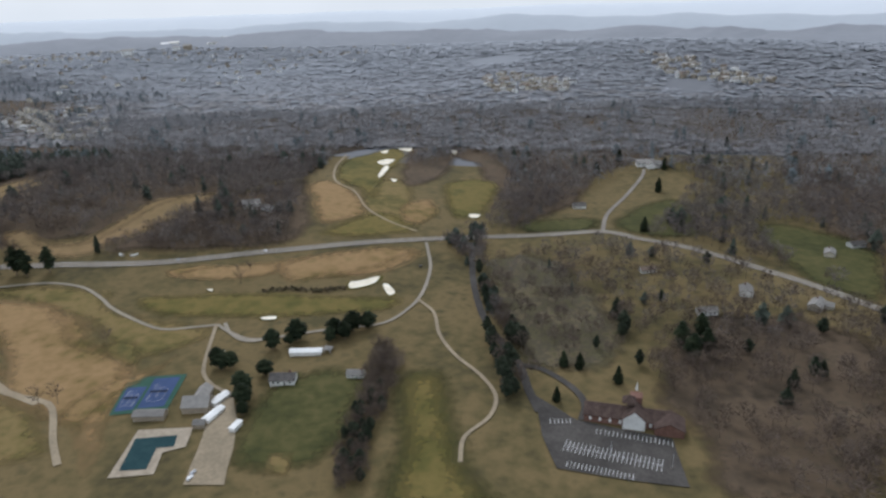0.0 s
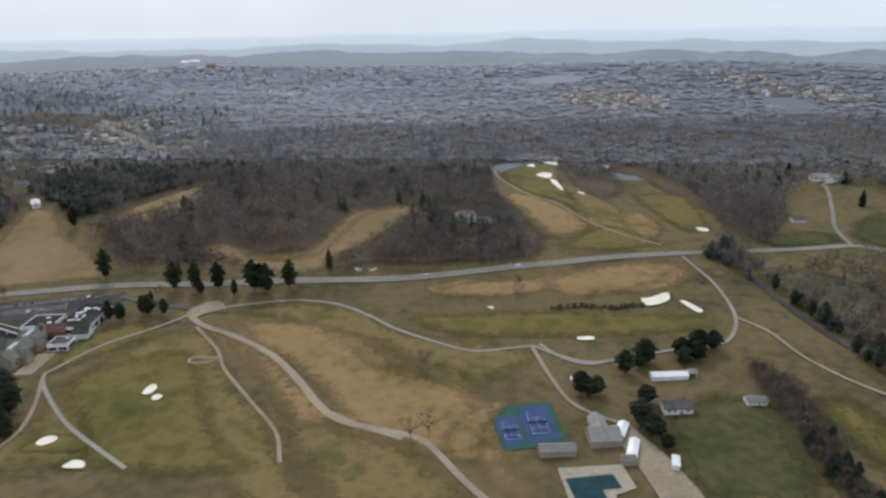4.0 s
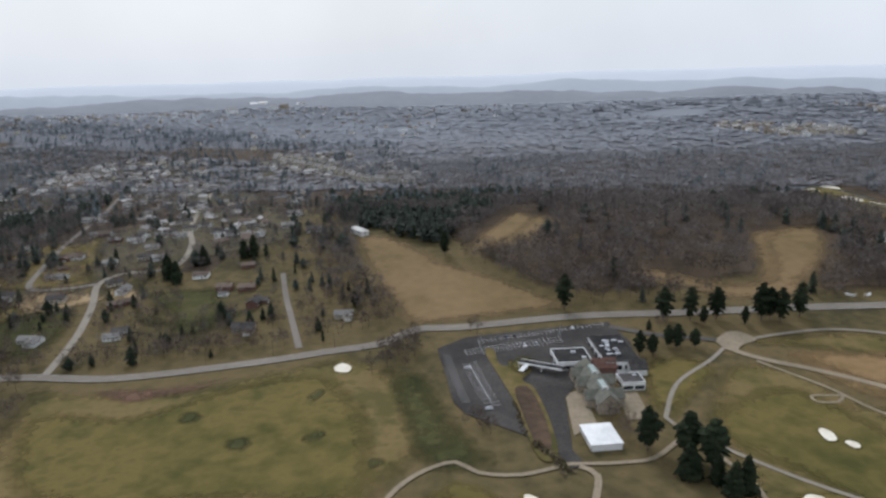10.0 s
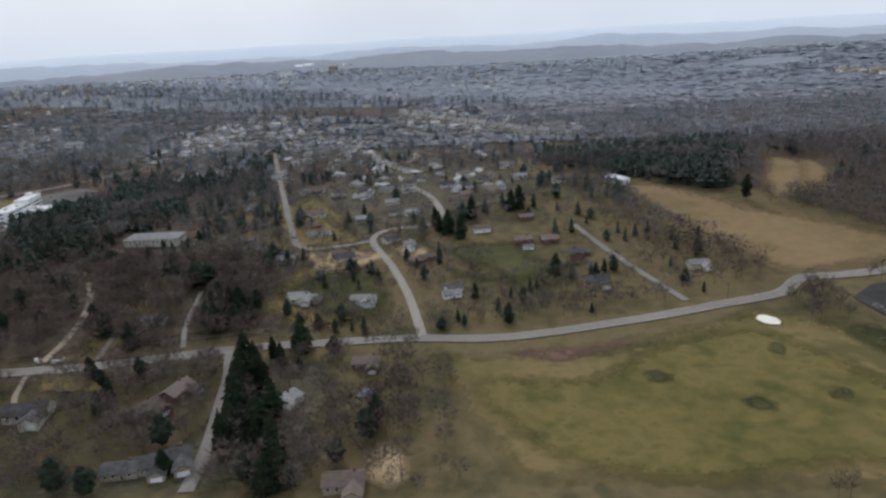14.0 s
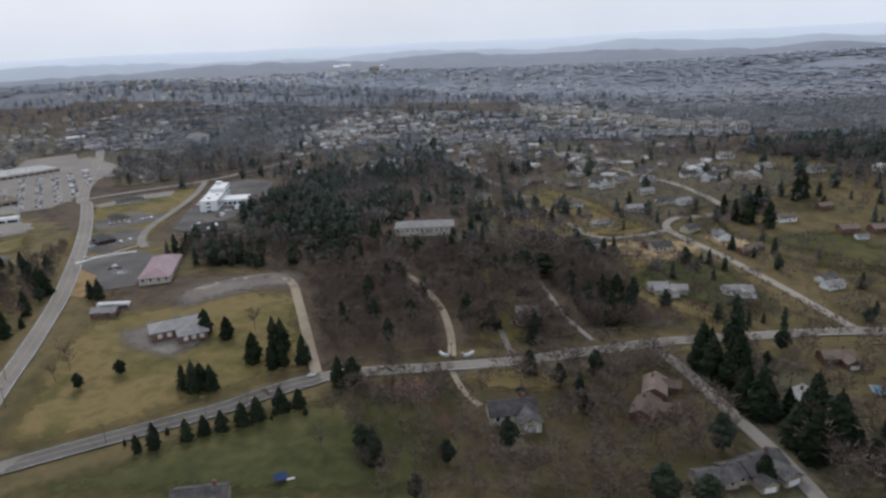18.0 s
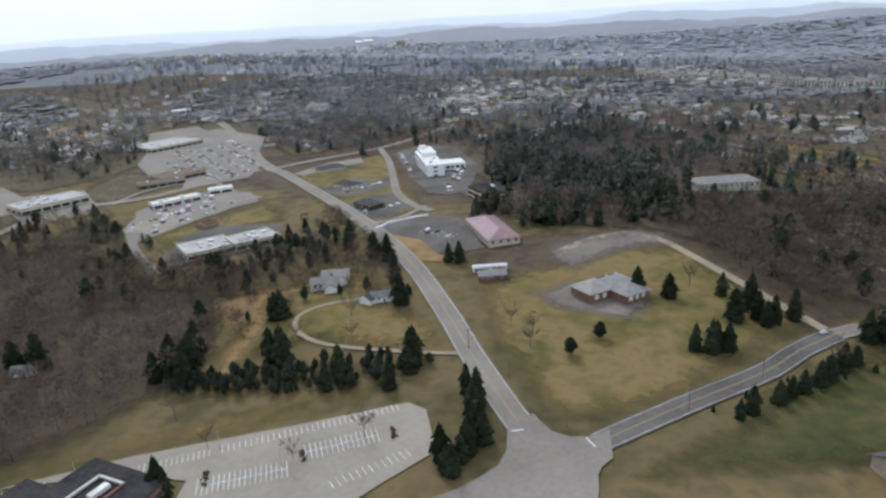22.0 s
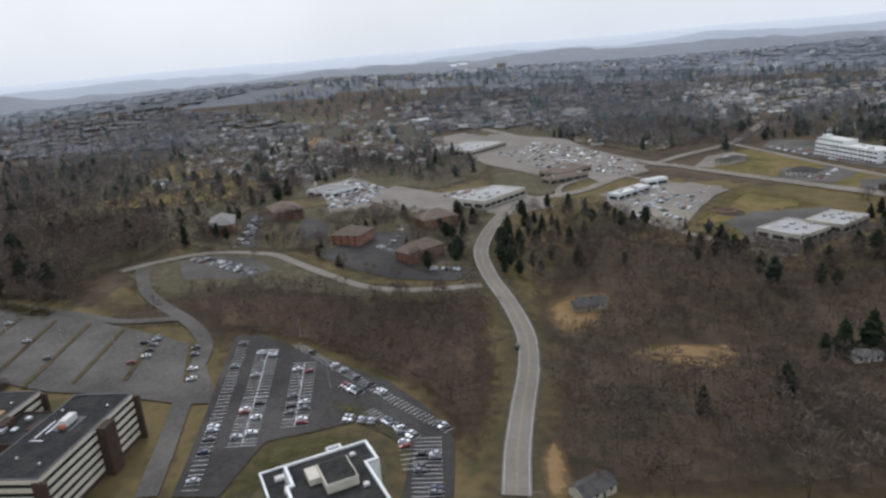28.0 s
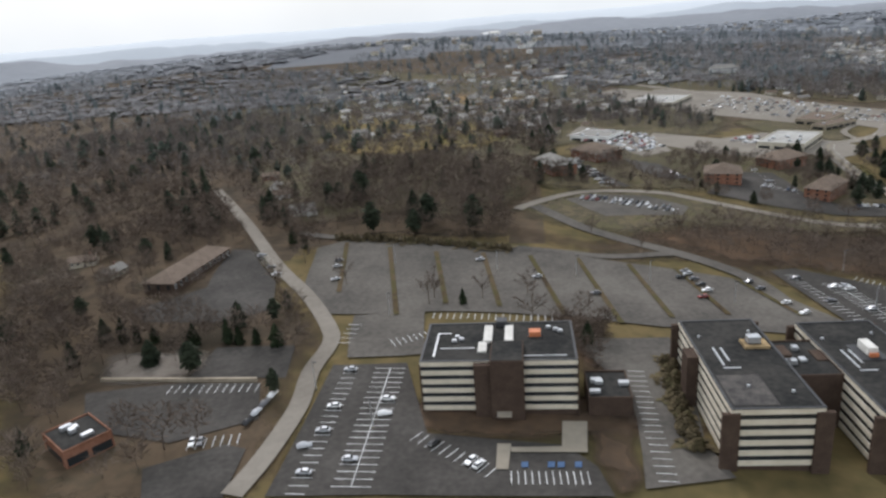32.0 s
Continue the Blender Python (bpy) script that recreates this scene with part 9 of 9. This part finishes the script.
flat_block('long_shed', 'long white trailer behind a brick house', 'trailer', -833.4, 220.7, 9.3, 11.8, 2, 1.4, 'white', 'roof_pale', 1, 0, seed=26)
hip_block('barn', 'long white-roofed barn at the field edge', 'barn', -489.6, 396.3, -48.9, 14.7, 5, 3.0, 'white', 'roof_pale', 1, 1.5, '')
gate_walls(-701.1, 194.1, 5)
gate_walls(-239.2, 311.6, 5)
garden_pool(-583.4, 185.0, 80)
garden_pool(-732.7, 122.7, 15)
play_set(-734.3, 131.0)

hip_block('grey_hall', 'large low hall with pale grey roof among pines', 'hall', -731.0, 316.0, 8.7, 27.8, 12, 3.2, 'cream', 'roof_grey', 1, 2, '', 1.0)
clinic()
dark_office()
hip_block('metal_hall', 'low hall with a broad maroon metal roof', 'hall', -834.0, 256.0, -70, 31, 12, 2.3, 'cream', 'roof_pink', 1, 2.4, '')
hip_block('bank', 'small dark hipped-roof bank amid its car park', 'bank', -914.5, 349.5, -42, 13.5, 9, 2.5, 'cream', 'roof_dark', 1, 1.9, '')
hip_block('restaurant', 'small dark hipped-roof restaurant amid its car park', 'restaurant', -893.0, 304.0, -42, 13, 8, 2.4, 'dark_brick', 'roof_dark', 1, 1.9, '')
hip_block('shop', 'low dark-roofed shop with a white end wall', 'shop', -937.0, 397.0, 38, 16, 8, 2.6, 'cream', 'roof_dark', 1, 1.4, '')
garden_wall([(-1267, 107.6), (-1251, 107.4), (-1235.5, 107.4)], "stone", "low tan retaining wall between two yards", .8)
garden_wall([(-882.5, 267.5), (-879.0, 274.5), (-871.5, 279.5), (-862.5, 283.5)])

# ---- parking bays, cars, posts ----
bays((1.2, 182.6), (29.9, 176.2), 23, 2.9, 0, True, True)
bays((1.7, 172.2), (20.8, 168.4), 17, 2.9, 0, False, False)
bays((11.0, 189.7), (34.0, 186.0), 18, 2.9, 0.04, False, False)
bays((-3.6, 193.6), (2.9, 194.3), 5, 2.9, 0, False, False)
bays((-406.9, 249.4), (-370.1, 262.8), 24, 2.9, 0.02, True, False)
bays((-402.3, 257.6), (-352.2, 276.1), 30, 2.9, 0.1, False, False)
bays((-404.5, 239.8), (-393.1, 209.1), 14, 2.9, 0.06, True, True)
bays((-415.5, 245.3), (-403.8, 210.5), 16, 2.9, 0, False, False)
bays((-890.4, 114.4), (-873.0, 120.7), 17, 2.9, 0, True, True)
bays((-870.6, 126.3), (-855.6, 132.5), 14, 2.9, 0, True, True)
bays((-853.4, 144.7), (-891.0, 128.9), 32, 2.9, 0.02, False, False)
bays((-893.5, 127.6), (-919.0, 116.9), 24, 2.9, 0.03, False, False)
bays((-926.0, 116.1), (-946.3, 106.6), 22, 2.9, 0.05, False, False)
bays((-861.1, 114.5), (-846.7, 124.8), 12, 2.9, 0, False, False)
bays((-1113.8, 157.9), (-1107.7, 134.9), 16, 2.9, 0.08, True, True)
bays((-1107.7, 134.3), (-1102.9, 115.5), 16, 2.9, 0.24, True, True)
bays((-1101.8, 152.0), (-1094.7, 124.0), 20, 2.9, 0.24, True, True)
bays((-1060.7, 127.5), (-1106.2, 162.8), 46, 2.9, 0.17, False, False)
bays((-1123.6, 161.5), (-1107.7, 100.2), 40, 2.9, 0.12, False, False)
bays((-1090.0, 141.4), (-1085.0, 137.7), 5, 2.9, 0.9, False, False)
bays((-1067.2, 123.7), (-1079.5, 133.0), 14, 2.9, 0.4, False, False)
bays((-1085.1, 126.8), (-1075.2, 125.9), 9, 2.9, 0.6, False, False)
bays((-1065.6, 122.9), (-1062.6, 103.9), 14, 2.9, 0.2, True, False)
bays((-1072.8, 124.1), (-1068.7, 111.4), 8, 2.9, 0.3, False, False)
bays((-1219.9, 111.9), (-1219.6, 76.6), 20, 2.9, 0.1, False, False)
bays((-1211.0, 112.1), (-1210.5, 78.5), 20, 2.9, 0.12, True, True)
bays((-1177.0, 83.7), (-1187.9, 83.1), 11, 2.9, 0.0, False, False)
bays((-1189.9, 84.0), (-1202.1, 92.2), 10, 2.9, 0.3, False, False)
bays((-1167.3, 113.0), (-1167.4, 82.2), 18, 2.9, 0.05, False, False)
bays((-1221.3, 122.1), (-1220.7, 130.2), 4, 2.9, 0, False, False)
bays((-1211.7, 121.0), (-1205.2, 124.7), 6, 2.9, 0, False, False)
bays((-1178.4, 135.3), (-1205.5, 136.2), 18, 2.9, 0.05, False, False)
bays((-1234.6, 106.4), (-1251.2, 105.6), 11, 2.9, 0.0, False, False)
bays((-1262.7, 176.2), (-1250.4, 157.4), 8, 2.9, 0.6, False, False)
bays((-1239.1, 86.2), (-1231.4, 87.9), 6, 2.9, 0.5, False, False)
road('grass_median', 'narrow grass strip between parking terraces', [(-1223.2, 177.1), (-1218.5, 156.05), (-1213.9, 135.0)], 1.2, 'brown_lawn', 8, category='verge')
bays((-1223.2, 177.1), (-1213.9, 135.0), 16, 2.6, 0.04, True, lines=False)
road('grass_median', 'narrow grass strip between parking terraces', [(-1209.6, 173.1), (-1206.54, 156.95), (-1203.5, 140.8)], 1.2, 'brown_lawn', 8, category='verge')
bays((-1209.6, 173.1), (-1203.5, 140.8), 16, 2.6, 0.04, True, lines=False)
road('grass_median', 'narrow grass strip between parking terraces', [(-1196.8, 172.0), (-1194.04, 155.8), (-1191.3, 139.6)], 1.2, 'brown_lawn', 8, category='verge')
bays((-1196.8, 172.0), (-1191.3, 139.6), 16, 2.6, 0.04, True, lines=False)
road('grass_median', 'narrow grass strip between parking terraces', [(-1184.3, 170.1), (-1180.74, 153.0), (-1177.2, 135.9)], 1.2, 'brown_lawn', 8, category='verge')
bays((-1184.3, 170.1), (-1177.2, 135.9), 16, 2.6, 0.04, True, lines=False)
road('grass_median', 'narrow grass strip between parking terraces', [(-1172.1, 168.5), (-1168.89, 150.55), (-1165.7, 132.6)], 1.2, 'brown_lawn', 8, category='verge')
bays((-1172.1, 168.5), (-1165.7, 132.6), 16, 2.6, 0.04, True, lines=False)
road('grass_median', 'narrow grass strip between parking terraces', [(-1159.7, 165.5), (-1157.19, 150.75), (-1154.7, 136.0)], 1.2, 'brown_lawn', 8, category='verge')
bays((-1159.7, 165.5), (-1154.7, 136.0), 16, 2.6, 0.04, True, lines=False)
road('grass_median', 'narrow grass strip between parking terraces', [(-1148.6, 163.4), (-1145.59, 150.9), (-1142.6, 138.3)], 1.2, 'brown_lawn', 8, category='verge')
bays((-1148.6, 163.4), (-1142.6, 138.3), 16, 2.6, 0.1, True, lines=False)
road('grass_median', 'narrow grass strip between parking terraces', [(-1135.8, 158.7), (-1131.59, 149.0), (-1127.4, 139.3)], 1.2, 'brown_lawn', 8, category='verge')
bays((-1135.8, 158.7), (-1127.4, 139.3), 16, 2.6, 0.1, True, lines=False)
road('grass_median', 'narrow grass strip between parking terraces', [(-1236.6, 181.8), (-1233.39, 164.6), (-1230.2, 147.4)], 1.2, 'brown_lawn', 8, category='verge')
bays((-1236.6, 181.8), (-1230.2, 147.4), 16, 2.6, 0.1, True, lines=False)
bays((-1000.8, 294.3), (-980.6, 319.2), 14, 2.9, 0.35, True, False)
bays((-975.4, 310.0), (-961.0, 333.4), 8, 2.9, 0.4, False, False)
bays((-958.6, 239.9), (-944.1, 245.6), 8, 2.9, 0.4, False, False)
bays((-1166.8, 223.1), (-1138.7, 210.3), 18, 2.9, 0.5, True, False)
bays((-1166.0, 282.6), (-1156.2, 237.9), 9, 2.9, 0.85, True, False)
bays((-1104.1, 241.3), (-1094.6, 234.6), 6, 2.9, 0.85, False, False)
bays((-1081.3, 219.8), (-1069.7, 220.1), 9, 2.9, 0.85, False, False)
bays((-1136.4, 263.6), (-1126.6, 244.2), 6, 2.9, 0.5, False, False)
bays((-1100.6, 271.9), (-1100.1, 240.5), 6, 2.9, 0.5, False, False)
bays((-1058.9, 434.1), (-1035.8, 404.4), 25, 2.8, 0.2, True)
bays((-1070.8, 467.2), (-1000.1, 376.4), 76, 2.8, 0.2, True)
bays((-1065.1, 477.8), (-991.3, 383.0), 80, 2.8, 0.2, True)
bays((-1059.4, 488.4), (-987.9, 396.6), 77, 2.8, 0.2, True)
bays((-1053.7, 499.0), (-989.0, 415.9), 70, 2.8, 0.2, True)
bays((-1048.0, 509.5), (-1003.5, 452.4), 48, 2.8, 0.2, True)
bays((-1002.5, 291.2), (-997.7, 280.6), 7, 2.8, 0.25, True)
bays((-1001.4, 315.4), (-984.8, 278.7), 26, 2.8, 0.25, True)
bays((-996.2, 330.6), (-978.9, 292.2), 28, 2.8, 0.25, True)
bays((-988.2, 339.8), (-972.9, 305.8), 24, 2.8, 0.25, True)
bays((-1141.5, 306.2), (-1135.6, 300.1), 5, 2.8, 0.45, True)
bays((-1155.8, 332.6), (-1129.7, 305.6), 25, 2.8, 0.45, True)
bays((-1157.9, 346.2), (-1124.0, 311.1), 32, 2.8, 0.45, True)
bays((-1155.8, 355.5), (-1124.3, 322.9), 30, 2.8, 0.45, True)
bays((-1153.6, 364.8), (-1124.5, 334.7), 27, 2.8, 0.45, True)
bays((-1151.4, 374.1), (-1125.9, 347.6), 24, 2.8, 0.45, True)
bays((-1085.8, 322.3), (-1072.2, 332.7), 11, 2.8, 0.4, True)
bays((-1090.7, 328.6), (-1074.8, 340.8), 13, 2.8, 0.4, True)
car(-742.4, 177.4, 25, 'car_white')
car(-207.2, 309.6, 185, 'car_white')
car(-163.7, 325.1, 175, 'car_white')
car(-1057.6, 246.6, 100, 'car_white')
car(-1048.5, 166.5, 85, 'car_white')
car(-1220.1, 87.5, 20, 'car_white')
car(-1209.1, 96.8, 15, 'car_white')
car(-641.8, 177.9, 30, 'car_white')
car(-75.4, 320.8, 80, 'car_white')
car(-394.0, 206.4, 10, 'car_white')
car(-112.4, 156.5, 80, 'car_white')
car(-112.1, 154.0, 80, 'car_white')
car(-680.9, 176.7, 20, 'car_white')
car(-680.1, 174.4, 20, 'car_white')
lamp_post(-1110.0, 145.4)
lamp_post(-1098.5, 139.1)
lamp_post(-1107.9, 166.6)
lamp_post(-1091.9, 141.1)
lamp_post(-1219.4, 164.7)
lamp_post(-1192.6, 160.5)
lamp_post(-1173.2, 157.6)
lamp_post(-1156.1, 155.2)
lamp_post(-1215.4, 135.0)
lamp_post(-1139.8, 144.2)
lamp_post(-1223.4, 104.9)
lamp_post(-1210.4, 93.1)
lamp_post(-874.5, 121.7)
lamp_post(-856.4, 132.9)
lamp_post(-891.1, 127.9)
lamp_post(-919.0, 116.9)
lamp_post(-383.6, 232.6)
lamp_post(-401.8, 255.5)
lamp_post(-370.3, 264.3)
lamp_post(14.9, 178.6)
lamp_post(32.7, 175.5)
utility_pole(-826.2, 156.3, 15)
utility_pole(-813.1, 135.5, 15)
utility_pole(-833.5, 137.1, 15)
utility_pole(-837.3, 170.0, 15)
utility_pole(-875.3, 256.8, 15)
utility_pole(-785.4, 141.9, 15)
utility_pole(-765.0, 155.7, 15)
utility_pole(-1054.2, 186.4, 15)
utility_pole(-1042.8, 157.1, 15)
utility_pole(-1051.2, 142.6, 15)
utility_pole(-485.2, 245.7, 15)
utility_pole(-461.6, 253.1, 15)
utility_pole(-510.5, 237.6, 15)
utility_pole(-727.7, 179.9, 15)
utility_pole(-702.1, 191.2, 15)
utility_pole(-653.4, 204.6, 15)
utility_pole(-753.9, 158.4, 15)
bays((-903, 444), (-884, 375), 20, 2.9, .6, False, False, lines=False)
bays((-896, 447), (-879, 385), 18, 2.9, .45, False, False, lines=False)
bays((-857, 400), (-857, 352), 15, 2.9, .7, True, False, lines=False)
bays((-862, 345), (-858, 326), 7, 2.9, .6, False, False)
bays((-921, 349), (-912, 335), 6, 2.9, .7, False, False)
bays((-907, 341), (-896, 356), 7, 2.9, .4, False, False)
bays((-902, 312), (-894, 293), 7, 2.9, .5, False, False)
bays((-884, 296), (-878, 306), 5, 2.9, .5, False, False)
bays((-946, 399), (-932, 415), 7, 2.9, .4, False, False)
bays((-862, 262), (-849, 253), 6, 2.9, .35, True, False)
bays((-843, 272), (-838, 247), 11, 2.9, .35, False, False)
for i in range(4):
    car(-1231.9 + i * .45, 93.8 + i * 2.8, 80, 'car_white')
far_cars()

# ---- woods and scattered trees, over the finished plan ----
note_buildings()
OPEN += [[(-749, 296), (-752, 326), (-712, 332), (-710, 300)],
         [(-154, 329), (-184, 434), (-204, 579), (-142, 612), (-125, 515), (-83, 591), (-45, 515), (-49, 383), (-65, 362)],
         [(-26, 384), (-2, 450), (40, 541), (83, 545), (95, 518), (45, 387)],
         [(108, 415), (137, 417), (162, 370), (137, 302), (110, 341)],
         [(-591, 322), (-555, 354), (-494, 289), (-521, 282)]]
cover([(-1038, 106), (-1045, 190), (-1045, 235), (-1030, 262), (-981, 243), (-957, 224), (-919, 217), (-913, 168), (-937, 124), (-959, 113)], 4.3, 5.5, 10, .015, near=True, verge=3)
cover([(-1166, 182), (-1125, 200), (-1081, 197), (-1061, 204), (-1054, 165), (-1052, 138), (-1054, 117), (-1060, 118), (-1073, 140), (-1095, 158), (-1126, 166), (-1147, 177)], 4.6, 4.5, 8.5, .01, near=True, verge=2.5)
cover([(-1031, 290), (-1000, 282), (-953, 236), (-919, 262), (-881, 260), (-863, 229), (-874, 212), (-903, 228), (-934, 191), (-996, 229)], 4.8, 4.5, 8.5, .14, near=True)
cover([(-1069, 280), (-1057, 310), (-1030, 305), (-1000, 280), (-959, 237), (-930, 242), (-890, 265), (-885, 238), (-896, 211), (-950, 220), (-1010, 235), (-1056, 215)], 5.0, 4.5, 8, .34, near=True)
cover([(-913, 300), (-889, 276), (-864, 230), (-856, 202), (-876, 204), (-896, 188), (-925, 175), (-955, 214), (-926, 240)], 6.0, 4, 8, .16, near=True)
cover([(-1255, 189), (-1270, 263), (-1216, 281), (-1179, 230), (-1194, 202), (-1187, 194), (-1190, 178), (-1223, 188)], 4.6, 7, 12, .05, near=True)
cover([(-766, 254), (-717, 255), (-700, 205), (-739, 193)], 5.2, 7, 11, .08, near=True)
cover([(-711, 256), (-648, 221), (-660, 204), (-697, 199)], 6.5, 6, 11, .12, gaps=.3, near=True)
cover([(-745, 187), (-772, 250), (-743, 282), (-678, 287), (-638, 267), (-640, 221), (-700, 196)], 5.6, 7, 11.5, .12, gaps=.2, near=True)
cover([(-734, 177), (-640, 201), (-622, 161), (-552, 202), (-582, 136), (-713, 123)], 6.4, 6, 11, .08, gaps=.25, near=True)
cover([(-692, 202), (-576, 220), (-542, 137), (-634, 134)], 7.5, 6, 11.5, .15, gaps=.25, near=True)
cover([(-695, 205), (-767, 292), (-667, 295), (-622, 211)], 6.4, 7, 11, .07, near=True)
cover([(-843, 290), (-838, 348), (-834, 483), (-782, 480), (-756, 345), (-758, 268), (-771, 261), (-816, 262)], 5.2, 7, 12, .85, label='bare trees between dark evergreens')
cover([(-843, 273), (-832, 348), (-828, 483), (-860, 560), (-788, 635), (-704, 432), (-669, 366), (-640, 290), (-648, 228), (-676, 226), (-710, 262), (-771, 261), (-816, 258)], 6.0, 6, 11, .30, gaps=.12)
cover([(-668, 330), (-600, 360), (-545, 330), (-500, 300), (-462, 262), (-540, 238), (-600, 236), (-640, 226), (-655, 250), (-690, 300)], 6.2, 4, 8, .1, gaps=.25, label="bare garden trees among suburban houses", gardens=True)
cover([(-470, 262), (-500, 245), (-560, 232), (-625, 222), (-640, 232), (-600, 246), (-540, 250), (-500, 262)], 4.0, 4, 7.5, .12, gaps=.1, label="bare trees along the road", gardens=True)
cover([(-815, 567), (-690, 632), (-443, 455), (-490, 410), (-439, 277), (-476, 250), (-578, 229), (-622, 211), (-631, 268), (-683, 316)], 7.8, 4.5, 9, .13, gaps=.3, label="bare garden trees among suburban houses")
cover([(-529, 407), (-495, 407), (-439, 277), (-458, 268), (-484, 307)], 4.6, 6, 10, .05)
cover([(-524, 434), (-540, 500), (-395, 533), (-420, 385), (-443, 371), (-482, 403)], 4.9, 8, 13, .85)
cover([(-957, 702), (-880, 950), (-600, 950), (-519, 719), (-427, 492), (-713, 446), (-786, 615)], 9.0, 5, 9.5, .22, gaps=.32, label="bare garden trees among far houses")
cover([(-250, 309), (-235, 351), (-212, 382), (-228, 529), (-205, 551), (-184, 442), (-145, 332)], 6.0, 6, 11, .06, gaps=.15)
cover([(-425, 352), (-420, 385), (-405, 520), (-640, 720), (300, 800), (520, 640), (430, 420), (330, 150), (180, 250), (135, 300), (70, 374), (20, 400), (-20, 386), (-60, 368), (-150, 338), (-262, 309), (-365, 296)], 5.6, 7, 12, .04, gaps=.06)
cover([(-42, 328), (17, 377), (68, 360), (131, 283), (120, 180), (60, 164), (42, 200), (30, 232), (-12, 245)], 7.6, 6, 11, .07, gaps=.3, near=True)
cover([(62, 165), (131, 285), (330, 150), (250, 80)], 8.0, 7, 11, .12, gaps=.2)
cover([(-1031, 539), (-981, 685), (-877, 557), (-917, 438), (-992, 466)], 5.6, 6, 10.5, .08)
cover([(-1183, 782), (-897, 833), (-869, 553), (-970, 443), (-1000, 480), (-1085, 590)], 7.0, 5, 10, .16, gaps=.2)
cover([(-1311, 385), (-1349, 622), (-1126, 674), (-1094, 510), (-1110, 400), (-1168, 375), (-1172, 234), (-1208, 212), (-1253, 262)], 7.0, 5, 9.5, .14, gaps=.25)
cover([(-1900, 230), (-1500, 200), (-1500, 800), (-1900, 900)], 13, 6, 11, .15)
cover([(-1500, 200), (-1262, 190), (-1253, 262), (-1311, 385), (-1349, 622), (-1400, 760), (-1500, 800)], 6.2, 5, 10, .10, gaps=.1)
cover([(-1407, 722), (-1330, 1100), (-850, 1100), (-799, 882), (-860, 572), (-1072, 652), (-1135, 649)], 9.5, 5, 9.5, .22, gaps=.28, label="bare trees among far houses")
cover([(-1181, 289), (-1128, 279), (-1098, 317), (-1056, 276), (-1062, 238), (-1090, 207), (-1126, 224), (-1174, 227)], 4.6, 3.5, 7, .16, gaps=.12, near=True, verge=.8)
cover([(-1214, 437), (-1098, 508), (-1078, 402), (-1100, 347), (-1123, 370), (-1161, 399), (-1171, 333), (-1179, 289)], 6.0, 4.5, 8, .12)
cover([(-1346, 179), (-1316, 212), (-1302, 238), (-1246, 200), (-1237, 146), (-1228, 128), (-1226, 76), (-1262, 75)], 5.6, 5, 9.5, .08, gaps=.1, near=True)
cover([(-916, 150), (-917, 158), (-880, 164), (-848, 174), (-846, 162), (-870, 149)], 2.7, 2.6, 5.2, .62, near=True)
cover([(-68, 357), (-60, 384), (-50, 386), (-42, 309), (-24, 268), (-12, 234), (-10, 208), (-19, 206), (-28, 238), (-41, 284), (-48, 320)], 3.0, 6, 10.5, .34, gaps=.03, near=True, verge=.2)
cover([(-76, 239), (-63, 230), (-61, 205), (-61, 177), (-57, 155), (-66, 152), (-70, 176), (-72, 200), (-75, 224)], 2.4, 4.5, 7.5, .16, gaps=.02, near=True)
cover([(-1186, 163), (-1172, 154), (-1168, 126), (-1168, 107), (-1172, 94), (-1177, 98), (-1178, 126)], 4.0, 4.5, 8, .06, gaps=.02, near=True, verge=.2)
cover([(-342, 281), (-331, 266), (-322, 258), (-326, 276)], 3.9, 4, 7, .35, gaps=.02, near=True)
cover([(-356, 206), (-347, 199), (-345, 187), (-351, 190)], 3.9, 4, 7, .4, gaps=.02, near=True)
cover([(-403, 196), (-392, 214), (-388, 208), (-392, 190)], 4.2, 4, 7, .05, gaps=.02, near=True)
cover([(-447, 262), (-430, 268), (-424, 246), (-436, 238)], 4.6, 6, 9, .08, gaps=.02, near=True)
cover([(-916, 478), (-900, 560), (-860, 560), (-830, 480), (-836, 352), (-843, 350), (-842, 400), (-862, 466)], 6.2, 5, 9, .3)
thicket([(-1164, 185), (-1124, 198), (-1082, 195), (-1063, 200), (-1055, 162), (-1054, 133), (-1073, 143), (-1095, 160), (-1123, 166)], 700, .7, 1.6)
thicket([(-1180, 138), (-1172, 140), (-1167, 122), (-1168, 105), (-1168, 95)], 160, .8, 1.8)
far_woods()
